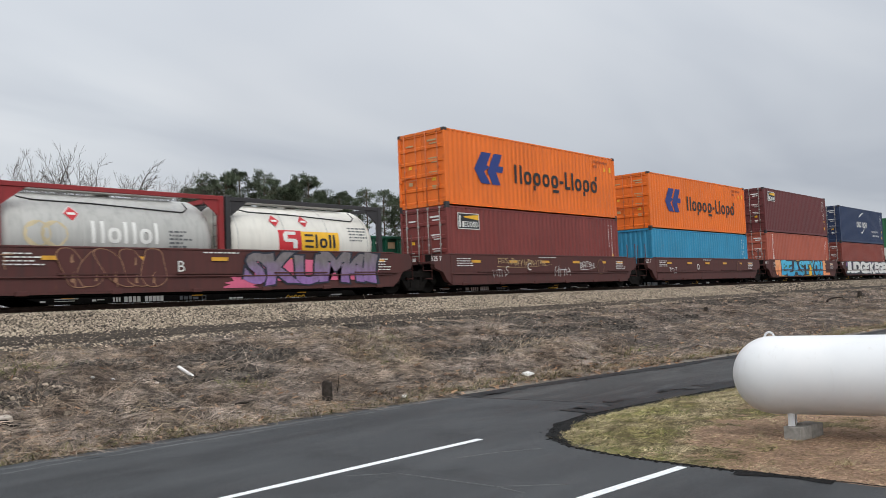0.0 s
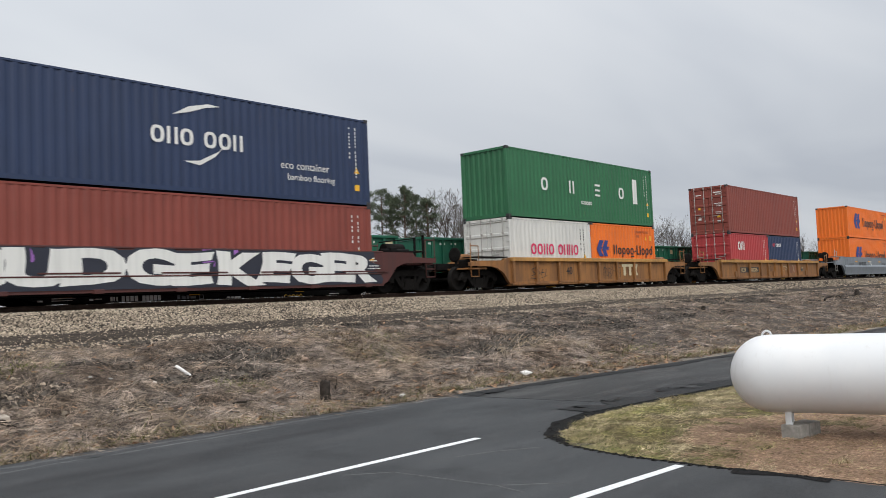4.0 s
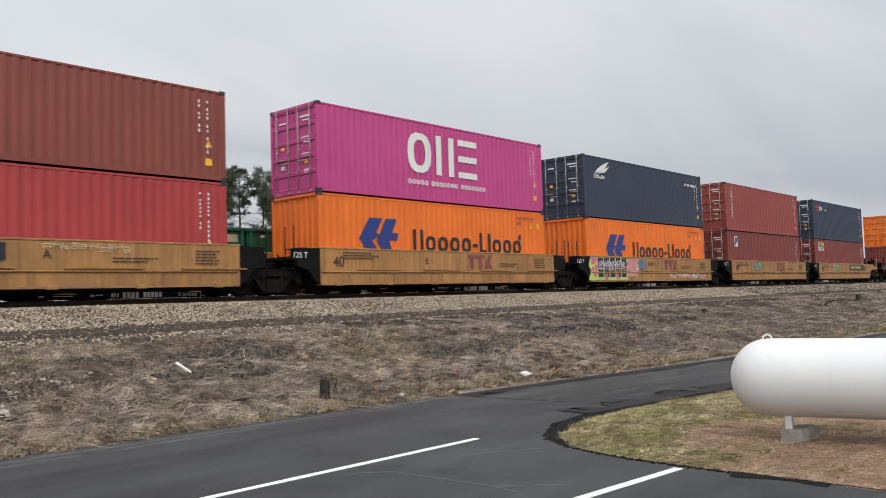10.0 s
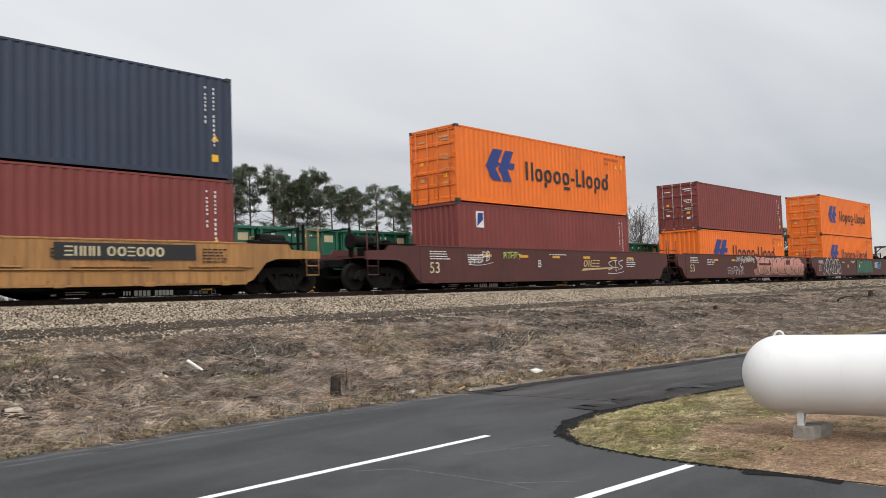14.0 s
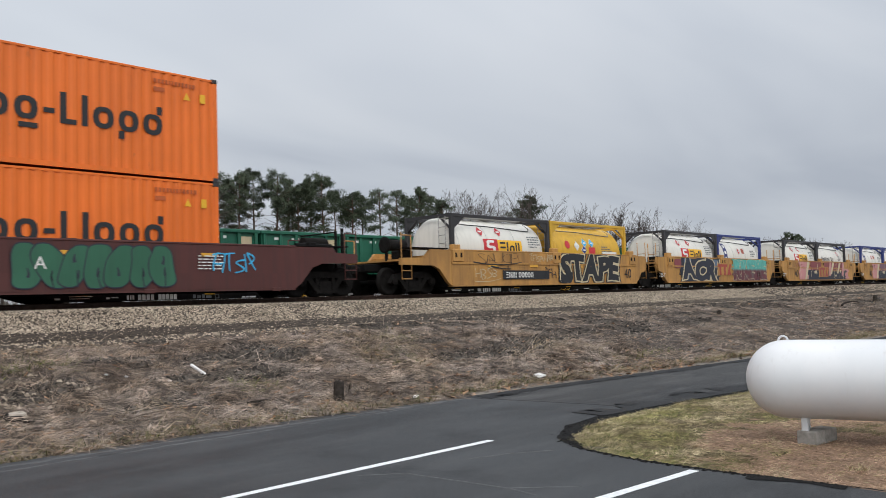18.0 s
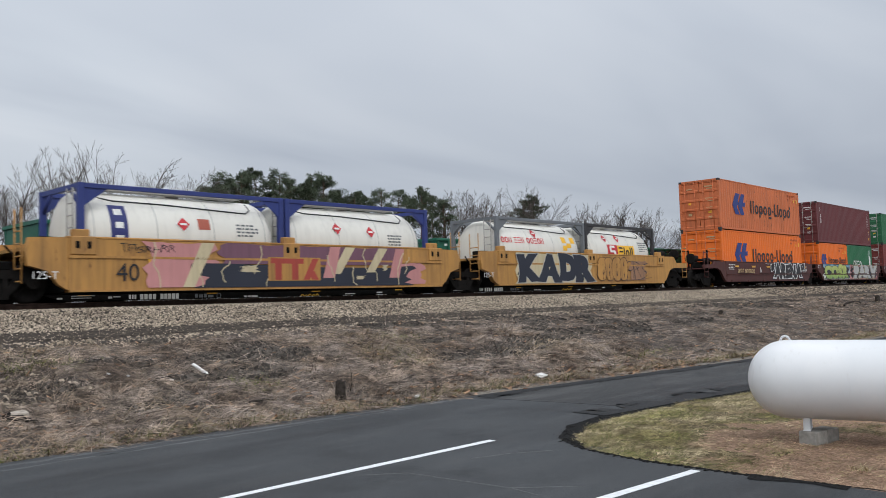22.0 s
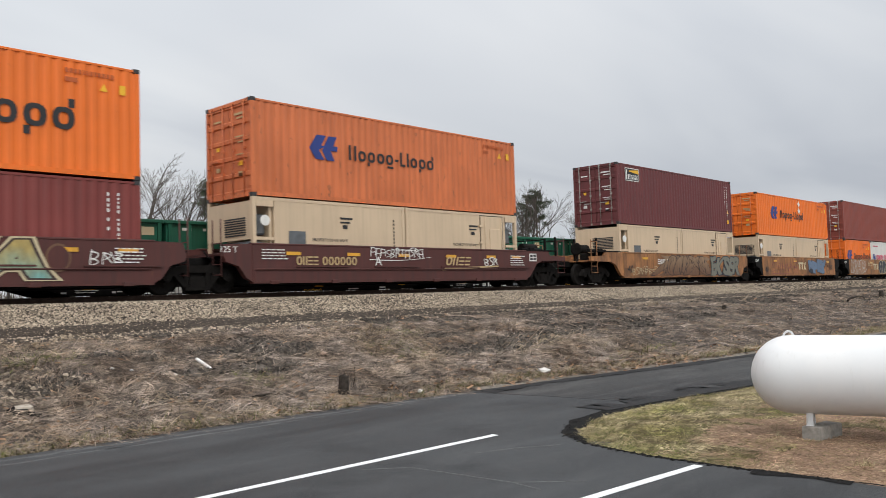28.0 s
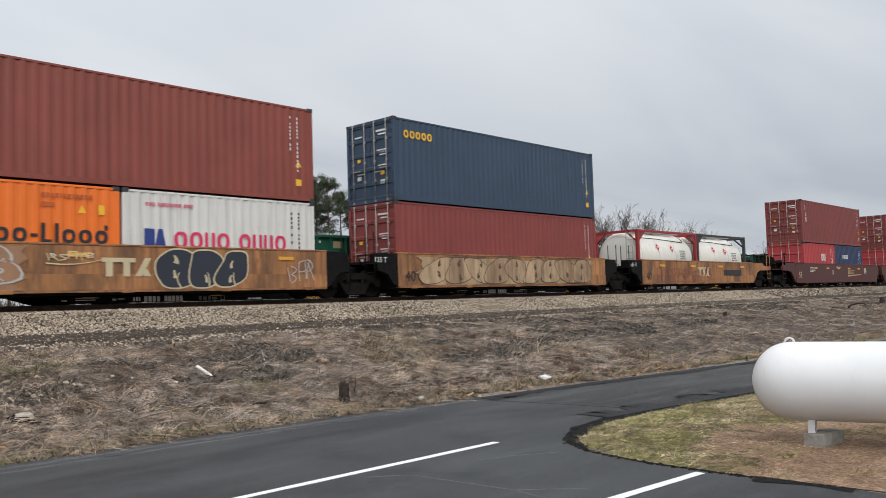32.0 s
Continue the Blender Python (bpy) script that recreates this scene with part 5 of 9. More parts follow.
def well_car(x, kind, material, label, left, right, ends=None, group="well cars of the train"):
    """One platform of a container well car. left, right: ('joint', reach) over a shared truck, or ('coupler', reach) with its own."""
    a, zt, zb, style = SPEC[kind]
    car = thing("well_car", x, TRACK_Y, RAIL_Z, label, "rail car", group)
    MOVING.append((car, x, TRACK_Y, RAIL_Z))
    P = lambda name, key, build, mat=material, lab="": shared(name, ("w_" + key, kind), build, mat, car, lab)
    for s in (-1, 1):
        yo, yi = s * 1.50, s * 1.36
        y0, y1 = sorted((yo, yi))
        P("side_sill", "side%d" % s, lambda bm: prism(bm, [(-a, zb), (a, zb), (a, zt), (-a, zt)], y0, y1))
        P("top_chord", "chord%d" % s, lambda bm: bevel_box(bm, -a - 0.02, a + 0.02, *sorted((s * 1.515, s * 1.33)), zt - 0.03, zt + 0.025, 0.012))
        P("bottom_flange", "flange%d" % s, lambda bm: box(bm, -a + 0.02, a - 0.02, *sorted((s * 1.525, s * 1.25)), zb - 0.045, zb))
        if style == "rib":
            ribs = [-8.3, -6.1, -4.2, -2.4, -1.2, 0.0, 1.2, 2.4, 4.2, 6.1, 8.3] if a > 8 else [-a + 0.1 + i * (2 * a - 0.2) / 8 for i in range(9)]
            for i, xx in enumerate(ribs):
                P("rib", "rib%d_%d" % (s, i), lambda bm, xx=xx: bevel_box(bm, xx - 0.07, xx + 0.07, *sorted((s * 1.50, s * 1.62)), zb + 0.06, zt - 0.13, 0.015))
                P("rib_foot", "ribf%d_%d" % (s, i), lambda bm, xx=xx: bevel_box(bm, xx - 0.12, xx + 0.12, *sorted((s * 1.50, s * 1.60)), zb - 0.02, zb + 0.05, 0.012))
                if a > 8 and i in (1, 5, 9):
                    P("guide_block", "guide%d_%d" % (s, i), lambda bm, xx=xx: bevel_box(bm, xx - 0.34, xx + 0.34, *sorted((s * 1.50, s * 1.585)), zb + 0.05, zb + 0.40, 0.012))
                    P("twistlock_base", "twb%d_%d" % (s, i), lambda bm, xx=xx: bevel_box(bm, xx - 0.40, xx + 0.30, *sorted((s * 1.40, s * 1.60)), zt + 0.03, zt + 0.11, 0.012))
            P("lower_lip", "lip%d" % s, lambda bm: bevel_box(bm, -a, a, *sorted((s * 1.50, s * 1.535)), zb + 0.005, zb + 0.10, 0.008))
            P("ledge", "ledge%d" % s, lambda bm: bevel_box(bm, -a - 0.03, a + 0.03, *sorted((s * 1.46, s * 1.64)), zt - 0.13, zt + 0.03, 0.015), CAR_YELLOW_BRIGHT)
        if style == "bead":
            zz = zb + (zt - zb) * 0.33
            P("grab_pipe", "pipe%d" % s, lambda bm: tube(bm, (-a + 0.05, s * 1.535, zz), (a - 0.1, s * 1.535, zz), 0.022, 8))
            for i in range(4):
                xx = -a + 1.5 + i * 3.1
                P("step_ledge", "ledge%d_%d" % (s, i), lambda bm, xx=xx: box(bm, xx, xx + 2.0, *sorted((s * 1.50, s * 1.56)), zz + 0.06, zz + 0.10))
            P("lower_sheet", "lower%d" % s, lambda bm: box(bm, -a + 0.05, a - 0.05, *sorted((s * 1.50, s * 1.512)), zb + 0.005, zz - 0.05))
            for i in range(6):
                xx = -a + 0.7 + i * (2 * a - 1.4) / 5
                P("floor_bracket", "brk%d_%d" % (s, i), lambda bm, xx=xx: bevel_box(bm, xx - 0.14, xx + 0.14, *sorted((s * 1.50, s * 1.56)), zb - 0.07, zb + 0.04, 0.01))
        if style == "fold":
            zz = zb + (zt - zb) * 0.36
            P("lower_sheet", "fold%d" % s, lambda bm: prism(bm, [(-a + 0.01, zb + 0.01), (a - 0.01, zb + 0.01), (a - 0.01, zz), (-a + 0.01, zz)], *sorted((s * 1.50, s * 1.512))))
            for i in range(5):
                xx = -a + 0.7 + i * (2 * a - 1.4) / 4
                P("floor_bracket", "brk%d_%d" % (s, i), lambda bm, xx=xx: bevel_box(bm, xx - 0.14, xx + 0.14, *sorted((s * 1.50, s * 1.54)), zb - 0.07, zb + 0.03, 0.01))
        if style == "smooth":
            zz = zb + (zt - zb) * 0.42
            P("knuckle_line", "kn%d" % s, lambda bm: fold_bar(bm, -a - 0.3, a + 0.3, s, zb + 0.01, zz))
            for i in range(4):
                xx = -a + 1.2 + i * (2 * a - 2.4) / 3
                P("floor_bracket", "brk%d_%d" % (s, i), lambda bm, xx=xx: bevel_box(bm, xx - 0.18, xx + 0.18, *sorted((s * 1.48, s * 1.53)), zb - 0.07, zb + 0.02, 0.01))
        if style == "box":
            for i, xx in enumerate((-a + 0.35, 0.0, a - 0.35)):
                P("twistlock_post", "tl%d_%d" % (s, i), lambda bm, xx=xx: (bevel_box(bm, xx - 0.3, xx + 0.3, *sorted((s * 1.50, s * 1.54)), zt - 0.42, zt + 0.02, 0.015), bevel_box(bm, xx - 0.22, xx + 0.18, *sorted((s * 1.48, s * 1.28)), zt, zt + 0.20, 0.02)))
                for dx in (-0.14, 0.14):
                    P("slot", "slot%d_%d%.1f" % (s, i, dx), lambda bm, xx=xx, dx=dx: bevel_box(bm, xx + dx - 0.05, xx + dx + 0.05, *sorted((s * 1.538, s * 1.548)), zt - 0.27, zt - 0.10, 0.004), BLACK_STEEL)
            P("upper_ledge", "ul%d" % s, lambda bm: box(bm, -a, a, *sorted((s * 1.50, s * 1.535)), zt - 0.50, zt - 0.44))
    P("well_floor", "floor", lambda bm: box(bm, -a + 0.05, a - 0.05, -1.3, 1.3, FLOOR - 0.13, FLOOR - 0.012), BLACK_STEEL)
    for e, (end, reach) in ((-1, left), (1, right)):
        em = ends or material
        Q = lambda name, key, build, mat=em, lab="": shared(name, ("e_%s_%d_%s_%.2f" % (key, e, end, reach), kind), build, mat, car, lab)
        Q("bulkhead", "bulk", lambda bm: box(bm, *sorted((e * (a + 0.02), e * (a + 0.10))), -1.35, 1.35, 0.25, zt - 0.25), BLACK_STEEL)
        if end == "joint":
            t = reach - a
            for s in (-1, 1):
                ys = sorted((s * 1.49, s * 1.30))
                Q("end_arm", "arm%d" % s, lambda bm: prism(bm, [(e * (a + 0.003), zb), (e * (a + 0.003), zt - 0.01), (e * (a + t * 0.55), zt - 0.03), (e * (a + t * 0.62), zt - 0.36), (e * (a + t * 0.58), 0.86), (e * (a + t * 0.30), 0.74), (e * (a + t * 0.14), 0.42)], *ys))
            Q("end_deck", "deck", lambda bm: box(bm, *sorted((e * (a + 0.1), e * (a + t * 0.62))), -1.30, 1.30, zt - 0.34, zt - 0.26))
            Q("drawbar", "bar", lambda bm: bevel_box(bm, *sorted((e * (a + 0.1), e * reach)), -0.32, 0.32, 0.80, 1.02, 0.03), BLACK_STEEL)
            Q("ladder", "ladder", lambda bm: ([tube(bm, (e * (a + t * 0.66), y, 0.45), (e * (a + t * 0.66), y, zt + 0.65), 0.02, 6) for y in (-1.44, -1.02)], [tube(bm, (e * (a + t * 0.66), -1.44, 0.5 + 0.29 * i), (e * (a + t * 0.66), -1.02, 0.5 + 0.29 * i), 0.017, 6) for i in range(int((zt - 0.3) / 0.29) + 1)]), em)
            Q("air_hose", "hose", lambda bm: [tube(bm, (e * (a + 0.5 + 0.12 * i), -0.95, zt - 0.2 - 0.03 * i * (6 - i)), (e * (a + 0.5 + 0.12 * (i + 1)), -0.95, zt - 0.2 - 0.03 * (i + 1) * (5 - i)), 0.025, 6) for i in range(6)], BLACK_STEEL)
            Q("junction_box", "jbox", lambda bm: bevel_box(bm, *sorted((e * (a + 0.15), e * (a + 0.55))), -1.2, -0.7, zt - 0.26, zt + 0.02, 0.03), BLACK_STEEL if ends else TRUCK_STEEL)
            if e > 0:
                truck(car, reach)
        else:
            tx = reach - 1.92          # truck centre
            o = reach - 0.95           # outer end of the body
            for s in (-1, 1):
                ys = sorted((s * 1.49, s * 1.36))
                Q("end_sill", "esill%d" % s, lambda bm: prism(bm, [(e * u, w) for u, w in (
                    [(a + 0.003, zb), (a + 0.003, zt - 0.004), (a + 0.35, zt - 0.004), (a + 0.42, zt - 0.09), (o - 0.25, zt - 0.11), (o, zt - 0.17), (o, zt - 0.30), (a + 1.25, zt - 0.32), (a + 0.80, zt - 0.40), (a + 0.42, zt - 0.60), (a + 0.12, zb + 0.10)] if style == "rib" else
                    [(a + 0.003, zb), (a + 0.003, zt - 0.004), (a + 1.45, zt - 0.004), (a + 1.58, zt - 0.16), (o, zt - 0.20), (o, 1.02), (a + 1.05, 1.00), (a + 0.66, 0.88), (a + 0.22, 0.40)] if style in ("bead", "fold") else
                    [(a + 0.003, zb), (a + 0.003, zt - 0.004), (a + 1.05, zt - 0.004), (a + 1.35, zt - 0.30), (o, zt - 0.32), (o, 1.00), (a + 0.95, 0.98), (a + 0.62, 0.86), (a + 0.18, 0.38)])], *ys), material)
                Q("grab_rail", "grab%d" % s, lambda bm: (tube(bm, (e * (o - 0.04), s * 1.46, 0.5), (e * (o - 0.04), s * 1.46, zt + 0.55), 0.02, 6), tube(bm, (e * (o - 0.5), s * 1.46, 0.5), (e * (o - 0.5), s * 1.46, zt + 0.45), 0.02, 6), tube(bm, (e * (o - 0.04), s * 1.46, 0.52), (e * (o - 0.5), s * 1.46, 0.52), 0.02, 6), tube(bm, (e * (o - 0.04), s * 1.46, 0.80), (e * (o - 0.5), s * 1.46, 0.80), 0.02, 6), tube(bm, (e * (o - 0.04), s * 1.46, zt + 0.45), (e * (o - 0.5), s * 1.46, zt + 0.45), 0.02, 6)), ROD_STEEL if kind == "g53" else material)
            Q("end_deck", "deck", lambda bm: (box(bm, *sorted((e * (a + 0.1), e * (a + 1.3))), -1.34, 1.34, zt - 0.30, zt - 0.22), box(bm, *sorted((e * (a + 1.3), e * o)), -1.34, 1.34, zt - 0.42, zt - 0.36)), material)
            Q("walkway", "walk", lambda bm: box(bm, *sorted((e * (a + 0.1), e * (a + 2.1))), -1.45, -0.8, zt + 0.02, zt + 0.06), BLACK_STEEL if kind != "g53" else FRAME_GREY)
            Q("centre_sill", "sill", lambda bm: bevel_box(bm, *sorted((e * (a + 0.1), e * (reach - 0.35))), -0.34, 0.34, 0.80, 1.06, 0.02), BLACK_STEEL)
            Q("coupler", "coupler", lambda bm: (bevel_box(bm, *sorted((e * (reach - 0.45), e * (reach - 0.05))), -0.10, 0.10, 0.78, 0.98, 0.03), bevel_box(bm, *sorted((e * (reach - 0.16), e * (reach + 0.06))), -0.22, 0.12, 0.70, 1.04, 0.05)), TRUCK_STEEL)
            Q("brake_cylinder", "gear", lambda bm: bevel_box(bm, *sorted((e * (a + 1.45), e * (a + 2.0))), -1.05, -0.45, zt - 0.36, zt - 0.02, 0.05), TRUCK_STEEL)
            up = 0.06 if style == "rib" else 0.19
            Q("air_reservoir", "air", lambda bm: tube(bm, (e * (a + 1.2), -0.3, zt + up), (e * (a + 2.1), -0.3, zt + up), up * 0.3 + 0.14, 16), material if style == "rib" else TRUCK_STEEL)
            if style in ("bead", "fold"):
                for i, (u, y) in enumerate(((o - 0.55, -1.40), (o - 0.10, -0.55))):
                    Q("end_post", "post%d" % i, lambda bm, u=u, y=y: bevel_box(bm, *sorted((e * (u - 0.04), e * (u + 0.04))), y - 0.04, y + 0.04, 0.9, zt + 0.62, 0.01), TRUCK_STEEL)
                Q("crossover_rail", "xrail", lambda bm: tube(bm, (e * (o - 0.10), -0.55, zt + 0.58), (e * (o - 0.10), 1.3, zt + 0.58), 0.022, 6), TRUCK_STEEL)
                Q("slack_adjuster", "slack", lambda bm: (tube(bm, (e * (a + 0.5), -0.85, zt + 0.10), (e * (a + 1.9), -0.85, zt + 0.10), 0.06, 8), bevel_box(bm, *sorted((e * (a + 0.9), e * (a + 1.2))), -1.0, -0.7, zt - 0.2, zt + 0.2, 0.02)), BLACK_STEEL)
            if e < 0 or kind in ("g53", "t40"):
                Q("brake_wheel", "bw", lambda bm: (lathe(bm, [(e * (o + 0.03), 0.20), (e * (o + 0.03), 0.28), (e * (o + 0.07), 0.28), (e * (o + 0.07), 0.20)], "x", 20, Matrix.Translation((0, -0.75, zt + 0.15))), [tube(bm, (e * (o + 0.05), -0.75, zt + 0.15), (e * (o + 0.05), -0.75 + 0.23 * math.cos(q * math.tau / 5), zt + 0.15 + 0.23 * math.sin(q * math.tau / 5)), 0.014, 5) for q in range(5)], box(bm, *sorted((e * (o - 0.06), e * (o + 0.02))), -0.79, -0.71, zt - 0.4, zt + 0.18)), TRUCK_STEEL)
            truck(car, e * tx)
    return car


def reflectors(car, xs, z):
    for xx in xs:
        decal(car, "reflector", "refl", [rect(-0.26, 0.26, -0.05, 0.05)], REFLECT, xx, z, y=-1.527)


def small_text(car, x, z, n, w, material, seed):
    rnd = random.Random(seed)
    polys = []
    for i in range(n):
        xx = 0
        while xx < w * rnd.uniform(0.7, 1):
            k = rnd.uniform(0.05, 0.19)
            polys.append(rect(xx, xx + k, -i * 0.085, -i * 0.085 + 0.032)); xx += k + 0.035
    decal(car, "small_print", ("st", n, w, seed), polys, material, x, z, y=-1.527)


# ---- spray paint ----
def ribbon(pts, t0, t1):
    """A thick stroke along a line, as one polygon."""
    left, right = [], []
    n = len(pts)
    for i, (x, z) in enumerate(pts):
        a, b = pts[max(0, i - 1)], pts[min(n - 1, i + 1)]
        dx, dz = b[0] - a[0], b[1] - a[1]
        m = math.hypot(dx, dz) or 1.0
        t = (t0 + (t1 - t0) * i / (n - 1)) / 2
        left.append((x - dz / m * t, z + dx / m * t))
        right.append((x + dz / m * t, z - dx / m * t))
    return left + right[::-1]


def curve(p, c, q, n=6):
    return [((1 - t) ** 2 * p[0] + 2 * t * (1 - t) * c[0] + t * t * q[0], (1 - t) ** 2 * p[1] + 2 * t * (1 - t) * c[1] + t * t * q[1]) for t in [k / n for k in range(n + 1)]]


def strokes(n, seed, lean=0.15):
    """Chunky invented glyphs, each of a few thick bent strokes in a unit box."""
    rnd = random.Random(seed)
    glyphs = []
    for g in range(n):
        j = lambda v: v + rnd.uniform(-0.07, 0.07)
        sk = rnd.uniform(-lean, lean)
        kind = rnd.randrange(6)
        L = curve((j(.12), j(.02)), (j(.02), .5), (j(.16) + sk, j(.98)))
        R = curve((j(.90), j(.02)), (j(1.0), .5), (j(.86) + sk, j(.98)))
        bowl = curve((.15, j(.95)), (1.35, j(.80)), (j(.25), j(.45)))
        foot = curve((.2, j(.48)), (1.30, j(.25)), (j(.15), j(.03)))
        es = curve((.95, j(.92)), (-.35, j(.85)), (.5, .5)) 
        es2 = curve((.5, .5), (1.35, j(.2)), (.05, j(.05)))
        bar = curve((.15, j(.5)), (.5, j(.42)), (.9, j(.52)))
        dia = curve((.18, j(.9)), (.5, .5), (.92, j(.05)))
        top = curve((.05, j(.93)), (.5, 1.02), (1.0, j(.93)))
        glyphs.append([[L, R, bar], [L, bowl, foot], [es, es2], [L, bowl, dia], [top, curve((.5, .95), (.45, .5), (j(.5), .02))], [L, R, top, bar]][kind])
    return glyphs


def blob(x0, x1, z0, z1, seed, n=30, rough=0.07):
    rnd = random.Random(seed)
    out = []
    for k in range(n):
        a = k * math.tau / n
        r = 1 + rnd.uniform(-rough, rough)
        c, s = math.cos(a), math.sin(a)
        p = 0.45
        out.append(((x0 + x1) / 2 + (x1 - x0) / 2 * math.copysign(abs(c) ** p, c) * r, (z0 + z1) / 2 + (z1 - z0) / 2 * math.copysign(abs(s) ** p, s) * (1 + rnd.uniform(-rough, rough) * 0.7)))
    return out


def wavy(x0, x1, z0, z1, seed, rough=0.10):
    """A painted field with straight top and bottom and uneven ends."""
    rnd = random.Random(seed)
    n = 7
    left = [(x0 + rnd.uniform(-rough, rough) * 2, z0 + (z1 - z0) * k / n) for k in range(n + 1)]
    right = [(x1 + rnd.uniform(-rough, rough) * 2, z0 + (z1 - z0) * k / n) for k in range(n + 1)]
    top = [(x0 + (x1 - x0) * k / 9, z1 - rnd.uniform(0, rough * 0.5)) for k in range(1, 9)]
    return left[:-1] + [(left[-1][0], z1)] + top + [(right[-1][0], z1)] + right[:-1][::-1]


def field(car, key, polys, material, y=-1.5275):
    return decal(car, "spray_field", ("fld", key), polys, material, 0, 0, y=y, label="sprayed field of colour")


def spray(name, low, high, z0, z1, rough=0.55):
    """Spray paint that fades from one colour at height z0 to another at z1, with cloudy overspray."""
    if name in PAINTS:
        return PAINTS[name]
    m, nt, b = mat_base(name)
    tc, sep = nt.nodes.new("ShaderNodeTexCoord"), nt.nodes.new("ShaderNodeSeparateXYZ")
    nt.links.new(tc.outputs["Object"], sep.inputs[0])
    mr = nt.nodes.new("ShaderNodeMapRange")
    mr.inputs[1].default_value, mr.inputs[2].default_value = z0, z1
    nt.links.new(sep.outputs["Z"], mr.inputs[0])
    n1, _ = noise_node(nt, 2.2, 5)
    blur = nt.nodes.new("ShaderNodeMath"); blur.operation = "MULTIPLY_ADD"; blur.inputs[1].default_value, blur.inputs[2].default_value = 1.1, -0.55
    nt.links.new(n1.outputs["Fac"], blur.inputs[0])
    add = nt.nodes.new("ShaderNodeMath"); add.operation = "ADD"; add.use_clamp = True
    nt.links.new(mr.outputs[0], add.inputs[0])
    nt.links.new(blur.outputs[0], add.inputs[1])
    c = mix_node(nt, add.outputs[0], (*low, 1), (*high, 1))
    n2, _ = noise_node(nt, 5.0, 7, stretch=(1.5, 1.5, 0.6), rough=0.7)
    c2 = mix_node(nt, 1.0, c.outputs[0], ramp_node(nt, n2.outputs["Fac"], 0.30, 0.62, (0.62, 0.60, 0.58, 1), (1.08, 1.08, 1.08, 1)).outputs[0], "MULTIPLY")
    nt.links.new(c2.outputs[0], b.inputs["Base Color"])
    b.inputs["Roughness"].default_value = rough
    PAINTS[name] = m
    return m


def graffiti(car, word, x0, x1, z0, z1, fill, line, halo=None, seed=1, fat=0.05, edge=0.05, wob=0.06, lean=0.10, slant=0.0):
    """Hand-drawn letters of uneven width and lean, squeezed into a box, with an outline and an outer line."""
    rnd = random.Random(seed)
    ext = []
    for ch in word:
        me = text_mesh(ch, 1.0, offset=fat)
        xs, zs = [v.co.x for v in me.vertices], [v.co.z for v in me.vertices]
        ext.append((min(xs), max(xs), min(zs), max(zs)))
    wide = [max(0.34, e[1] - e[0]) * rnd.uniform(0.92, 1.12) for e in ext]
    k, hgt = (x1 - x0) / sum(wide), z1 - z0
    mood = [(rnd.gauss(0, lean), rnd.uniform(0, 0.05), rnd.uniform(-0.06, 0.03), rnd.uniform(0, 6.28), rnd.uniform(0, 6.28)) for ch in word]
    for name, mat, off, y, lab in (("spray_halo", halo, fat + edge * 2.0, -1.531, ""), ("spray_outline", line, fat + edge, -1.535, ""), ("spray_fill", fill, fat, -1.539, "sprayed graffiti letters")):
        if mat is None:
            continue
        bm, cx = bmesh.new(), x0
        for i, ch in enumerate(word):
            b2 = bmesh.new()
            b2.from_mesh(text_mesh(ch, 1.0, offset=off))
            bmesh.ops.subdivide_edges(b2, edges=[e for e in b2.edges if e.calc_length() > 0.2], cuts=2)
            e0, e1, f0, f1 = ext[i]
            tilt, d0, d1, p1, p2 = mood[i]
            cw = wide[i] * k * 1.04
            short = max(0.0, 1 - (f1 - f0) / 0.9) if ch in "\"'-" else 0.0
            for v in b2.verts:
                u, w = (v.co.x - e0) / (e1 - e0), (v.co.z - f0) / (f1 - f0)
                w = w * (1 - short) + short
                x = cx + cw * (u + 0.16 * (u - 0.5) * (2 * w - 1) ** 2) + (tilt + slant) * (w - 0.5) * hgt + wob * 0.5 * math.sin(3.2 * w + p1)
                z = z0 + d0 + w * (hgt - d0 + d1) + wob * 0.5 * math.sin(2.8 * u + p2)
                v.co = (x, v.co.y - 0.0004 * i, min(z1 + 0.04, max(z0 - 0.04, z)))
            join(bm, b2)
            cx += wide[i] * k
        ob = part(name, bm, mat, car, lab, kind="stuff")
        ob.location = (0, y, 0)


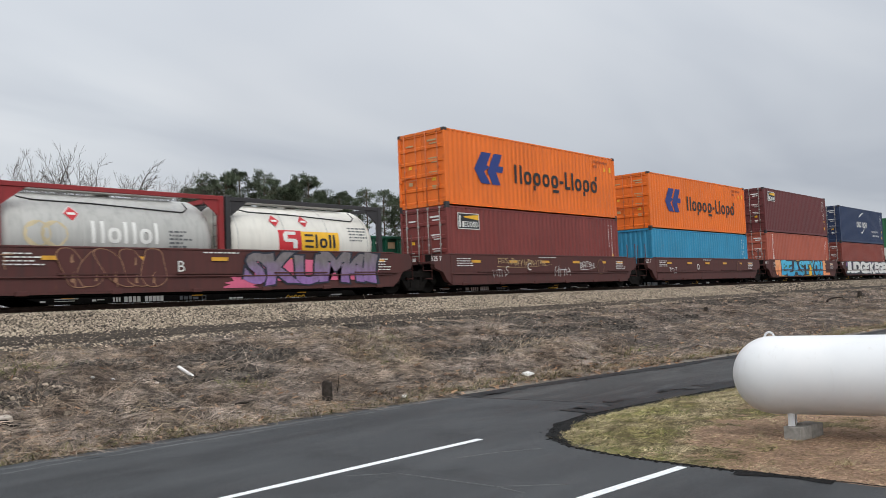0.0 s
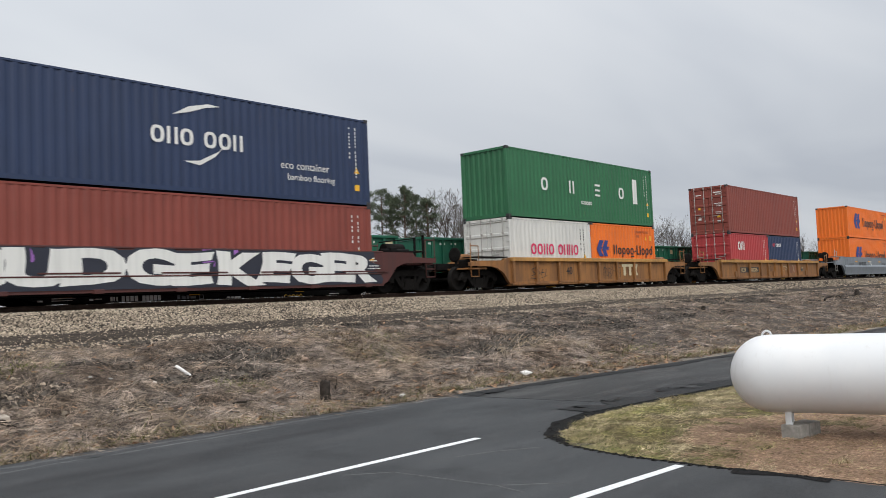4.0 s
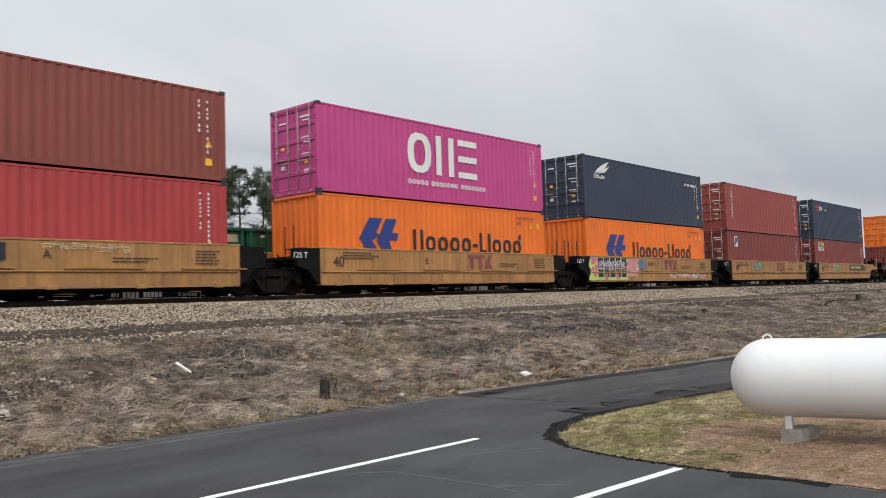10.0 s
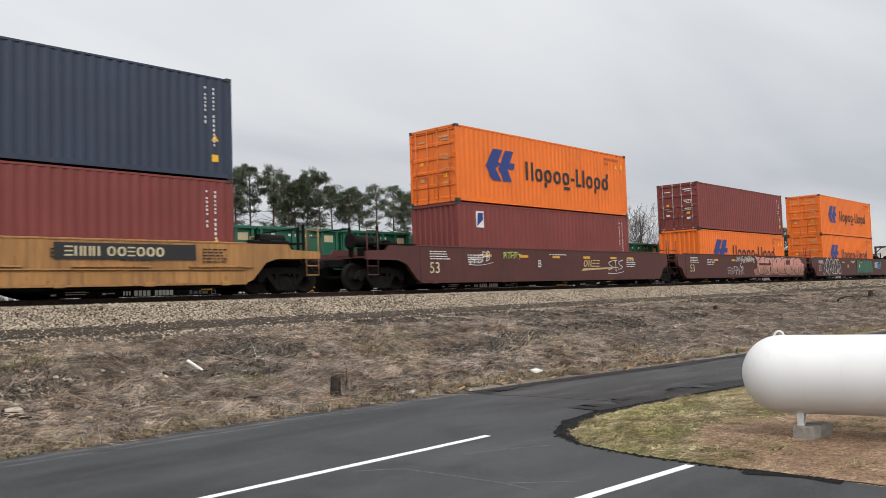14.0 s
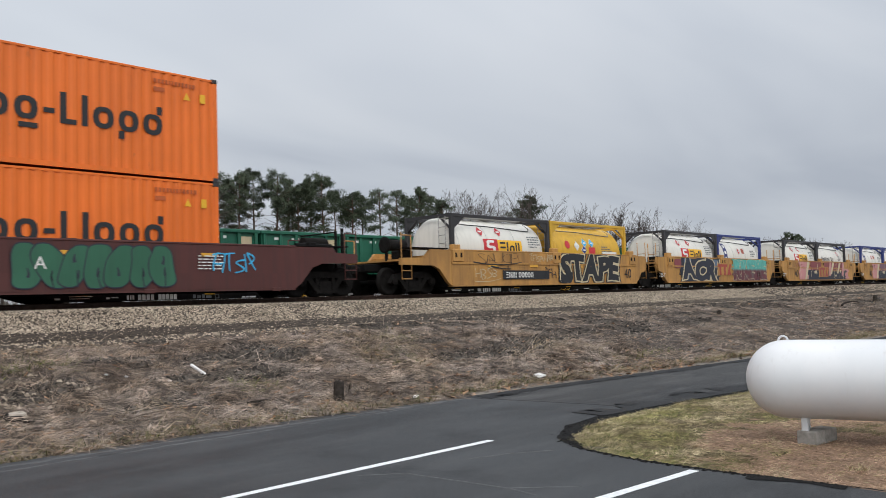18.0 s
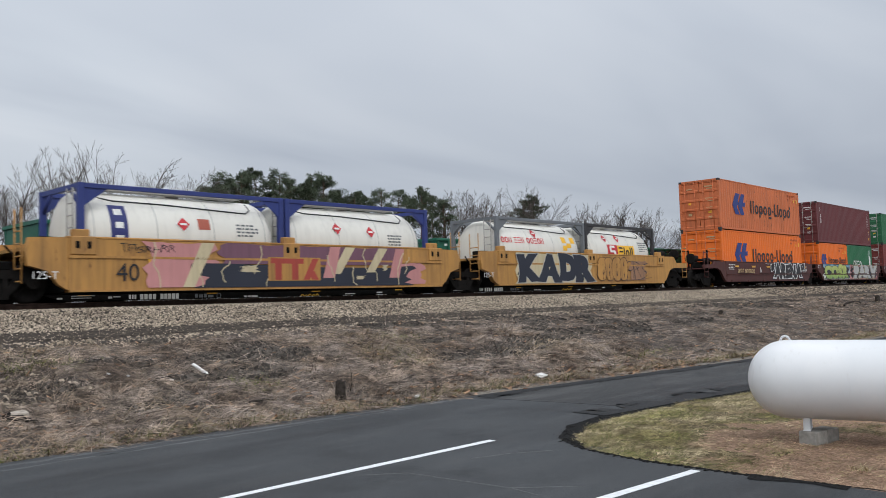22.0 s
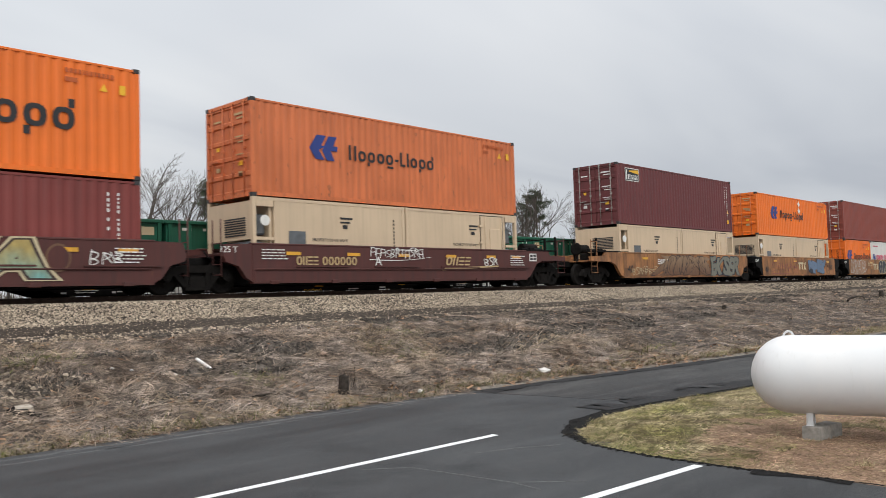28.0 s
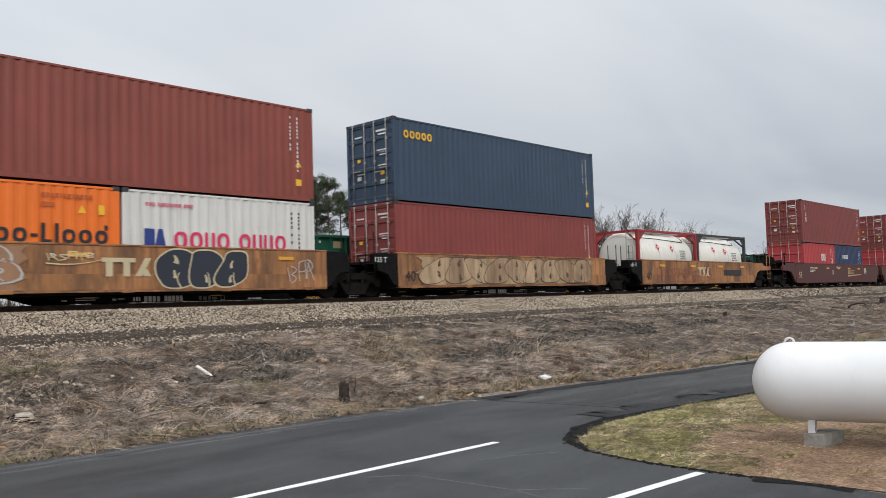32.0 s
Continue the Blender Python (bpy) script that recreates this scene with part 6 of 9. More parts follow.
def throwup(car, seed, n, x0, x1, z0, z1, fill, line, edge=0.035, lean=0.12):
    """Fat bubble shapes that overlap one another, each with a line round it and slits inside."""
    rnd = random.Random(seed)
    bo, bf = bmesh.new(), bmesh.new()
    w, hgt = (x1 - x0) / n, z1 - z0
    for k in range(n):
        cx, cz = x0 + w * (k + 0.5), (z0 + z1) / 2
        rx, rz = w * rnd.uniform(0.54, 0.66), hgt * rnd.uniform(0.46, 0.5)
        tilt, p1, p2, lobes = rnd.gauss(0, lean), rnd.uniform(0, 6.28), rnd.uniform(0, 6.28), rnd.choice((2, 3, 3))

        def shape(g):
            out = []
            for q in range(36):
                a = q * math.tau / 36
                c, s_ = math.cos(a), math.sin(a)
                r = 1 + 0.13 * math.sin(lobes * a + p1) + 0.05 * math.sin(5 * a + p2)
                x, z = (rx * r + g) * math.copysign(abs(c) ** 0.75, c), (rz * (0.9 + 0.1 * r) + g) * math.copysign(abs(s_) ** 0.75, s_)
                out.append((cx + x + tilt * z, min(z1 + 0.04, max(z0 - 0.04, cz + z))))
            return out
        prism(bo, shape(edge), -0.003 - 0.0016 * k, 0)
        prism(bf, shape(0), -0.0037 - 0.0016 * k, 0)
        for j in range(rnd.choice((1, 2, 2))):
            ax, az = cx + rnd.uniform(-0.2, 0.2) * rx, cz + (0.42 if j else -0.42) * rz + rnd.uniform(-0.1, 0.1)
            prism(bo, ribbon(curve((ax, az - 0.2 * rz), (ax + rnd.uniform(-0.2, 0.2) * rx, az), (ax + rnd.uniform(-0.1, 0.1) * rx, az + 0.22 * rz)), rx * rnd.uniform(0.16, 0.32), rx * 0.08), -0.0044 - 0.0016 * k, 0)
        if rnd.random() < 0.6:
            prism(bo, ribbon(curve((cx + 0.2 * rx, cz - rz), (cx + rnd.uniform(-0.3, 0.3) * rx, cz - 0.5 * rz), (cx + 0.1 * rx, cz - 0.2 * rz)), edge * 1.2, edge * 0.6), -0.0044 - 0.0016 * k, 0)
    for name, bm, mat, lab in (("spray_outline", bo, line, ""), ("spray_fill", bf, fill, "sprayed bubble shapes")):
        ob = part(name, bm, mat, car, lab, kind="stuff")
        ob.location = (0, -1.531, 0)


def jags(car, key, spots, z0, z1, material, r=0.03, y=-1.5345):
    """Broken, near-upright dashes of sprayed line."""
    rnd = random.Random(len(spots) * 7 + int(z0 * 100))
    polys = []
    for x, lo, hi in spots:
        pts, n = [], 6
        for q in range(n + 1):
            t = q / n
            pts.append((x + rnd.uniform(-0.09, 0.09) + 0.12 * math.sin(3 * t + x), z0 + (lo + (hi - lo) * t) * (z1 - z0)))
        polys.append(ribbon(pts, r, r * 1.3))
    return decal(car, "spray_line", ("jag", key), polys, material, 0, 0, y=y)


def cloud(x0, x1, z0, z1, seed, bumps=5):
    """Round puffs of colour that overlap in a row, cut flat at top and bottom."""
    rnd = random.Random(seed)
    out = []
    for k in range(bumps * 2):
        cx, cz = x0 + (x1 - x0) * rnd.random(), z0 + (z1 - z0) * (k + 0.5) / bumps / 2
        r = rnd.uniform(0.20, 0.34)
        out.append([(cx + r * math.cos(q * math.tau / 18), min(z1, max(z0, cz + r * math.sin(q * math.tau / 18)))) for q in range(18)])
    return out


def bar_logo(car, x, z, size, material, y=-1.5275, panel=None):
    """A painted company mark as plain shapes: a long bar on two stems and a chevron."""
    wide = 1.45
    if panel:
        decal(car, "logo_panel", "logo_panel", [rect(-0.10 * wide, 2.0 * wide, -0.04, 1.06)], panel, x, z, y=y + 0.0015, scale=size)
    shapes = [rect(0, 1.30, 0.76, 1), rect(0.16, 0.42, 0, 0.76), rect(0.82, 1.08, 0, 0.76), [(1.28, 0), (1.54, 0), (1.92, 1), (1.66, 1)], [(1.62, 0), (1.92, 0), (1.74, 0.42), (1.55, 0.36)]]
    decal(car, "logo_bar", "bar_logo", [[(a * wide, b) for a, b in p] for p in shapes], material, x, z, y=y, scale=size)


SPRAY_SKUM = spray("spray_grey_to_purple", srgb(146, 110, 172), srgb(120, 114, 116), 0.45, 1.1)
SPRAY_BEAST = spray("spray_sky_to_aqua", srgb(48, 164, 216), srgb(86, 192, 226), 0.4, 1.3)
SPRAY_PEACH = spray("spray_peach", srgb(246, 150, 92), srgb(238, 170, 120), 0.4, 1.3)
SPRAY_TEALRED = spray("spray_maroon_to_teal", srgb(104, 50, 58), srgb(92, 176, 164), 0.86, 1.02)
SPRAY_LIME = spray("spray_lime_gold", srgb(146, 178, 92), srgb(190, 196, 110), 0.4, 1.3)
SPRAY_HAZE = spray("spray_blue_haze", srgb(214, 214, 206), srgb(66, 138, 174), 0.5, 1.5)
SPRAY_AGED = spray("spray_gold_to_aqua", srgb(112, 164, 160), srgb(172, 152, 92), 0.3, 1.2)
SPRAY_NEON = spray("spray_pink_to_indigo", srgb(198, 104, 134), srgb(62, 82, 150), 0.4, 1.4)
SPRAY_TAN = spray("spray_tan_grey", srgb(106, 74, 50), srgb(138, 112, 86), 0.5, 1.2)
SPRAY_ROSE = spray("spray_brown_rose", srgb(150, 104, 84), srgb(206, 142, 130), 0.6, 1.0)


def scrawl(car, x, z, w, h, material, seed, r=0.018, y=-1.53):
    """A quick handwritten tag of invented letters with an underline."""
    rnd = random.Random(seed)
    n = max(3, round(w / max(0.22, h * 0.75)))
    polys = []
    for g, glyph in enumerate(strokes(n, seed, 0.4)):
        x0, hh, dz = x + w * g / n, h * rnd.uniform(0.7, 1.1), rnd.uniform(-0.06, 0.06)
        for st in glyph:
            pts = [(x0 + px * w / n * 1.05, z + dz + pz * hh) for px, pz in st]
            polys.append(ribbon(pts, r * 1.7, r * 1.2))
    if seed % 2:
        polys.append(ribbon(curve((x - 0.05, z - 0.08), (x + w * 0.6, z - 0.16), (x + w * 1.15, z + 0.02)), r * 1.6, r * 0.5))
    decal(car, "spray_tag", ("tag", seed, x, z), polys, material, 0, 0, y=y)

# ---- the train, car by car; x is where each stands at the start ----
def J(p):
    return ("joint", p / 2)


C40, C53 = ("coupler", 9.88), ("coupler", 11.85)
LB = "brown-painted double-stack well car with white lettering"
LY = "tan-yellow double-stack well car with black end frames"
LT = "deep-sided yellow well car covered in graffiti"
LO = "rust-streaked old yellow well car covered in graffiti"
L3 = "long brown double-stack well car with graffiti"


def brown_marks(car, letter, seed, logo=False, five3=False):
    z = 1.12 if not five3 else 1.2
    reflectors(car, [-4.9, -2.6, -0.4, 1.9, 4.1, 5.6], z)
    small_text(car, -6.0, 1.2, 4, 0.9, INK_WHITE, seed)
    small_text(car, 5.25, 1.15, 5, 0.8, INK_WHITE, seed + 1)
    small_text(car, -0.9, 1.28, 1, 1.2, INK_WHITE, seed + 2)
    letters(car, letter, 0.42, INK_WHITE, -1.7, 0.78, y=-1.527)
    if logo:
        row_word(car, "OHEE", 1.6, 0.80, 0.30, INK_TAN, 1.5, slant=0.3, y=-1.527)
        decal(car, "logo_bar", "swoosh", [[(-0.15, -0.16), (2.9, -0.03), (2.9, 0.02), (0.0, -0.05)]], INK_TAN, 1.6, 0.78, y=-1.527)
    else:
        decal(car, "round_emblem", "roundel", [[(0.3 * math.cos(k * math.tau / 20), 0.34 * math.sin(k * math.tau / 20)) for k in range(20)]], paint("faded_emblem", srgb(104, 74, 54), 0.6), 3.9, 0.92, y=-1.526)
        decal(car, "round_emblem", "roundel2", [[(0.25 * math.cos(k * math.tau / 20), 0.29 * math.sin(k * math.tau / 20)) for k in range(20)]], CAR_BROWN, 3.9, 0.92, y=-1.530)


def tan_marks(car, letter, plate=False, logo=True):
    letters(car, "40", 0.46, INK_BLACK, -5.8, 0.86, y=-1.527)
    letters(car, letter, 0.32, INK_BLACK, 0.9 if plate else -1.6, 0.98, y=-1.527) if letter != "D" else None
    small_text(car, -5.4, 1.28, 3, 1.6, INK_BLACK, 31)
    small_text(car, 2.6, 1.0, 2, 1.3, INK_BLACK, 32)
    small_text(car, 4.9, 1.22, 5, 0.8, INK_BLACK, 33)
    if plate:
        decal(car, "number_panel", "npanel", [rect(0, 3.7, 0, 0.40)], INK_BLACK, -3.6 if letter == "A" else 1.0, 0.94, y=-1.526)
        row_word(car, "EHHH OOEOOO", -3.35 if letter == "A" else 1.25, 1.02, 0.24, G_CREAM, 1.35, y=-1.531, name="number_mark")
    if logo:
        bar_logo(car, 0.73, 0.84, 0.50, G_MAROON)


def end_marks(car, size=0.24, x=-7.35, z=1.12):
    letters(car, "125 T", size, INK_WHITE, x, z, y=-1.495)


# first five-platform set, brown
c = well_car(13.09, "b40", CAR_BROWN, "brown well car with pink and purple graffiti", C40, J(15.51))
brown_marks(c, "B", 1)
graffiti(c, "SKUM41", 0.45, 5.45, 0.38, 1.34, SPRAY_SKUM, G_DARK, None, 4, 0.055, 0.045, 0.10, 0.05, 0.1)
field(c, "pink1", [wavy(-0.15, 0.75, 0.32, 0.66, 91), wavy(0.7, 5.4, 0.5, 1.15, 92)], G_HOTPINK); throwup(c, 3, 5, -4.7, -2.1, 0.40, 1.36, CAR_BROWN, G_TANBROWN, 0.018, 0.35); scrawl(c, -7.2, 0.8, 1.4, 0.45, G_TANBROWN, 12)
tank_container(13.09 - 3.06, FLOOR, FRAME_RED, TANK_GREY, "pale grey tank container in a dark red frame", m_rings)
tank_container(13.09 + 3.06, FLOOR, FRAME_BLACK, TANK_WHITE, "white tank container in a black frame", m_square)

c = well_car(28.60, "b40", CAR_BROWN, LB, J(15.51), J(15.47)); brown_marks(c, "C", 2); end_marks(c)
scrawl(c, -3.9, 0.55, 1.0, 0.35, INK_WHITE, 4); scrawl(c, -3.6, 1.0, 3.2, 0.22, INK_TAN, 5, 0.014); scrawl(c, 0.2, 0.5, 1.2, 0.4, INK_WHITE, 6); scrawl(c, 2.2, 0.9, 1.1, 0.3, INK_WHITE, 7, 0.014)
o = plain_box(28.60, FLOOR, 40, HC, MAROON, "maroon corrugated container with a small name panel"); lamp_sign(o, -5.5, 2.03)
liner_box(28.60, FLOOR + HC, HC, size=1.26)

c = well_car(44.11, "b40", CAR_BROWN, LB, J(15.47), J(15.48)); brown_marks(c, "D", 3); end_marks(c); scrawl(c, -4.9, 0.6, 0.8, 0.3, INK_WHITE, 8)
plain_box(44.11, FLOOR, 40, ST, SKYBLUE, "sky-blue corrugated container with scuffed paint", doors=False)
liner_box(44.11, FLOOR + ST, HC, size=1.26)

c = well_car(59.54, "b40", CAR_BROWN, "brown well car with blue and orange graffiti", J(15.48), J(15.5)); brown_marks(c, "E", 4); end_marks(c)
field(c, "yellow3", [wavy(-4.85, 3.7, 0.31, 1.37, 51)], INK_YELLOW, -1.5275); field(c, "navy3", [wavy(-4.3, 0.6, 0.33, 1.36, 53), wavy(1.3, 3.2, 0.33, 1.36, 54)], G_DARK, -1.5285)
graffiti(c, "BEAST", -4.6, 0.72, 0.34, 1.34, SPRAY_BEAST, G_DARK, None, 5, 0.055, 0.055, 0.08, 0.05, -0.08); graffiti(c, "YORI", 0.92, 3.45, 0.34, 1.34, SPRAY_BEAST, G_DARK, None, 6, 0.055, 0.055, 0.08, 0.05, -0.06)
field(c, "peach3", cloud(-5.6, -4.7, 0.32, 1.37, 52, 9) + cloud(3.6, 4.0, 0.32, 1.37, 55, 8) + cloud(4.0, 4.9, 0.32, 0.5, 56, 4), SPRAY_PEACH, -1.5305)
dots = random.Random(57)
decal(c, "spray_dots", "dots3", [[(dx + 0.075 * math.cos(q * math.tau / 12), dz + 0.055 * math.sin(q * math.tau / 12)) for q in range(12)] for dx, dz in [(dots.uniform(-4.3, 3.3), dots.uniform(0.42, 1.26)) for q in range(34)]], G_GREEN, 0, 0, y=-1.5445)
o = plain_box(59.54, FLOOR, 40, HC, SALMON, "salmon-red corrugated container with a white column of letters"); column_word(o, "EHlEOH", -5.15, 2.75, 0.30, INK_WHITE)
o = plain_box(59.54, FLOOR + HC, 40, HC, MAROON_DARK, "dark maroon corrugated container with a small name panel"); lamp_sign(o, -5.48, 2.06)

c = well_car(75.07, "b40", CAR_BROWN, "brown well car with large silver graffiti letters", J(15.5), C40); brown_marks(c, "A", 5); end_marks(c)
field(c, "purple4", [wavy(-6.3, 5.9, 0.33, 1.36, 58, 0.2)], G_DARK, -1.5275); field(c, "violet4", cloud(-6.3, -5.0, 1.0, 1.37, 59, 3) + cloud(-0.4, 0.5, 0.9, 1.36, 60, 3), G_PURPLE, -1.529); graffiti(c, "JUDGE", -6.25, -0.25, 0.38, 1.33, INK_WHITE, G_DARK, None, 7, 0.065, 0.055, 0.08, 0.06); graffiti(c, "KEGER", 0.05, 5.85, 0.38, 1.33, INK_WHITE, G_DARK, None, 8, 0.065, 0.055, 0.08, 0.06)
plain_box(75.07, FLOOR, 40, ST, BROWN_RED, "plain brown-red corrugated steel container")
o = plain_box(75.07, FLOOR + ST, 40, HC, NAVY, "navy blue container with a white company mark")
row_word(o, "OHO OOH", -1.75, 1.30, 0.47, INK_WHITE, 1.25)
decal(o, "swoosh", "sw1", [[(0, 0), (.5, .28), (1.1, .42), (1.5, .40), (1.0, .30), (.5, .12)], [(.3, -1.25), (.8, -1.2), (1.4, -.9), (1.7, -.62), (1.3, -1.05), (.8, -1.33)]], INK_WHITE, -1.1, 2.12)
letters(o, "eco container", 0.34, INK_WHITE, 2.45, 0.97); letters(o, "bamboo flooring", 0.28, INK_WHITE, 2.7, 0.63)

# two single cars with ribbed sides
c = well_car(94.85, "r40", CAR_GRIMY, "yellow rib-sided well car, scuffed and rusty", C40, ("coupler", 9.8))
letters(c, "40", 0.46, INK_BLACK, -2.6, 0.55, y=-1.53); scrawl(c, -5.2, 0.5, 1.0, 0.4, INK_BLACK, 9); scrawl(c, 0.4, 0.4, 1.6, 0.5, INK_BLACK, 10, 0.013)
bar_logo(c, 2.1, 0.45, 0.55, G_CREAM, -1.53)
o = container(94.85 - 3.06, FLOOR, 20, ST, WHITE_BOX, "white twenty-foot container with a pink company name", True); row_word(o, "OOHO OHHO", -1.62, 1.07, 0.46, INK_PINK, 1.22); codes(o, 20, ST, material=INK_BLACK)
liner_box(94.85 + 3.06, FLOOR, ST, feet=20, doors=False)
o = container(94.85, FLOOR + ST, 40, HC, GREEN, "dark green container with widely spaced white letters", False); codes(o, 40, HC)
for k, g in enumerate("OHEO"):
    row_word(o, g, -3.75 + 2.15 * k, 1.23, 0.56, INK_WHITE, 1.3)
decal(o, "white_tab", "tab", [rect(0, 0.42, 0, 1.22)], INK_WHITE, 4.07, 1.06); row_word(o, "oooooo", -0.66, 0.78, 0.22, INK_WHITE, 1.0)

c = well_car(116.49, "r53", CAR_GRIMY, "long yellow rib-sided well car with worn paint", C53, ("coupler", 11.83))
letters(c, "53", 0.46, INK_BLACK, -1.0, 0.55, y=-1.53)
decal(c, "number_panel", "nfr", [rect(0, 2.85, 0, .32)], INK_BLACK, -5.5, 0.5, y=-1.503); row_word(c, "HEEH", -5.38, 0.54, 0.24, INK_TAN, 1.0, y=-1.508, name="number_mark"); row_word(c, "OOOOOO", -4.02, 0.54, 0.24, INK_TAN, 1.0, y=-1.508, name="number_mark"); scrawl(c, 1.35, 0.72, 0.95, 0.16, G_CREAM, 61, 0.014, -1.505)
field(c, "rusty6", [wavy(2.55, 4.05, 0.42, 0.98, 63)], paint("worn_red_stencil", srgb(138, 84, 48), 0.66, 0.4, 1.0, 0.9, 0.5), -1.502); decal(c, "stencil_mark", "x6", [[(0, 0), (.10, 0), (.46, .50), (.36, .50)], [(.36, 0), (.46, 0), (.10, .50), (0, .50)]], G_DIRTYCREAM, 3.30, 0.46, y=-1.506)
decal(c, "notice_panel", "np6", [rect(0, 0.46, 0, 0.32)], INK_BLACK, 4.95, 0.52, y=-1.503); small_text(c, 5.0, 0.76, 3, 0.34, INK_TAN, 64)
o = container(116.49 - 3.06, FLOOR, 20, ST, RED, "red twenty-foot container with a white company name", True); row_word(o, "OHl", -1.9, 1.55, 0.52, INK_WHITE, 1.15); codes(o, 20, ST)
o = container(116.49 + 3.06, FLOOR, 20, ST, NAVY, "blue twenty-foot container with a small white name", False); row_word(o, "oo", -2.3, 1.85, 0.3, INK_RED, 1.0); row_word(o, "ooooo", -1.75, 1.85, 0.3, INK_WHITE, 0.9); codes(o, 20, ST)
plain_box(116.49, FLOOR + ST, 40, HC, BROWN_RED, "brown-red corrugated container with grey door bars")

c = well_car(140.15, "g53", CAR_GREY, "grey-painted long well car with black numbers", ("coupler", 11.83), ("coupler", 11.83))
reflectors(c, [-5.6, -2.0, 1.2, 4.0, 6.6], 1.25)
row_word(c, "OOH OOOHH", -4.9, 0.92, 0.28, INK_BLACK, 1.15, y=-1.527, name="number_mark"); small_text(c, -7.7, 1.05, 4, 1.6, INK_BLACK, 41); small_text(c, 2.0, 1.1, 2, 1.2, INK_BLACK, 42); letters(c, "53", 0.2, INK_BLACK, -8.2, 1.32, y=-1.527); scrawl(c, -1.9, 1.0, 0.6, 0.3, INK_WHITE, 11)
liner_box(140.15, FLOOR, HC, doors=False, size=1.26)
liner_box(140.15, FLOOR + HC, ST, doors=False, size=1.26, label="bright orange container resting unevenly on another")

# five-platform set, tan yellow
Y5 = [(161.87, C40, J(15.5), "A"), (177.38, J(15.5), J(15.5), "E"), (192.85, J(15.5), J(15.5), "D"), (208.36, J(15.5), J(15.5), "C"), (223.86, J(15.5), C40, "B")]
for x, l, r, a in Y5:
    c = well_car(x, "w40", CAR_YELLOW, LY if a != "D" else "tan-yellow well car with colourful graffiti at one end", l, r, ends=BLACK_STEEL)
    tan_marks(c, a, a in "AB", a in "EDC")
    if a != "A":
        end_marks(c)
    if a == "D":
        field(c, "pale10", [wavy(-6.3, -5.7, 0.34, 1.38, 31), wavy(-5.8, -3.1, 0.34, 1.39, 32, 0.05)], G_LIME); field(c, "haze10", [wavy(-3.15, -2.1, 0.5, 1.36, 33, 0.08)], G_PINK, -1.5272)
        field(c, "bloom10", [blob(x, x + w_, z, z + h_, 34 + int(x * 10) % 7, 14, 0.12) for x, z, w_, h_ in ((-6.25, 1.05, .34, .28), (-6.1, 0.5, .30, .26), (-5.98, 0.8, .26, .24), (-6.22, 0.74, .2, .2), (-5.9, 1.18, .22, .18))], G_HOTPINK, -1.5290); field(c, "sky10", [blob(-6.28, -5.95, 1.22, 1.38, 35)], G_BLUE, -1.5285)
        field(c, "window10", [rect(-5.68 + 0.52 * i, -5.24 + 0.52 * i, 0.72, 1.37) for i in range(5)] + [rect(-5.68 + 0.52 * i, -5.24 + 0.52 * i, 0.47, 0.66) for i in range(5)], G_DARK, -1.5290)
        field(c, "glow10", [blob(-5.60 + 0.52 * i, -5.34 + 0.52 * i, 0.80 + 0.1 * (i % 2), 1.22, 36 + i, 16, 0.25) for i in range(5)] + [rect(-5.1 + 1.0 * i, -4.85 + 1.0 * i, 0.36, 0.62) for i in range(2)], SPRAY_NEON, -1.5305)
        scrawl(c, -5.6, 0.95, 2.3, 0.3, INK_WHITE, 37, 0.016, -1.5335)
        decal(c, "spray_patch", "patch2", [blob(-1.9, -1.25, 0.85, 1.33, 6)], G_DULLBLUE, 0, 0, y=-1.529); letters(c, "D", 0.40, INK_WHITE, -2.2, 0.82, y=-1.531); scrawl(c, -1.0, 1.05, 0.6, 0.2, INK_BLACK, 38, 0.012)
        scrawl(c, 1.3, 0.42, 4.2, 0.2, INK_WHITE, 12, 0.015)
    if a in "CB":
        scrawl(c, -3.2, 1.05, 1.4, 0.3, G_TEAL, 13, 0.025)
    if a == "A":
        scrawl(c, 0.9, 1.2, 2.2, 0.15, G_CREAM, 14, 0.014)
o = container(161.87, FLOOR, 40, HC, RED, "red corrugated container with a white company name", False); row_word(o, "OHl", -5.47, 1.9, 0.52, INK_WHITE, 0.85); codes(o, 40, HC)
o = plain_box(161.87, FLOOR + HC, 40, ST, BROWN_RED, "brown-red container with a white column of letters"); column_word(o, "EHlEOH", -5.38, 2.30, 0.26, INK_WHITE)
decal(o, "touched_up_patch", "tup", [[(0, 0), (1.7, 0), (1.7, .3), (.8, .35), (.8, .6), (0, .55)]], SALMON, -5.8, 0.18)
liner_box(177.38, FLOOR, HC, doors=False, size=1.26)
o = plain_box(177.38, FLOOR + HC, 40, HC, MAGENTA, "bright magenta container with large white letters")
row_word(o, "OHE", -2.05, 1.0, 1.45, INK_WHITE, 1.25, gap=0.14); row_word(o, "ooooo ooooooo ooooooo", -2.05, 0.58, 0.24, INK_WHITE, 1.29)
liner_box(192.85, FLOOR, HC, doors=False, size=1.26)
o = plain_box(192.85, FLOOR + HC, 40, HC, SLATE, "slate-blue container with a small white winged mark")
decal(o, "winged_mark", "wing", [[(0, 0), (.9, .25), (1.3, .65), (.8, .5), (.3, .25)], [(.2, 0), (1.0, .15), (1.35, .45), (.9, .12)]], INK_WHITE, -5.2, 2.05); row_word(o, "HEHlOOooHOo", -5.25, 1.85, 0.17, INK_WHITE, 0.75); row_word(o, "ooooo oooooo", 4.0, 2.2, 0.2, INK_WHITE, 0.9)
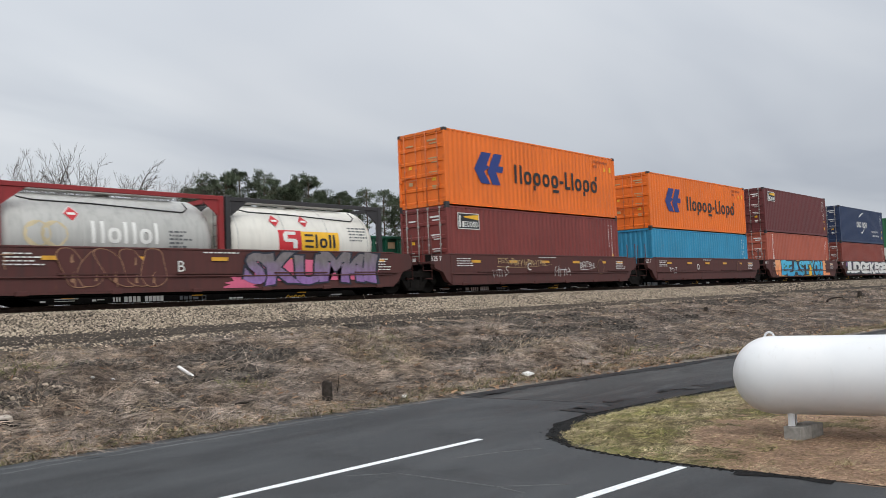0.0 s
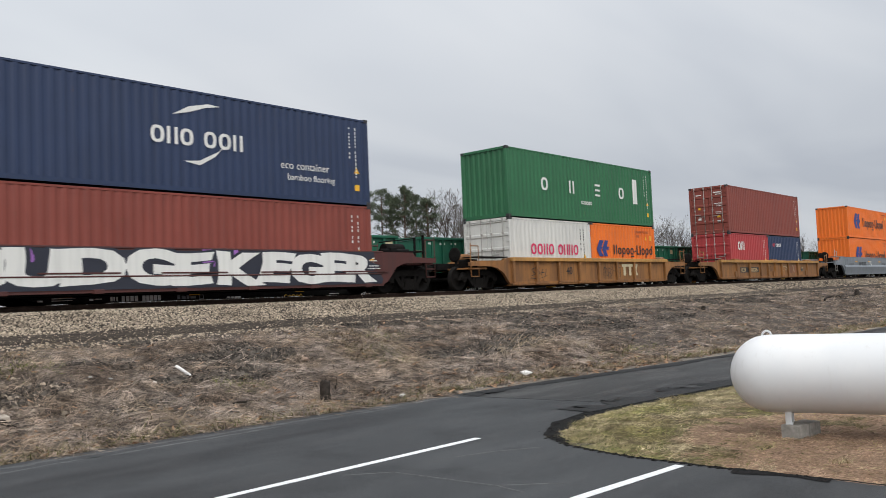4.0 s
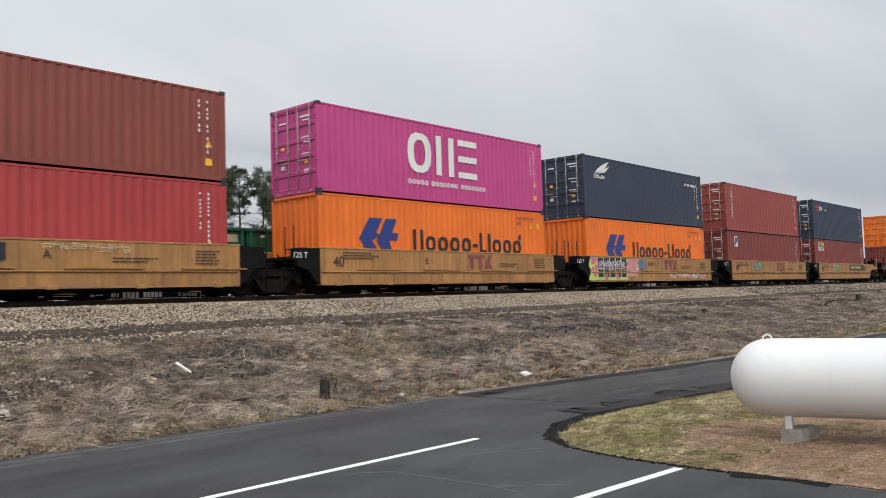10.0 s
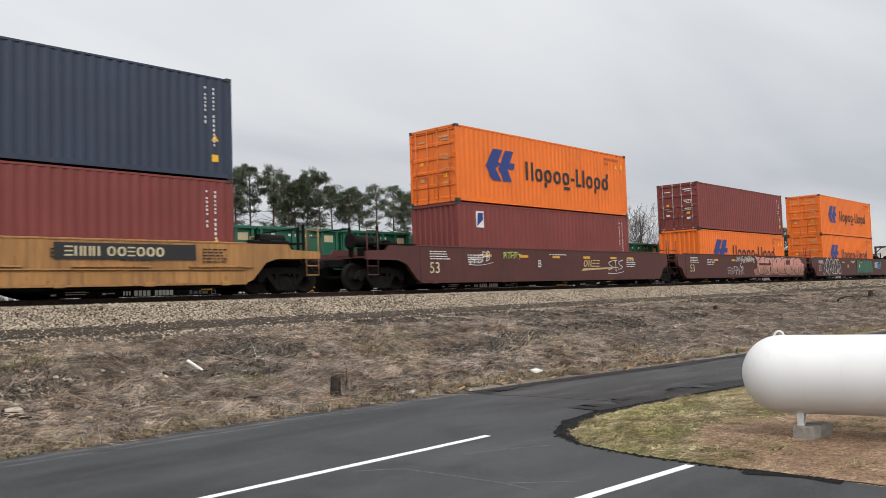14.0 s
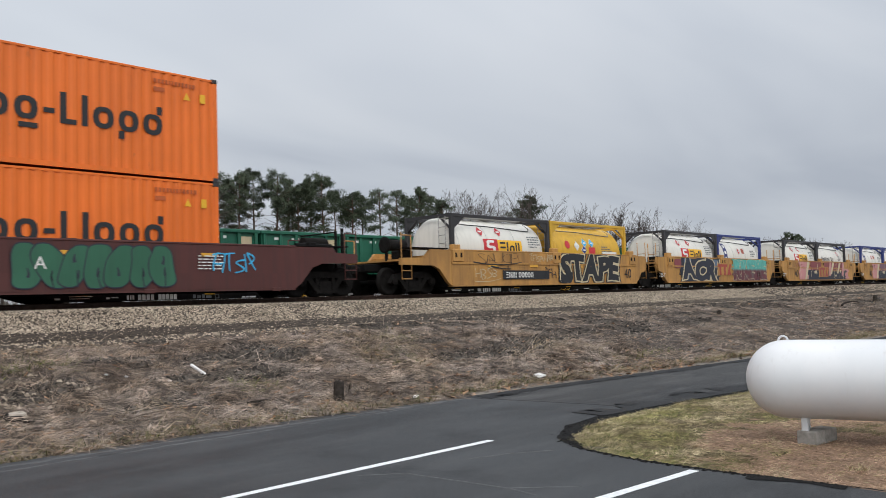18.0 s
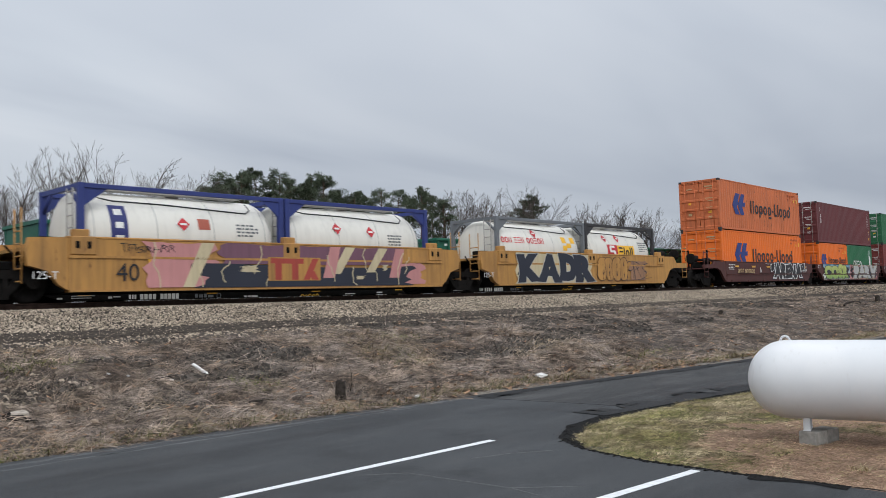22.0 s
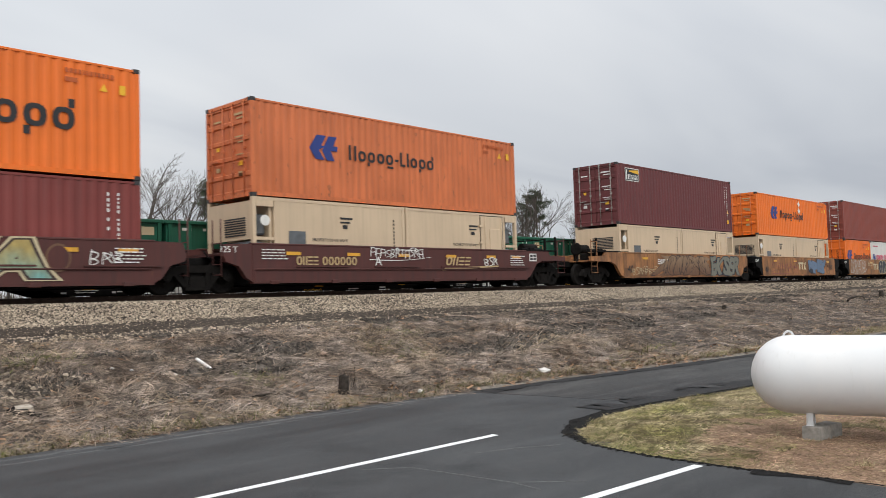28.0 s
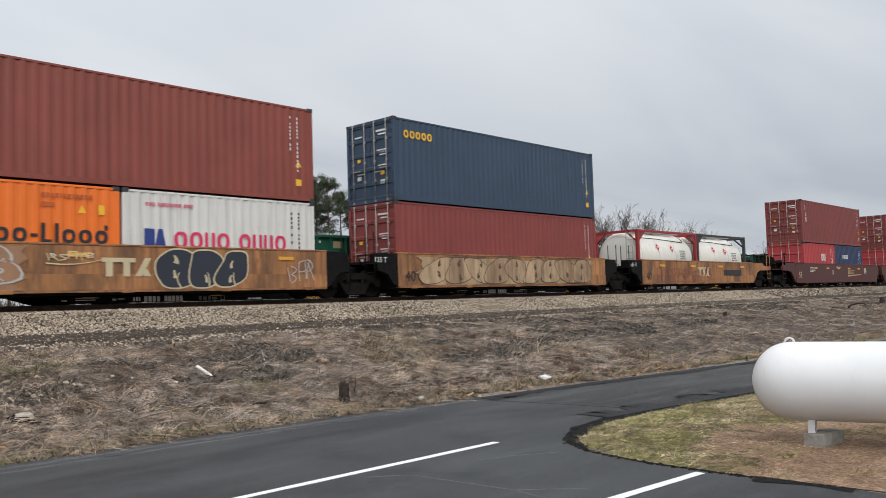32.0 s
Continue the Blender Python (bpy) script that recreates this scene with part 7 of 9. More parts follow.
o = plain_box(208.36, FLOOR, 40, HC, MAROON, "maroon corrugated container with a small square sign"); decal(o, "square_sign", "sqs", [rect(0, .45, 0, .62)], INK_WHITE, -5.1, 1.95); decal(o, "square_sign", "sqs2", [[(.05, .05), (.4, .3), (.4, .55), (.1, .55)]], INK_BLUE, -5.1, 1.95, y=-1.227)
o = plain_box(208.36, FLOOR + HC, 40, HC, paint("fresh_maroon", srgb(140, 60, 52), .5, .2, .3, .3), "reddish-brown container with a white column of letters"); column_word(o, "EHlEOH", -5.3, 2.6, 0.28, INK_WHITE)
o = plain_box(223.86, FLOOR, 40, HC, MAROON, "maroon corrugated container with a small name panel"); lamp_sign(o, -5.4, 2.05)
o = plain_box(223.86, FLOOR + HC, 40, HC, SLATE, "dark slate-blue container with a small striped mark", rods=ROD_STEEL)
decal(o, "striped_mark", "strp", [[(0, .0), (.6, -.05), (.6, .05), (0, .1)], [(-.05, .2), (.6, .15), (.6, .25), (-.05, .3)], [(0, .4), (.6, .35), (.6, .42), (0, .48)]], INK_RED, -5.5, 2.1); row_word(o, "HHH", -4.8, 2.15, 0.3, INK_WHITE, 1.2); row_word(o, "oooo", -3.5, 2.15, 0.17, INK_WHITE)

# three long brown platforms
for x, l, r, a in ((245.61, C53, J(19.65), "B"), (265.34, J(19.65), J(19.6), "C"), (284.92, J(19.6), C53, "A")):
    c = well_car(x, "b53", CAR_BROWN, L3, l, r)
    brown_marks(c, a, 50 + int(x), True, True)
    letters(c, "53", 0.56, G_CREAM, -8.05, 0.56, y=-1.53)
    small_text(c, -8.0, 1.3, 4, 1.0, INK_WHITE, 60)
    if a == "B":
        scrawl(c, -5.9, 0.95, 1.2, 0.35, INK_WHITE, 15); scrawl(c, -3.9, 1.1, 1.1, 0.3, G_LIME, 16); scrawl(c, 3.6, 0.6, 1.3, 0.5, INK_WHITE, 17)
    if a == "C":
        field(c, "pink14", [wavy(0.6, 8.3, 0.32, 1.47, 41, 0.3)], SPRAY_ROSE); field(c, "steel14", [blob(1.4, 2.6, 0.62, 1.06, 42), blob(3.9, 4.6, 0.8, 1.3, 43), blob(6.6, 7.4, 0.7, 1.3, 44)], G_GREY, -1.5290); throwup(c, 33, 6, 1.0, 8.0, 0.36, 1.44, SPRAY_ROSE, G_BLACKISH, 0.05, 0.7); jags(c, "j14", [(0.9, .1, .8), (1.6, .3, .95), (2.5, .0, .5), (3.3, .4, 1), (4.4, .1, .9), (5.6, .2, .8), (6.3, .5, 1), (7.2, .0, .7)], 0.36, 1.44, G_SILVER, 0.02, -1.545)
        field(c, "plate14", [rect(1.0, 2.9, 0.92, 1.06), rect(5.35, 6.1, 0.98, 1.26)], CAR_BROWN, -1.5455); scrawl(c, -2.2, 1.1, 2.6, 0.32, G_SILVER, 46, 0.03)
        scrawl(c, -3.4, 0.4, 2.2, 0.5, G_SILVER, 18)
    if a == "A":
        throwup(c, 35, 7, 0.6, 4.5, 0.34, 1.40, paint("spray_deep_green", srgb(42, 94, 70), 0.55, 0.25, 0.1, 0.3), G_DARK, 0.03, 0.15); throwup(c, 36, 7, -6.8, -3.5, 0.34, 1.42, G_BLACKISH, INK_WHITE, 0.03, 0.35); letters(c, "A", 0.42, INK_WHITE, 1.05, 0.80, y=-1.545); scrawl(c, 5.66, 0.7, 1.4, 0.5, G_BLUE, 20, 0.03)
o = plain_box(245.61, FLOOR, 40, HC, MAROON, "maroon container with a small square sign", False); decal(o, "square_sign", "sqs", [rect(0, .45, 0, .62)], INK_WHITE, -5.1, 1.95); decal(o, "square_sign", "sqs2", [[(.05, .05), (.4, .3), (.4, .55), (.1, .55)]], INK_BLUE, -5.1, 1.95, y=-1.227)
liner_box(245.61, FLOOR + HC, HC, size=1.26)
liner_box(265.34, FLOOR, ST, doors=False, size=1.26)
plain_box(265.34, FLOOR + ST, 40, ST, MAROON, "plain maroon corrugated container")
liner_box(284.92, FLOOR, HC, size=1.26)
liner_box(284.92, FLOOR + HC, HC, size=1.26)

# five deep-sided yellow platforms with tanks
T5 = [(306.68, C40, J(15.93), (FRAME_BLACK, TANK_WHITE, m_square), (TANK_YELLOW, TANK_YELLOW, m_yellow)),
      (322.61, J(15.93), J(15.93), (FRAME_BLACK, TANK_WHITE, m_square), (FRAME_BLUE, TANK_WHITE, m_strip)),
      (338.54, J(15.93), J(16.02), (FRAME_BLACK, TANK_WHITE, m_square), (FRAME_BLACK, TANK_WHITE, m_script)),
      (354.56, J(16.02), J(16.0), (FRAME_BLUE, TANK_WHITE, m_strip), (FRAME_BLUE, TANK_WHITE, m_placards)),
      (370.56, J(16.0), C40, (FRAME_GREY, TANK_WHITE, m_redname), (FRAME_BLACK, TANK_WHITE, m_square))]
NAME = {id(FRAME_BLACK): "black", id(FRAME_BLUE): "dark blue", id(FRAME_GREY): "grey", id(TANK_YELLOW): "yellow"}
for k, (x, l, r, t1, t2) in enumerate(T5):
    c = well_car(x, "t40", CAR_YELLOW_BRIGHT, LT, l, r)
    reflectors(c, [-4.2, -1.6, 1.6, 4.2], 1.0)
    letters(c, "40", 0.62, INK_BLACK, -5.3 if k else 5.3, 0.5, y=-1.53)
    if k:
        letters(c, "125-T", 0.26, INK_WHITE, -7.3, 0.55, y=-1.495)
    for sgn, (fr, sh, mk) in ((-1, t1), (1, t2)):
        tank_container(x + sgn * 3.06, FLOOR, fr, sh, "%s tank container in a %s frame" % ("yellow" if sh is TANK_YELLOW else "white", NAME[id(fr)]), mk)
    if k == 0:
        graffiti(c, "STAPE", 0.25, 4.75, 0.34, 1.50, INK_BLACK, G_CREAM, INK_BLACK, 41, 0.06, 0.045, 0.08, 0.05)
        graffiti(c, "SAUCE", -5.0, -2.7, 1.06, 1.46, INK_BLACK, None, None, 42, -0.035, 0.0, 0.04, 0.15); field(c, "flourish", [ribbon(curve((-5.3, 1.12), (-3.9, 0.94), (-2.4, 1.14)), 0.05, 0.02), ribbon(curve((-4.3, 0.98), (-3.6, 0.86), (-3.1, 0.88)), 0.05, 0.03), ribbon(curve((-3.3, 0.98), (-3.1, 0.88), (-3.35, 0.76)), 0.03, 0.02)], INK_BLACK, -1.5345)
        scrawl(c, -0.9, 0.55, 0.8, 0.4, INK_BLACK, 22, 0.02); scrawl(c, -1.9, 1.15, 1.9, 0.3, G_CREAM, 24, 0.014); scrawl(c, -5.2, 0.5, 1.3, 0.4, G_CREAM, 25, 0.018)
        decal(c, "number_panel", "npan2", [rect(0, 3.0, 0, 0.34)], INK_BLACK, -3.6, 0.48, y=-1.53); row_word(c, "EHHH OOOOO", -3.4, 0.54, 0.22, INK_WHITE, 1.1, y=-1.534, name="number_mark")
    if k == 1:
        field(c, "navy1", [wavy(-5.1, -0.5, 0.30, 1.52, 1)], G_DARK)
        field(c, "steel1", [blob(-4.7, -3.9, 1.14, 1.50, 3), blob(-2.5, -1.7, 1.20, 1.50, 4), blob(-1.3, -0.7, 1.0, 1.45, 5), blob(-4.9, -4.2, 0.4, 0.75, 6), blob(-2.0, -1.4, 0.4, 0.7, 7)], G_DULLBLUE, -1.5290)
        graffiti(c, "ACR", -4.9, -1.0, 0.34, 1.48, G_DARK, G_CREAM, None, 43, 0.07, 0.055, 0.14, 0.12); jags(c, "j1", [(-0.9, .0, .9), (-0.6, .3, 1)], 0.34, 1.48, G_CREAM, 0.07)
        field(c, "maroon0", [blob(-5.75, -5.0, 1.0, 1.45, 8)], G_MAROON, -1.529)
        field(c, "teal1", [wavy(1.15, 6.0, 0.30, 1.53, 8)], SPRAY_TEALRED); bar_logo(c, -0.75, 0.62, 0.60, G_RED, -1.5425, CAR_YELLOW_BRIGHT)
        graffiti(c, "RNEME", 1.3, 5.9, 0.34, 1.50, SPRAY_TEALRED, G_CREAM, None, 44, 0.075, 0.02, 0.07, 0.06)
    if k in (2, 3):
        top = G_MAROON if k == 2 else G_MAUVE
        field(c, ("pinkf", k), [wavy(-4.5, -2.6, 0.32, 1.50, 10), wavy(4.2, 5.5, 0.34, 1.05, 11)], G_PINK)
        field(c, ("topf", k), [wavy(-2.3, 4.3, 0.95, 1.52, 12)], top, -1.5285)
        field(c, ("navyf", k), [wavy(-3.0, 4.9, 0.30, 0.955, 13, 0.2)], G_DARK, -1.5295)
        bar_logo(c, -0.75, 0.50, 0.62, G_RED, -1.5425, CAR_YELLOW_BRIGHT)
        field(c, ("slant", k), [[(x0, 0.32 + d), (x0 + 0.34, 0.32 + d), (x0 + 0.95, 1.5), (x0 + 0.55, 1.5)] for x0, d in ((-3.5, 0), (1.5, 0.35), (2.9, 0.4))], G_CREAM, -1.532)
        field(c, ("slant2", k), [[(x0, 0.55), (x0 + 0.45, 0.55), (x0 + 0.7, 1.5), (x0 + 0.3, 1.5)] for x0 in (1.15, 3.9)], G_PINK, -1.5325)
        field(c, ("bits", k), [wavy(-1.7, -1.2, 0.72, 0.92, 15, 0.05), wavy(2.5, 2.8, 0.5, 0.62, 16, 0.04), wavy(3.6, 3.8, 0.78, 0.98, 17, 0.04)], G_CREAM, -1.533)
        jags(c, ("j2", k), [(-4.2, .0, 1), (-2.9, .0, .9), (-2.2, .1, .6), (-1.2, .3, 1), (-0.8, .0, .5), (1.4, .1, .8), (2.4, .0, .5), (2.9, .4, 1), (3.4, .1, .7), (4.4, .0, .9), (4.7, .3, .8)], 0.32, 1.48, G_CREAM, 0.03)
        scrawl(c, -5.2, 1.18, 1.5, 0.22, G_MAROON if k == 2 else INK_BLACK, 21 + k, 0.013)
    if k == 4:
        field(c, "slab4", [wavy(-5.3, -0.1, 0.30, 1.52, 18)], G_CREAM); graffiti(c, "KADR", -5.2, 0.0, 0.32, 1.50, G_DARK, G_SILVER, None, 51, 0.10, 0.02, 0.06, 0.05, -0.08); field(c, "mauve4", [wavy(3.1, 4.6, 0.4, 1.3, 20)], G_TANBROWN); throwup(c, 52, 4, 0.5, 2.9, 0.36, 1.45, CAR_YELLOW_BRIGHT, G_BROWN, 0.025, 0.1); scrawl(c, 2.2, 0.5, 2.6, 0.8, G_DARK, 23, 0.02)

# second brown five-platform set
for x, l, r, a in ((390.40, C40, J(15.5), "B"), (405.94, J(15.5), J(15.5), "C"), (421.37, J(15.5), J(15.55), "D"), (436.93, J(15.55), J(15.53), "E"), (452.46, J(15.53), C40, "A")):
    c = well_car(x, "b40", CAR_BROWN, LB, l, r)
    brown_marks(c, a, 70 + int(x), a in "DA")
    if a != "B":
        end_marks(c)
    if a == "B":
        graffiti(c, "\"ARENA\"", 0.0, 5.5, 0.40, 1.36, INK_BLACK, INK_WHITE, G_DARK, 9, 0.07, 0.055, 0.10, 0.05, 0.12); row_word(c, "OHEE OOOOOO", -4.8, 0.72, 0.26, INK_TAN, 1.1, y=-1.527, name="number_mark")
    if a == "C":
        field(c, "haze22", [wavy(-6.28, -0.6, 0.31, 1.37, 71)], SPRAY_HAZE); field(c, "dark22", [wavy(-5.9, -1.0, 0.36, 1.2, 72, 0.2)], G_DARK, -1.5285); graffiti(c, "COSR", -6.05, -1.2, 0.35, 1.36, SPRAY_LIME, G_DARK, None, 74, 0.085, 0.035, 0.12, 0.06); scrawl(c, -1.35, 1.0, 0.5, 0.2, INK_BLACK, 73, 0.012, -1.545)
        field(c, "pale22", [wavy(-0.7, 5.9, 0.34, 1.36, 75)], G_PINK); field(c, "dark23", [wavy(0.6, 5.9, 0.38, 1.30, 76), wavy(-0.3, 0.1, 0.4, 1.3, 77, 0.2)], G_DARK, -1.5285); graffiti(c, "PARV", 0.3, 5.8, 0.36, 1.34, G_SILVER, INK_BLACK, G_CREAM, 77, 0.09, 0.03, 0.08, 0.04)
    if a == "E":
        graffiti(c, "ARENA", -2.6, 3.7, 0.42, 1.36, SPRAY_AGED, G_BLACKISH, G_CREAM, 10, 0.055, 0.035, 0.05, 0.03, 0.3); scrawl(c, -3.0, 0.5, 0.6, 0.8, INK_WHITE, 25); scrawl(c, 4.6, 0.75, 0.9, 0.4, INK_WHITE, 26)
    if a == "A":
        row_word(c, "OHEE OOOOOO", -4.8, 0.78, 0.26, INK_TAN, 1.1, y=-1.527, name="number_mark"); scrawl(c, -1.9, 1.05, 2.4, 0.3, INK_WHITE, 27); scrawl(c, 3.7, 0.82, 0.75, 0.36, INK_WHITE, 28, 0.022, -1.545); decal(c, "notice_panel", "np29", [rect(0, 0.46, 0, 0.30)], INK_WHITE, 6.48, 0.98, y=-1.495); decal(c, "notice_print", "np30", [rect(0.04, 0.21, 0.04, 0.14), rect(0.25, 0.42, 0.04, 0.14), rect(0.04, 0.21, 0.17, 0.26), rect(0.25, 0.42, 0.17, 0.26)], INK_BLACK, 6.48, 0.98, y=-1.499)
liner_box(390.40, FLOOR, HC, size=1.26)
liner_box(390.40, FLOOR + HC, HC, size=1.26, old=True, label="faded dull orange container with a blue emblem")
liner_box(405.94 - 3.06, FLOOR, ST, feet=20)
o = container(405.94 + 3.06, FLOOR, 20, ST, GREEN, "green twenty-foot container with white letters", False); row_word(o, "OHEO", -1.7, 0.8, 0.6, INK_WHITE, 1.1); decal(o, "white_tab", "tab2", [rect(0, .35, 0, .9)], INK_WHITE, 2.2, 0.85); codes(o, 20, ST)
o = plain_box(405.94, FLOOR + ST, 40, HC, MAROON_DARK, "dark maroon container with three white letters in a column"); column_word(o, "loH", -5.47, 2.50, 0.34, INK_WHITE)
plain_box(421.37, FLOOR, 40, HC, MAROON, "maroon corrugated container with a small blue sign")
o = plain_box(421.37, FLOOR + HC, 40, ST, GREEN, "dark green container with widely spaced white letters")
for k, g in enumerate("OHEO"):
    row_word(o, g, -3.7 + 2.15 * k, 1.03, 0.58, INK_WHITE, 1.3)
decal(o, "white_tab", "tab3", [rect(0, 0.4, 0, 1.2)], INK_WHITE, 4.25, 0.75); row_word(o, "oooooo", -0.7, 0.55, 0.2, INK_WHITE)
for sgn in (-1, 1):
    o = container(436.93 + sgn * 3.06, FLOOR, 20, ST, MAROON, "maroon twenty-foot corrugated container", sgn < 0); codes(o, 20, ST)
    if sgn < 0:
        column_word(o, "OE", -2.4, 2.2, 0.5, INK_WHITE, 0.6)
    else:
        decal(o, "square_sign", "sqs", [rect(0, .45, 0, .62)], INK_WHITE, -2.0, 1.8); decal(o, "square_sign", "sqs2", [[(.05, .05), (.4, .3), (.4, .55), (.1, .55)]], INK_BLUE, -2.0, 1.8, y=-1.227)
liner_box(436.93, FLOOR + ST, HC, size=1.26)
reefer_box(452.46 - 3.06, FLOOR, "beige refrigerated field container with a louvred end", 1); reefer_box(452.46 + 3.06, FLOOR, "beige field container with a side door", 0)
liner_box(452.46, FLOOR + LOW, HC, size=0.78, old=True)

# old yellow five-platform set
for x, l, r, a in ((472.28, C40, J(15.71), 0), (487.99, J(15.71), J(15.76), 1), (503.75, J(15.76), J(15.59), 2), (519.34, J(15.59), J(15.8), 3), (535.16, J(15.8), C40, 4)):
    c = well_car(x, "s40", CAR_YELLOW_OLD, LO, l, r, ends=BLACK_STEEL if a else None)
    reflectors(c, [-4.4, -1.2, 2.0, 4.8], 1.18)
    letters(c, "40", 0.5, INK_BLACK, -6.0, 0.5, y=-1.53)
    if a:
        end_marks(c)
        bar_logo(c, -0.65, 0.66, 0.46, G_CREAM, -1.53)
    if a == 0:
        row_word(c, "EHHH OOOOOO", -3.2, 0.92, 0.24, INK_WHITE, 1.15, y=-1.53, name="number_mark"); field(c, "pale26", [wavy(-2.9, 2.2, 0.36, 1.34, 21, 0.3)], SPRAY_TAN); throwup(c, 71, 7, -2.8, 2.1, 0.36, 1.36, SPRAY_TAN, G_BLACKISH, 0.04, 0.9); jags(c, "j26", [(-2.6, .0, .7), (-2.0, .2, .9), (-1.4, .5, 1), (-0.9, .0, .6), (-0.3, .1, 1), (0.4, .4, .9), (0.9, .0, .8), (1.5, .2, .7)], 0.36, 1.36, G_BLACKISH, 0.035, -1.545); graffiti(c, "EKSER", 2.5, 6.1, 0.34, 1.36, G_GREY, G_DARK, None, 72, 0.05, 0.04, 0.10, 0.25, 0.25); scrawl(c, -5.6, 0.45, 2.4, 0.4, G_CREAM, 28)
    if a == 1:
        graffiti(c, "SPEr", 1.05, 4.4, 0.38, 1.30, G_DULLBLUE, G_DARK, None, 73, 0.095, 0.02, 0.14, 0.10); scrawl(c, 4.35, 0.75, 1.2, 0.5, G_BROWN, 76, 0.022); scrawl(c, -5.0, 0.5, 4.2, 0.7, G_MAROON, 29, 0.02); scrawl(c, 4.8, 0.6, 1.0, 0.5, INK_BLACK, 30)
    if a == 2:
        throwup(c, 74, 3, 0.95, 3.4, 0.34, 1.38, G_DARK, G_CREAM, 0.04, 0.3); field(c, "grey28", [wavy(-5.9, -2.6, 0.34, 1.37, 22, 0.15)], G_TANBROWN); graffiti(c, "RHB", -5.8, -2.7, 0.36, 1.36, G_TANBROWN, G_SILVER, None, 31, 0.04, 0.035, 0.22, 0.25); jags(c, "j28", [(-5.6, .0, .9), (-5.1, .2, 1), (-4.7, .0, .6), (-4.2, .3, 1), (-3.8, .1, .8), (-3.3, .0, .9), (-2.9, .2, .7)], 0.36, 1.36, G_SILVER, 0.025, -1.545); scrawl(c, -1.9, 1.05, 1.1, 0.2, G_CREAM, 39, 0.02); scrawl(c, 4.9, 0.5, 0.9, 0.7, G_SILVER, 32)
    if a == 3:
        field(c, "cream29", [wavy(-5.2, 5.2, 0.36, 1.34, 23, 0.2)], G_DIRTYCREAM); throwup(c, 75, 9, -5.0, 5.0, 0.38, 1.34, G_DIRTYCREAM, G_BROWN, 0.03, 0.6)
    if a == 4:
        scrawl(c, -5.0, 0.5, 6.0, 0.6, G_MAROON, 33, 0.02); decal(c, "number_panel", "npan3", [rect(0, 2.2, 0, .3)], INK_BLACK, 2.4, 0.7, y=-1.53)
for x in (472.28, 487.99):
    reefer_box(x - 3.06, FLOOR, "beige refrigerated field container with a louvred end", 1); reefer_box(x + 3.06, FLOOR, "beige field container with a side door", 0)
o = plain_box(472.28, FLOOR + LOW, 40, HC, MAROON_DARK, "dark maroon corrugated container with a small name panel"); lamp_sign(o, -5.38, 2.1)
o = liner_box(487.99, FLOOR + LOW, ST, size=0.78, label="orange container with a small emblem and white placards")
diamond(o, 0.75, 2.2, 0.42, INK_WHITE, y=-1.227); diamond(o, 0.75, 1.75, 0.42, INK_WHITE, y=-1.227)
liner_box(503.75 - 3.06, FLOOR, ST, feet=20)
o = container(503.75 + 3.06, FLOOR, 20, ST, WHITE_BOX, "white twenty-foot container with a pink company name", False); row_word(o, "OOHO OHHO", -1.62, 1.07, 0.46, INK_PINK, 1.22); decal(o, "emblem", "yme", [rect(0, .28, 0, .5), [(.28, 0), (.6, 0), (.5, .5), (.38, .5)]], INK_BLUE, -2.45, 1.07); row_word(o, "ooo ooooooo ooo", -2.42, 2.16, 0.14, INK_PINK, 1.0); codes(o, 20, ST, material=INK_BLACK)
plain_box(503.75, FLOOR + ST, 40, HC, BROWN_RED, "plain brown-red corrugated steel container")
plain_box(519.34, FLOOR, 40, HC, paint("brick_red", srgb(126, 53, 48), .52, .2, .4, .3), "plain brick-red corrugated steel container")
o = plain_box(519.34, FLOOR + HC, 40, HC, STEELBLUE, "steel-blue container with a small yellow name"); row_word(o, "ooooo", -5.6, 2.2, 0.38, INK_YELLOW, 1.1)
for sgn in (-1, 1):
    tank_container(535.16 + sgn * 3.06, FLOOR, FRAME_RED if sgn < 0 else FRAME_BLACK, TANK_WHITE, "white tank container in a %s frame" % ("dark red" if sgn < 0 else "black"), m_placards)

# the next brown cars, last in view
for x, l, r, a in ((556.58, ("coupler", 11.5), J(19.1), "B"), (575.68, J(19.1), J(19.1), "C")):
    c = well_car(x, "b53", CAR_BROWN, L3, l, r)
    brown_marks(c, a, 90 + int(x), True, True)
    letters(c, "53", 0.56, G_CREAM, -8.05, 0.56, y=-1.53)
    o = container(x - 3.06, FLOOR, 20, ST, RED, "red twenty-foot container with a white company name", True); row_word(o, "OHl", 0.2, 1.4, 0.5, INK_WHITE, 1.0); codes(o, 20, ST)
    o = container(x + 3.06, FLOOR, 20, ST, NAVY, "blue twenty-foot container with a white name", False); row_word(o, "ooooo", -1.5, 1.6, 0.4, INK_WHITE, 0.9); codes(o, 20, ST)
    o = plain_box(x, FLOOR + ST, 40, HC, MAROON, "maroon container with small white letters"); column_word(o, "loH", -5.47, 2.50, 0.34, INK_WHITE)

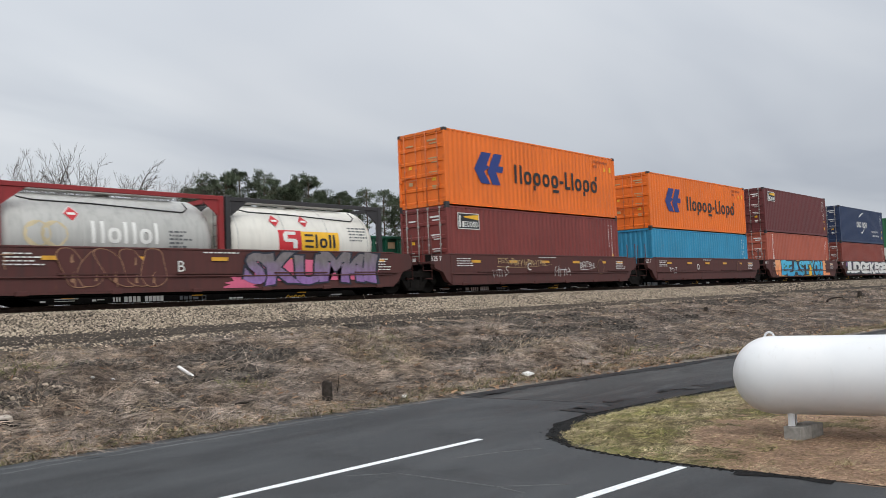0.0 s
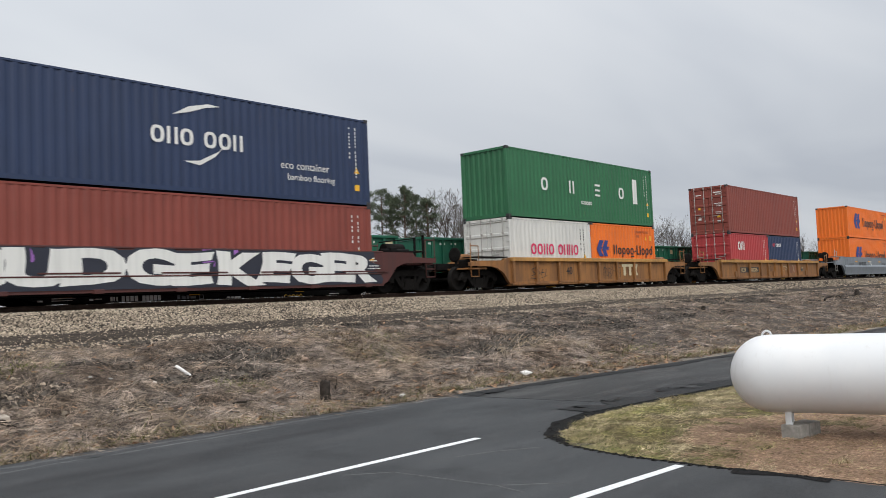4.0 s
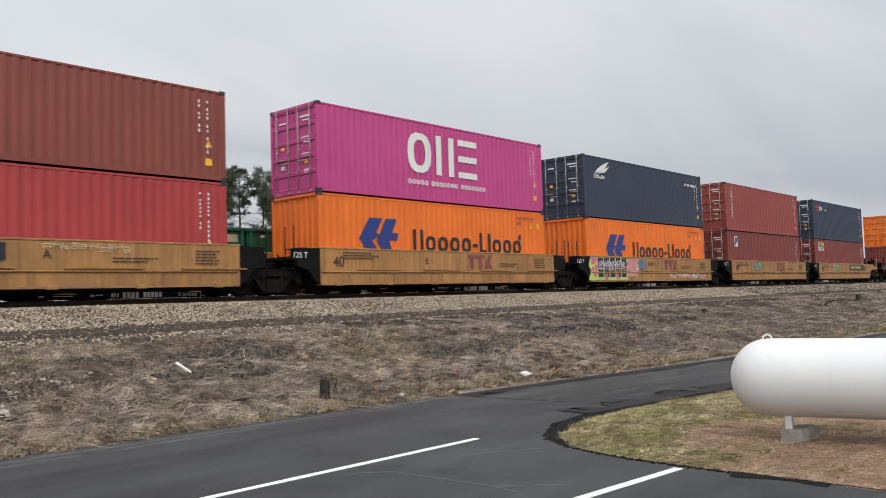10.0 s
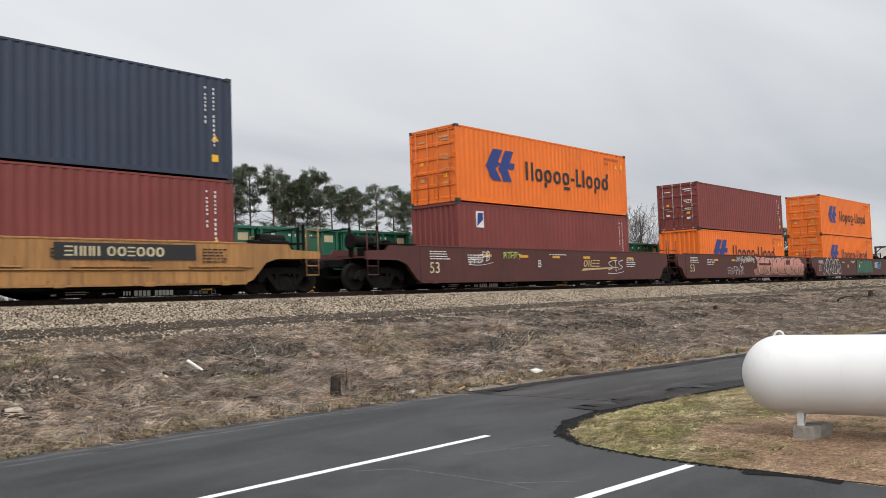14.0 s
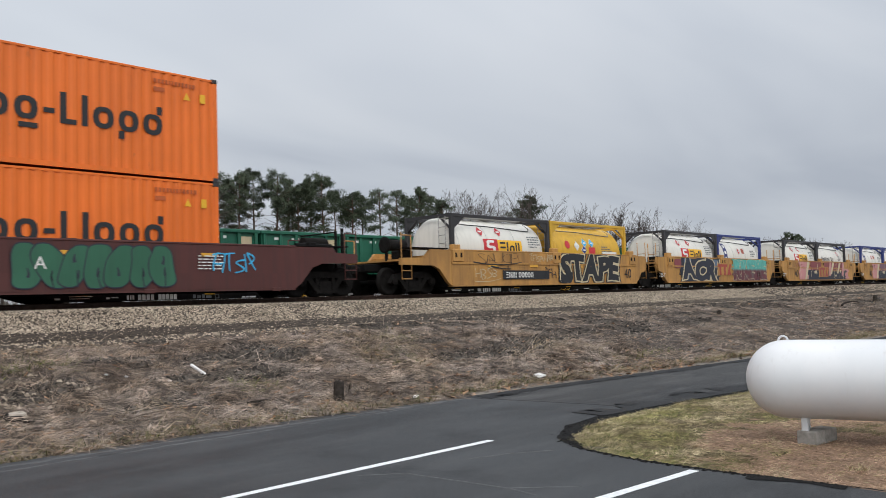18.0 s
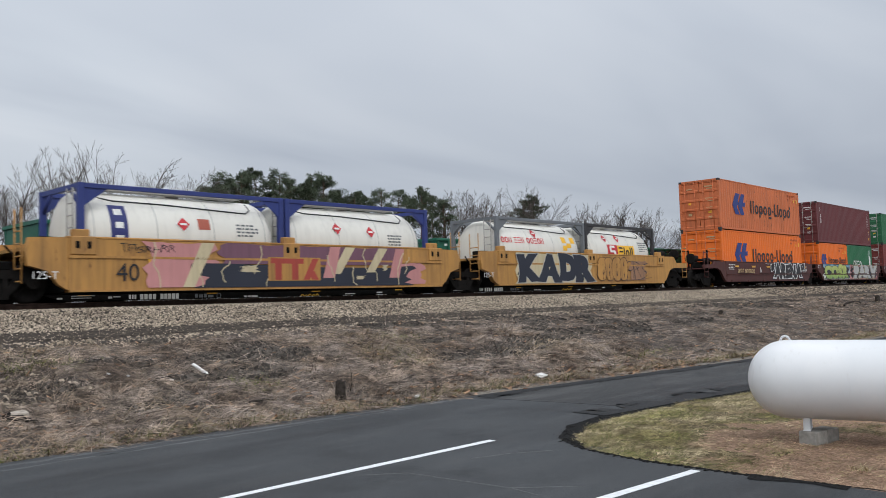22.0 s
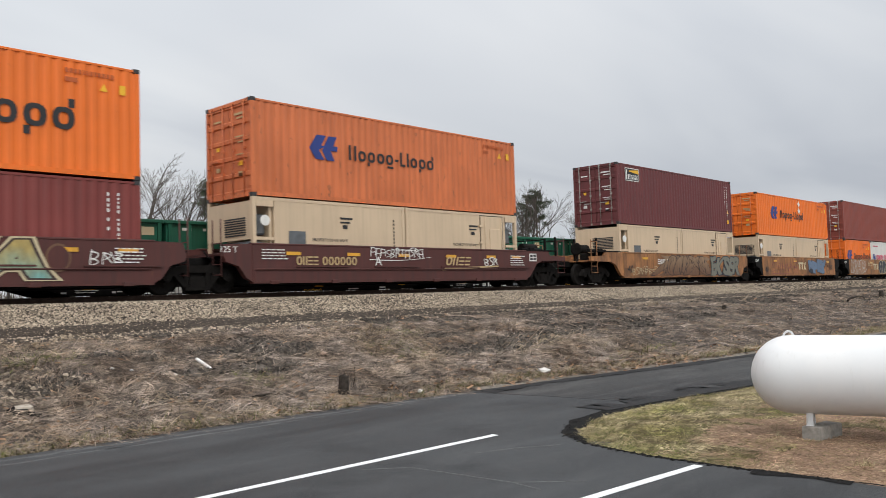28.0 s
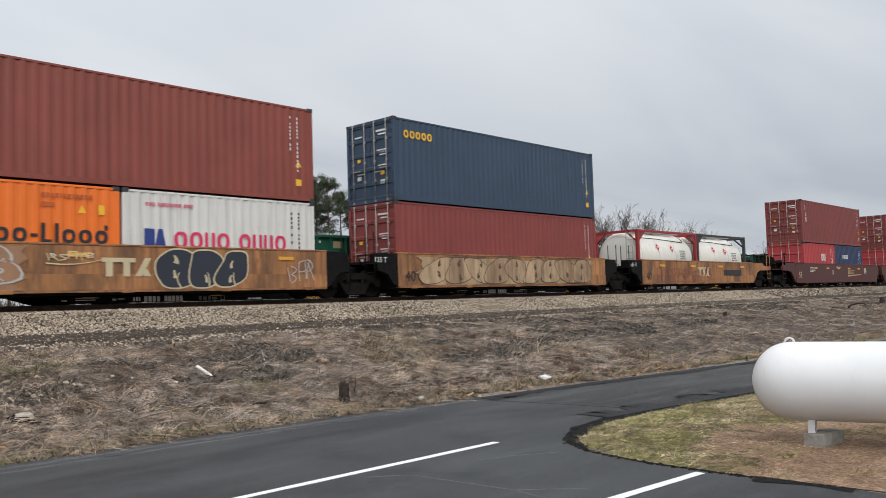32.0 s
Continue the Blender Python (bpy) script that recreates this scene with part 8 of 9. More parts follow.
# ---- cars standing on the siding ----
def siding_car(x):
    """A black flat car with four green waste boxes, each lifted off on its own."""
    car = thing("flat_car", x, FAR_Y, RAIL_Z - 0.03, "black flat car with white lettering standing on a siding", "rail car", "flat cars on the siding")
    P = lambda name, key, build, mat=BLACK_STEEL, lab="": shared(name, ("f_" + key,), build, mat, car, lab)
    P("deck", "deck", lambda bm: bevel_box(bm, -7.75, 7.75, -1.5, 1.5, 0.36, 0.52, 0.02))
    for s in (-1, 1):
        P("side_sill", "sill%d" % s, lambda bm, s=s: prism(bm, [(-7.75, 0.36), (-6.9, 0.10), (6.9, 0.10), (7.75, 0.36)], *sorted((s * 1.5, s * 1.42))))
    decal(car, "number_mark", "fnum", [rect(a, a + 0.105, 0, 0.20) for a in (-4.60, -4.46, -4.32, -4.18, -3.93, -3.80, -3.67, -3.54, -3.41)], INK_WHITE, 0, 0.10, y=-1.504)
    decal(car, "small_print", "fsp", [rect(a, a + w, b, b + h) for a, w, b, h in ((-7.1, .16, .05, .05), (-6.7, .7, .13, .02), (-6.7, .6, .07, .02), (-5.6, .12, .05, .06), (-5.44, .22, .08, .03), (-4.96, .07, .02, .13), (-4.86, .05, .02, .13), (-4.78, .06, .02, .13), (-0.88, .12, .0, .05), (-0.72, .1, .0, .05), (-0.58, .24, .0, .05), (3.6, .5, .02, .03), (5.2, .3, .04, .05))], INK_WHITE, 0, 0.10, y=-1.504)
    decal(car, "small_print", "fsp2", [rect(a, a + w, .0, h) for a, w, h in ((-2.73, .1, .12), (-2.58, .14, .10), (-2.40, .1, .12), (-2.26, .2, .08))] + ring(-1.93, -1.77, -0.02, 0.12, 0.02), FRAME_GREY, 0, 0.12, y=-1.504)
    decal(car, "spray_tag", "fyl", [ribbon(curve((1.5 + .17 * i, .02), (1.6 + .17 * i, .16 - .05 * (i % 2)), (1.64 + .17 * i, .03)), .03, .02) for i in range(5)], INK_YELLOW, 0, 0.06, y=-1.504)
    for xx in (-6.3, -2.1, 2.2, 6.4):
        decal(car, "reflector", "refl2", [rect(-0.2, 0.2, -0.04, 0.04)], REFLECT, xx, 0.27, y=-1.504)
    for s in (-1, 1):
        P("coupler", "cp%d" % s, lambda bm, s=s: bevel_box(bm, *sorted((s * 7.75, s * 8.2)), -0.15, 0.15, 0.6, 0.85, 0.04), TRUCK_STEEL)
        t = shared("truck_bolster", ("bolster",), lambda bm: None, TRUCK_STEEL, car)
        t.location = (s * 5.9, 0, 0)
        for q in (-1, 1):
            shared("side_frame", ("sideframe", q), lambda bm: None, TRUCK_STEEL, t)
        for xx in (-0.91, 0.91):
            w = shared("wheelset", ("wheelset",), wheelset_mesh, WHEEL_STEEL, t)
            w.location = (xx, 0, WHEEL_R)
        P("end_ladder", "el%d" % s, lambda bm, s=s: [tube(bm, (s * 7.6, y, 0.2), (s * 7.6, y, 1.3), 0.02, 6) for y in (-1.45, -1.1)], BLACK_STEEL)
    return car


def waste_box(x):
    z0, hgt, L = 0.52, 1.93, 1.84
    ob = thing("waste_container", x, FAR_Y, RAIL_Z - 0.03 + z0, "dark green steel waste box with pale label plates", "container", "green boxes on the siding")
    P = lambda name, key, build, mat=GON_GREEN, lab="": shared(name, ("g_" + key,), build, mat, ob, lab)
    for s in (-1, 1):
        P("side_panel", "side%d" % s, lambda bm, s=s: prism(bm, [(-L + 0.06, 0.0), (L - 0.06, 0.0), (L, hgt - 0.1), (-L, hgt - 0.1)], *sorted((s * 1.30, s * 1.22))))
        P("end_panel", "end%d" % s, lambda bm, s=s: box(bm, *sorted((s * (L - 0.02), s * (L - 0.09))), -1.22, 1.22, 0.05, hgt - 0.12))
        P("rim", "rim%d" % s, lambda bm, s=s: bevel_box(bm, -L - 0.03, L + 0.03, *sorted((s * 1.40, s * 1.20)), hgt - 0.12, hgt, 0.02))
        P("rim_end", "rime%d" % s, lambda bm, s=s: box(bm, *sorted((s * (L + 0.03), s * (L - 0.10))), -1.2, 1.2, hgt - 0.11, hgt - 0.005))
    for i in range(6):
        xx = -L + 0.12 + i * (2 * L - 0.24) / 5
        P("rib", "rib%d" % i, lambda bm, xx=xx: bevel_box(bm, xx - 0.06, xx + 0.06, -1.39, -1.30, 0.0, hgt - 0.12, 0.012))
    P("floor", "floor", lambda bm: box(bm, -L + 0.08, L - 0.08, -1.22, 1.22, 0.0, 0.08))
    P("tarp_rail", "tarp", lambda bm: tube(bm, (-L, 0, hgt + 0.02), (L, 0, hgt + 0.02), 0.03, 6))
    for xx in (-1.1, -0.35, 0.4):
        decal(ob, "label_plate", "lp", [rect(-0.17, 0.17, 0, 0.09)], INK_WHITE, xx, hgt - 0.32, y=-1.305)
    decal(ob, "label_plate", "lp2", [rect(0, 0.42, 0, 0.26)], G_CREAM, 1.15, hgt - 0.5, y=-1.305)
    return ob


for k in range(-1, 7):
    cx = 16.75 + 16.4 * k
    siding_car(cx)
    for i in range(4):
        waste_box(cx - 5.72 + 3.80 * i + 0.02)


# ---- the gas tank on its blocks ----
def gas_tank():
    r, n = 0.438, 56
    tip, way = Vector((9.404, 4.007)), Vector((0.262, -0.965))
    mid = tip + way * 1.597
    ang = math.degrees(math.atan2(way.y, way.x))
    ob = thing("gas_tank", mid.x, mid.y, 0.0, "white-painted steel propane tank on concrete blocks", "gas tank")
    ob.rotation_euler = (0, 0, radians(ang))
    zc = 0.768
    L = 1.597 - r
    prof = [(-L - r * math.cos(a), max(0.002, r * math.sin(a))) for a in [radians(q) for q in range(0, 91, 9)]] + [(L + r * math.cos(a), max(0.002, r * math.sin(a))) for a in [radians(q) for q in range(90, -1, -9)]]
    bm = bmesh.new()
    lathe(bm, prof, "x", n, Matrix.Translation((0, 0, zc)))
    bmesh.ops.recalc_face_normals(bm, faces=bm.faces[:])
    tm, nt, b = mat_base("tank_enamel")
    n1, _ = noise_node(nt, 1.1, 5)
    n2, _ = noise_node(nt, 6.0, 6, stretch=(3, 3, 0.4))
    cc = mix_node(nt, ramp_node(nt, n1.outputs["Fac"], 0.4, 0.66).outputs[0], (0.68, 0.69, 0.70, 1), (0.76, 0.76, 0.76, 1))
    c2 = mix_node(nt, ramp_node(nt, n2.outputs["Fac"], 0.60, 0.82, (0, 0, 0, 1), (0.35,) * 3 + (1,)).outputs[0], cc.outputs[0], (0.52, 0.50, 0.46, 1))
    nt.links.new(c2.outputs[0], b.inputs["Base Color"])
    b.inputs["Roughness"].default_value = 0.38
    part("tank_shell", bm, tm, ob)
    for s in (-1, 1):
        bm = bmesh.new()
        for k in range(8):
            a0, a1 = math.pi * k / 8, math.pi * (k + 1) / 8
            c = Vector((s * (L + 0.02), 0, zc + r - 0.03))
            tube(bm, c + Vector((0.055 * math.cos(a0), 0, 0.075 * math.sin(a0))), c + Vector((0.055 * math.cos(a1), 0, 0.075 * math.sin(a1))), 0.012, 8)
        part("lifting_lug", bm, tm, ob)
        bm = bmesh.new()
        xx = s * 0.989
        bevel_box(bm, xx - 0.036, xx + 0.036, -0.150, -0.132, 0.218, 0.40, 0.006)
        bevel_box(bm, xx - 0.036, xx - 0.020, -0.150, -0.05, 0.218, 0.31, 0.004)
        bevel_box(bm, xx - 0.036, xx + 0.036, 0.132, 0.150, 0.218, 0.40, 0.006)
        bevel_box(bm, xx - 0.04, xx + 0.04, -0.155, 0.155, 0.214, 0.224, 0.003)
        part("foot", bm, tm, ob, "white welded steel foot")
        # block under each foot
        blk = thing("concrete_block", 0, 0, 0, "weathered grey concrete block under a gas tank", "concrete block", "blocks under the tank")
        side = Vector((-way.y, way.x))
        p = mid + way * xx - side * 0.20
        blk.location = (p.x, p.y, 0.045)
        blk.rotation_euler = (0, 0, radians(-10))
        for q in (0, 1):
            bm = bmesh.new()
            bevel_box(bm, 0.003 + q * 0.25, 0.247 + q * 0.25, -0.10, 0.10, -0.05, 0.168, 0.008)
            part("block", bm, CONCRETE, blk)
    return ob


gas_tank()

# ---- trees ----
BARK_GREY = plain("grey_bark", (0.085, 0.072, 0.062), 0.95, var=0.35, scale=5.0, bump=0.6)
BARK_PINE = plain("pine_bark", (0.10, 0.068, 0.05), 0.95, var=0.4, scale=4.0, bump=0.6)
NEEDLE = island_mat("pine_needles", (0.040, 0.055, 0.036), (0.130, 0.158, 0.100), patch=0.25)
TWIGS = plain("winter_twigs", (0.105, 0.090, 0.080), 0.95, var=0.3, scale=2.0, bump=0)


def limb(bm, p, q, r0, r1, n=5):
    tube(bm, p, q, r0, n, caps=False, r2=r1)


def bare_tree(x, y, z, h, seed, label="tall leafless tree with fine grey twigs"):
    """A leafless tree: one or more stems that fork again and again into fine curved twigs."""
    key = ("bare", seed)
    ob = thing("bare_tree", x, y, z, label, "tree", "leafless trees behind the railway")

    def build():
        rnd = random.Random(seed)
        kits = {False: ([], []), True: ([], [])}

        def stick(fine, p, q, r0, r1):
            vs, fs = kits[fine]
            n = 3 if fine else 5
            d = (q - p).normalized()
            u = d.orthogonal().normalized()
            w = d.cross(u)
            b = len(vs)
            for c, r in ((p, r0), (q, r1)):
                for k in range(n):
                    a = math.tau * k / n
                    vs.append(tuple(c + (u * math.cos(a) + w * math.sin(a)) * r))
            fs.extend((b + k, b + (k + 1) % n, b + n + (k + 1) % n, b + n + k) for k in range(n))

        def aside(d, lean):
            a = rnd.uniform(0, math.tau)
            u = d.orthogonal().normalized()
            return (d + (u * math.cos(a) + d.cross(u) * math.sin(a)) * lean).normalized()

        def run(p, d, length, r, level):
            segs = (6, 5, 4, 3, 2)[level]
            drift = Vector((rnd.gauss(0, 0.06), rnd.gauss(0, 0.06), 0))
            path = [(p, d)]
            tip = max(0.010, r * (0.35 if level else 0.4))
            for k in range(segs):
                d = (d + drift + Vector((rnd.gauss(0, 0.11), rnd.gauss(0, 0.11), (0.03, 0.085, 0.055, 0.03, 0.02)[level]))).normalized()
                q = p + d * length / segs
                stick(level > 2, p, q, r + (tip - r) * k / segs, r + (tip - r) * (k + 1) / segs)
                p = q
                path.append((p, d))
            if level == 4:
                return
            n = (8, 5, 4, 3)[level]
            for i in range(n):
                t = (0.40 if level == 0 else 0.24) + (0.58 if level == 0 else 0.70) * (i + rnd.uniform(0.1, 0.9)) / n
                k = min(segs - 1, int(t * segs))
                q, dd = path[k][0].lerp(path[k + 1][0], t * segs - k), path[k + 1][1]
                run(q, aside(dd, rnd.uniform(0.45, 0.95)), length * ((0.86 - 0.36 * t) if level == 0 else (0.64 - 0.32 * t)) * rnd.uniform(0.8, 1.2), max(0.011, (r + (tip - r) * t) * 0.66), level + 1)
            run(p, aside(d, 0.2), length * 0.36, tip, level + 1)

        stems = 2 if seed % 3 == 0 else 1
        for k in range(stems):
            d = aside(Vector((0, 0, 1)), 0.06 if stems == 1 else 0.22)
            run(Vector((0.15 * k, 0.1 * k, -0.3)), d, h * (0.60 if k == 0 else 0.54), h * 0.0140 * (1 if k == 0 else 0.75), 0)
        top = max(v[2] for v in kits[True][0])
        for fine, (vs, fs) in kits.items():
            me = bpy.data.meshes.new("tree")
            me.from_pydata([(v[0] * h / top, v[1] * h / top, v[2] * h / top) for v in vs], [], fs)
            MESHES[(key, fine)] = me
            MESHES[(key, "h")] = h
    if (key, False) not in MESHES:
        build()
    part("trunk", MESHES[(key, False)], BARK_GREY, ob)
    part("crown", MESHES[(key, True)], TWIGS, ob)
    ob.scale = (h / MESHES[(key, "h")],) * 3
    ob.rotation_euler = (0, 0, (x * 7.3 + y) % 6.28)
    return ob


def pine_tree(x, y, z, h, seed, lo=0.70, label="tall pine with a bare trunk and ragged dark green crown"):
    """A tall pine: a slim bare trunk, broken limbs below and tufted boughs above."""
    key = ("pine", seed)
    ob = thing("pine_tree", x, y, z, label, "tree", "pines behind the railway")
    if (key, 0) not in MESHES:
        rnd = random.Random(seed)
        trunk, boughs, needles = bmesh.new(), bmesh.new(), bmesh.new()
        p = Vector((0, 0, -0.3))
        lean = Vector((rnd.gauss(0, 0.02), rnd.gauss(0, 0.02), 0))
        pts = [p]
        n = 10
        for k in range(n):
            p = p + Vector((lean.x + rnd.gauss(0, 0.012), lean.y + rnd.gauss(0, 0.012), 1)) * (h / n)
            pts.append(p)
        for k in range(n):
            limb(trunk, pts[k], pts[k + 1], 0.21 * (1 - 0.075 * k), 0.21 * (1 - 0.075 * (k + 1)), 8)
        tufts = []
        wide = rnd.uniform(0.115, 0.15)
        for k in range(44):
            t = lo - 0.14 + (1.135 - lo) * (k + rnd.random()) / 44
            i = min(n - 1, int(t * n))
            base = pts[i].lerp(pts[i + 1], t * n - i)
            prof = math.sin(min(1, max(0.06, (1.03 - t) / (1.03 - lo))) * math.pi * 0.72) ** 0.8
            ln = h * wide * max(0.14, prof) * rnd.uniform(0.55, 1.2)
            a = rnd.uniform(0, math.tau)
            d = Vector((math.cos(a), math.sin(a), rnd.uniform(0.05, 0.55)))
            tip = base + d * ln
            limb(boughs, base, tip, 0.045, 0.012, 4)
            if t < lo and rnd.random() < 0.78:
                continue
            for j in range(6):
                s = rnd.uniform(0.62, 1.06)
                tufts.append((base.lerp(tip, s) + Vector((rnd.gauss(0, 0.24), rnd.gauss(0, 0.24), rnd.gauss(0.14, 0.15))), rnd.uniform(0.32, 0.58)))
        for c, r in tufts:
            for j in range(40):
                d = Vector((rnd.gauss(0, 1), rnd.gauss(0, 1), rnd.gauss(0.35, 0.8))).normalized()
                q = c + d * r * rnd.uniform(0.1, 0.9)
                s = d.orthogonal().normalized() * rnd.uniform(0.035, 0.07)
                e = d * r * rnd.uniform(0.30, 0.5)
                needles.faces.new([needles.verts.new(q - s), needles.verts.new(q + s), needles.verts.new(q + e)])
        for j, b in enumerate((trunk, boughs, needles)):
            me = bpy.data.meshes.new("pine")
            b.to_mesh(me)
            b.free()
            MESHES[(key, j)] = me
    part("trunk", MESHES[(key, 0)], BARK_PINE, ob)
    part("bough", MESHES[(key, 1)], BARK_PINE, ob)
    part("crown", MESHES[(key, 2)], NEEDLE, ob)
    ob.rotation_euler = (0, 0, (x * 3.1 + y) % 6.28)
    return ob


def at(az, dist_y):
    return dist_y * math.tan(radians(az)), dist_y


TREE_Z = 1.2
rnd = random.Random(77)
# the pines, by bearing; heights follow their tops
for i, (az, el, yy) in enumerate([(31.0, .140, 90), (31.8, .152, 84), (33.1, .156, 85), (34.25, .159, 86), (35.6, .157, 84), (36.5, .147, 90), (37.3, .140, 85), (38.2, .152, 88), (39.1, .151, 86), (40.75, .154, 85), (41.6, .141, 92), (42.8, .153, 86), (43.9, .136, 90), (45.4, .144, 86), (46.3, .128, 92), (46.9, .131, 86), (53.2, .117, 85), (52.7, .104, 88), (70.4, .062, 84), (69.9, .052, 86), (32.4, .138, 96), (36.9, .128, 97), (39.9, .133, 95), (44.6, .128, 96)]):
    x, y = at(az, yy)
    h = el * math.hypot(x, y) + EYE[2] - TREE_Z
    pine_tree(x, y, TREE_Z, h, 100 + i % 9)
# leafless trees between and beside them
for i, (az, el, yy) in enumerate([(16.5, .15, 78), (19.0, .130, 84), (20.5, .150, 80), (22.2, .182, 79), (26.3, .190, 80), (28.5, .157, 84), (30.0, .105, 92), (48.3, .128, 86), (49.2, .127, 88), (50.3, .124, 86), (51.3, .126, 88), (54.6, .095, 88), (56.2, .098, 86), (57.4, .102, 88), (58.3, .101, 86), (60.2, .095, 86), (61.2, .094, 88), (62.9, .083, 88), (66.2, .060, 84), (68.0, .056, 84), (69.2, .058, 88), (71.5, .052, 84), (73.0, .047, 84), (24.4, .10, 94), (64.5, .066, 88)]):
    x, y = at(az, yy)
    h = 1.06 * el * math.hypot(x, y) + EYE[2] - TREE_Z
    bare_tree(x, y, TREE_Z, h, 300 + i % 7)


# far woods closing the view behind the trees
def brush(name, x0, x1, y0, y1, n, hmax, seed, material, label):
    rnd = random.Random(seed)
    verts, faces = [], []
    for k in range(n):
        x, y = rnd.uniform(x0, x1), rnd.uniform(y0, y1)
        h = hmax * rnd.uniform(0.25, 1.0)
        for j in range(5):
            dx, dy = rnd.gauss(0, 0.22) * h, rnd.gauss(0, 0.22) * h
            w = 0.02 + 0.012 * h
            b = len(verts)
            verts += [(x - w, y, 1.0), (x + w, y, 1.0), (x + dx * 0.6 + w * .6, y + dy * 0.6, 1.0 + h * 0.6), (x + dx, y + dy, 1.0 + h), (x + dx * 0.6 - w * .6, y + dy * .6, 1.0 + h * 0.6)]
            faces.append((b, b + 1, b + 2, b + 3, b + 4))
    me = bpy.data.meshes.new(name)
    me.from_pydata(verts, [], faces)
    me.materials.append(material)
    return tagged(new(name, me), label, "undergrowth", kind="stuff")


brush("undergrowth", 5, 320, 66, 110, 4200, 2.6, 5, island_mat("brush_stem", (0.06, 0.05, 0.04), (0.17, 0.14, 0.11)), "dense leafless undergrowth along the wood's edge")

# ---- stones, dead vines and grass ----
def stone_field():
    """Loose crushed stone on the ballast's shoulder."""
    rnd = random.Random(11)
    low = []
    for k in range(7):
        pts = [(rnd.uniform(-1, -.5), rnd.uniform(-1, -.5), -.5), (rnd.uniform(.5, 1), rnd.uniform(-1, -.5), -.5), (rnd.uniform(.5, 1), rnd.uniform(.5, 1), -.5), (rnd.uniform(-1, -.5), rnd.uniform(.5, 1), -.5), (rnd.uniform(-.6, -.1), rnd.uniform(-.6, -.1), rnd.uniform(.4, .9)), (rnd.uniform(.1, .6), rnd.uniform(-.5, .5), rnd.uniform(.4, .9)), (rnd.uniform(-.5, .3), rnd.uniform(.1, .6), rnd.uniform(.4, .9))]
        low.append((pts, [(0, 1, 5, 4), (1, 2, 5), (2, 3, 6, 5), (3, 0, 4, 6), (4, 5, 6)]))
    verts, faces = [], []

    def put(x, y, z, s, kit):
        pts, fs = kit
        a, ca = rnd.uniform(0, 6.28), 0
        c, d = math.cos(a), math.sin(a)
        tz = rnd.uniform(0.5, 0.9)
        b = len(verts)
        for px, py, pz in pts:
            verts.append((x + s * (px * c - py * d), y + s * (px * d + py * c) * rnd.uniform(.9, 1.1), z + s * pz * tz))
        faces.extend(tuple(i + b for i in f) for f in fs)

    def bed(y):
        return float(np.interp(y, [16.9, 17.25, 19.0, 19.6, 20.4], [1.28, 1.36, BED_Z + 0.005, BED_Z + 0.03, BED_Z - 0.01]))
    for k in range(80000):
        t = rnd.random()
        x = 3.0 + 42.0 * t ** 1.35 if k < 68000 else rnd.uniform(40, 110)
        y = rnd.uniform(17.22, 20.42)
        s = rnd.uniform(0.015, 0.038) * (1.0 if k < 68000 else 1.5)
        put(x, y, bed(y) + rnd.uniform(0.0, 0.02), s, low[k % 7])
    for k in range(7000):     # a stony strip beside the path
        x = 3.0 + 75 * rnd.random() ** 1.3
        y = 16.22 + rnd.gauss(0, 0.2) + 0.12 * noise.noise((x * 0.6, 4, 5))
        put(x, y, ground_z(x, y) + 0.015, rnd.uniform(0.014, 0.034), low[k % 7])
    for k in range(3600):    # fine gravel on the path
        x, y = 3.0 + 45 * rnd.random() ** 1.2, rnd.uniform(16.4, 17.3)
        put(x, y, ground_z(x, min(y, 17.0)) + 0.045, rnd.uniform(0.006, 0.015), low[k % 7])
    for k in range(420):     # strays on the path and down the bank
        x, y = 3.0 + 45 * rnd.random() ** 1.2, 17.15 - abs(rnd.gauss(0, 0.6))
        put(x, y, ground_z(x, y) + 0.045, rnd.uniform(0.012, 0.035), low[k % 7])
    for k in range(900):      # a patch of stones among the vines near the road
        x, y = rnd.gauss(3.9, 0.8), rnd.gauss(13.4, 0.5)
        put(x, y, ground_z(x, y) + 0.02, rnd.uniform(0.02, 0.06), low[k % 7])
    me = bpy.data.meshes.new("ballast_stones")
    me.from_pydata(verts, [], faces)
    me.materials.append(STONE)
    tagged(new("ballast_stones", me), "loose pale crushed stones on the railway shoulder", "ballast", kind="stuff")


stone_field()


GRID = 0.15
BANK_H = [[ground_z(1.0 + i * GRID, 8.0 + j * GRID) for j in range(64)] for i in range(int(100 / GRID))]


def bank_z(x, y):
    """Quick height of the bank between grid points."""
    u, v = (x - 1.0) / GRID, (y - 8.0) / GRID
    i, j = max(0, min(len(BANK_H) - 2, int(u))), max(0, min(62, int(v)))
    u, v = u - i, v - j
    a, b = BANK_H[i], BANK_H[i + 1]
    return (a[j] * (1 - v) + a[j + 1] * v) * (1 - u) + (b[j] * (1 - v) + b[j + 1] * v) * u


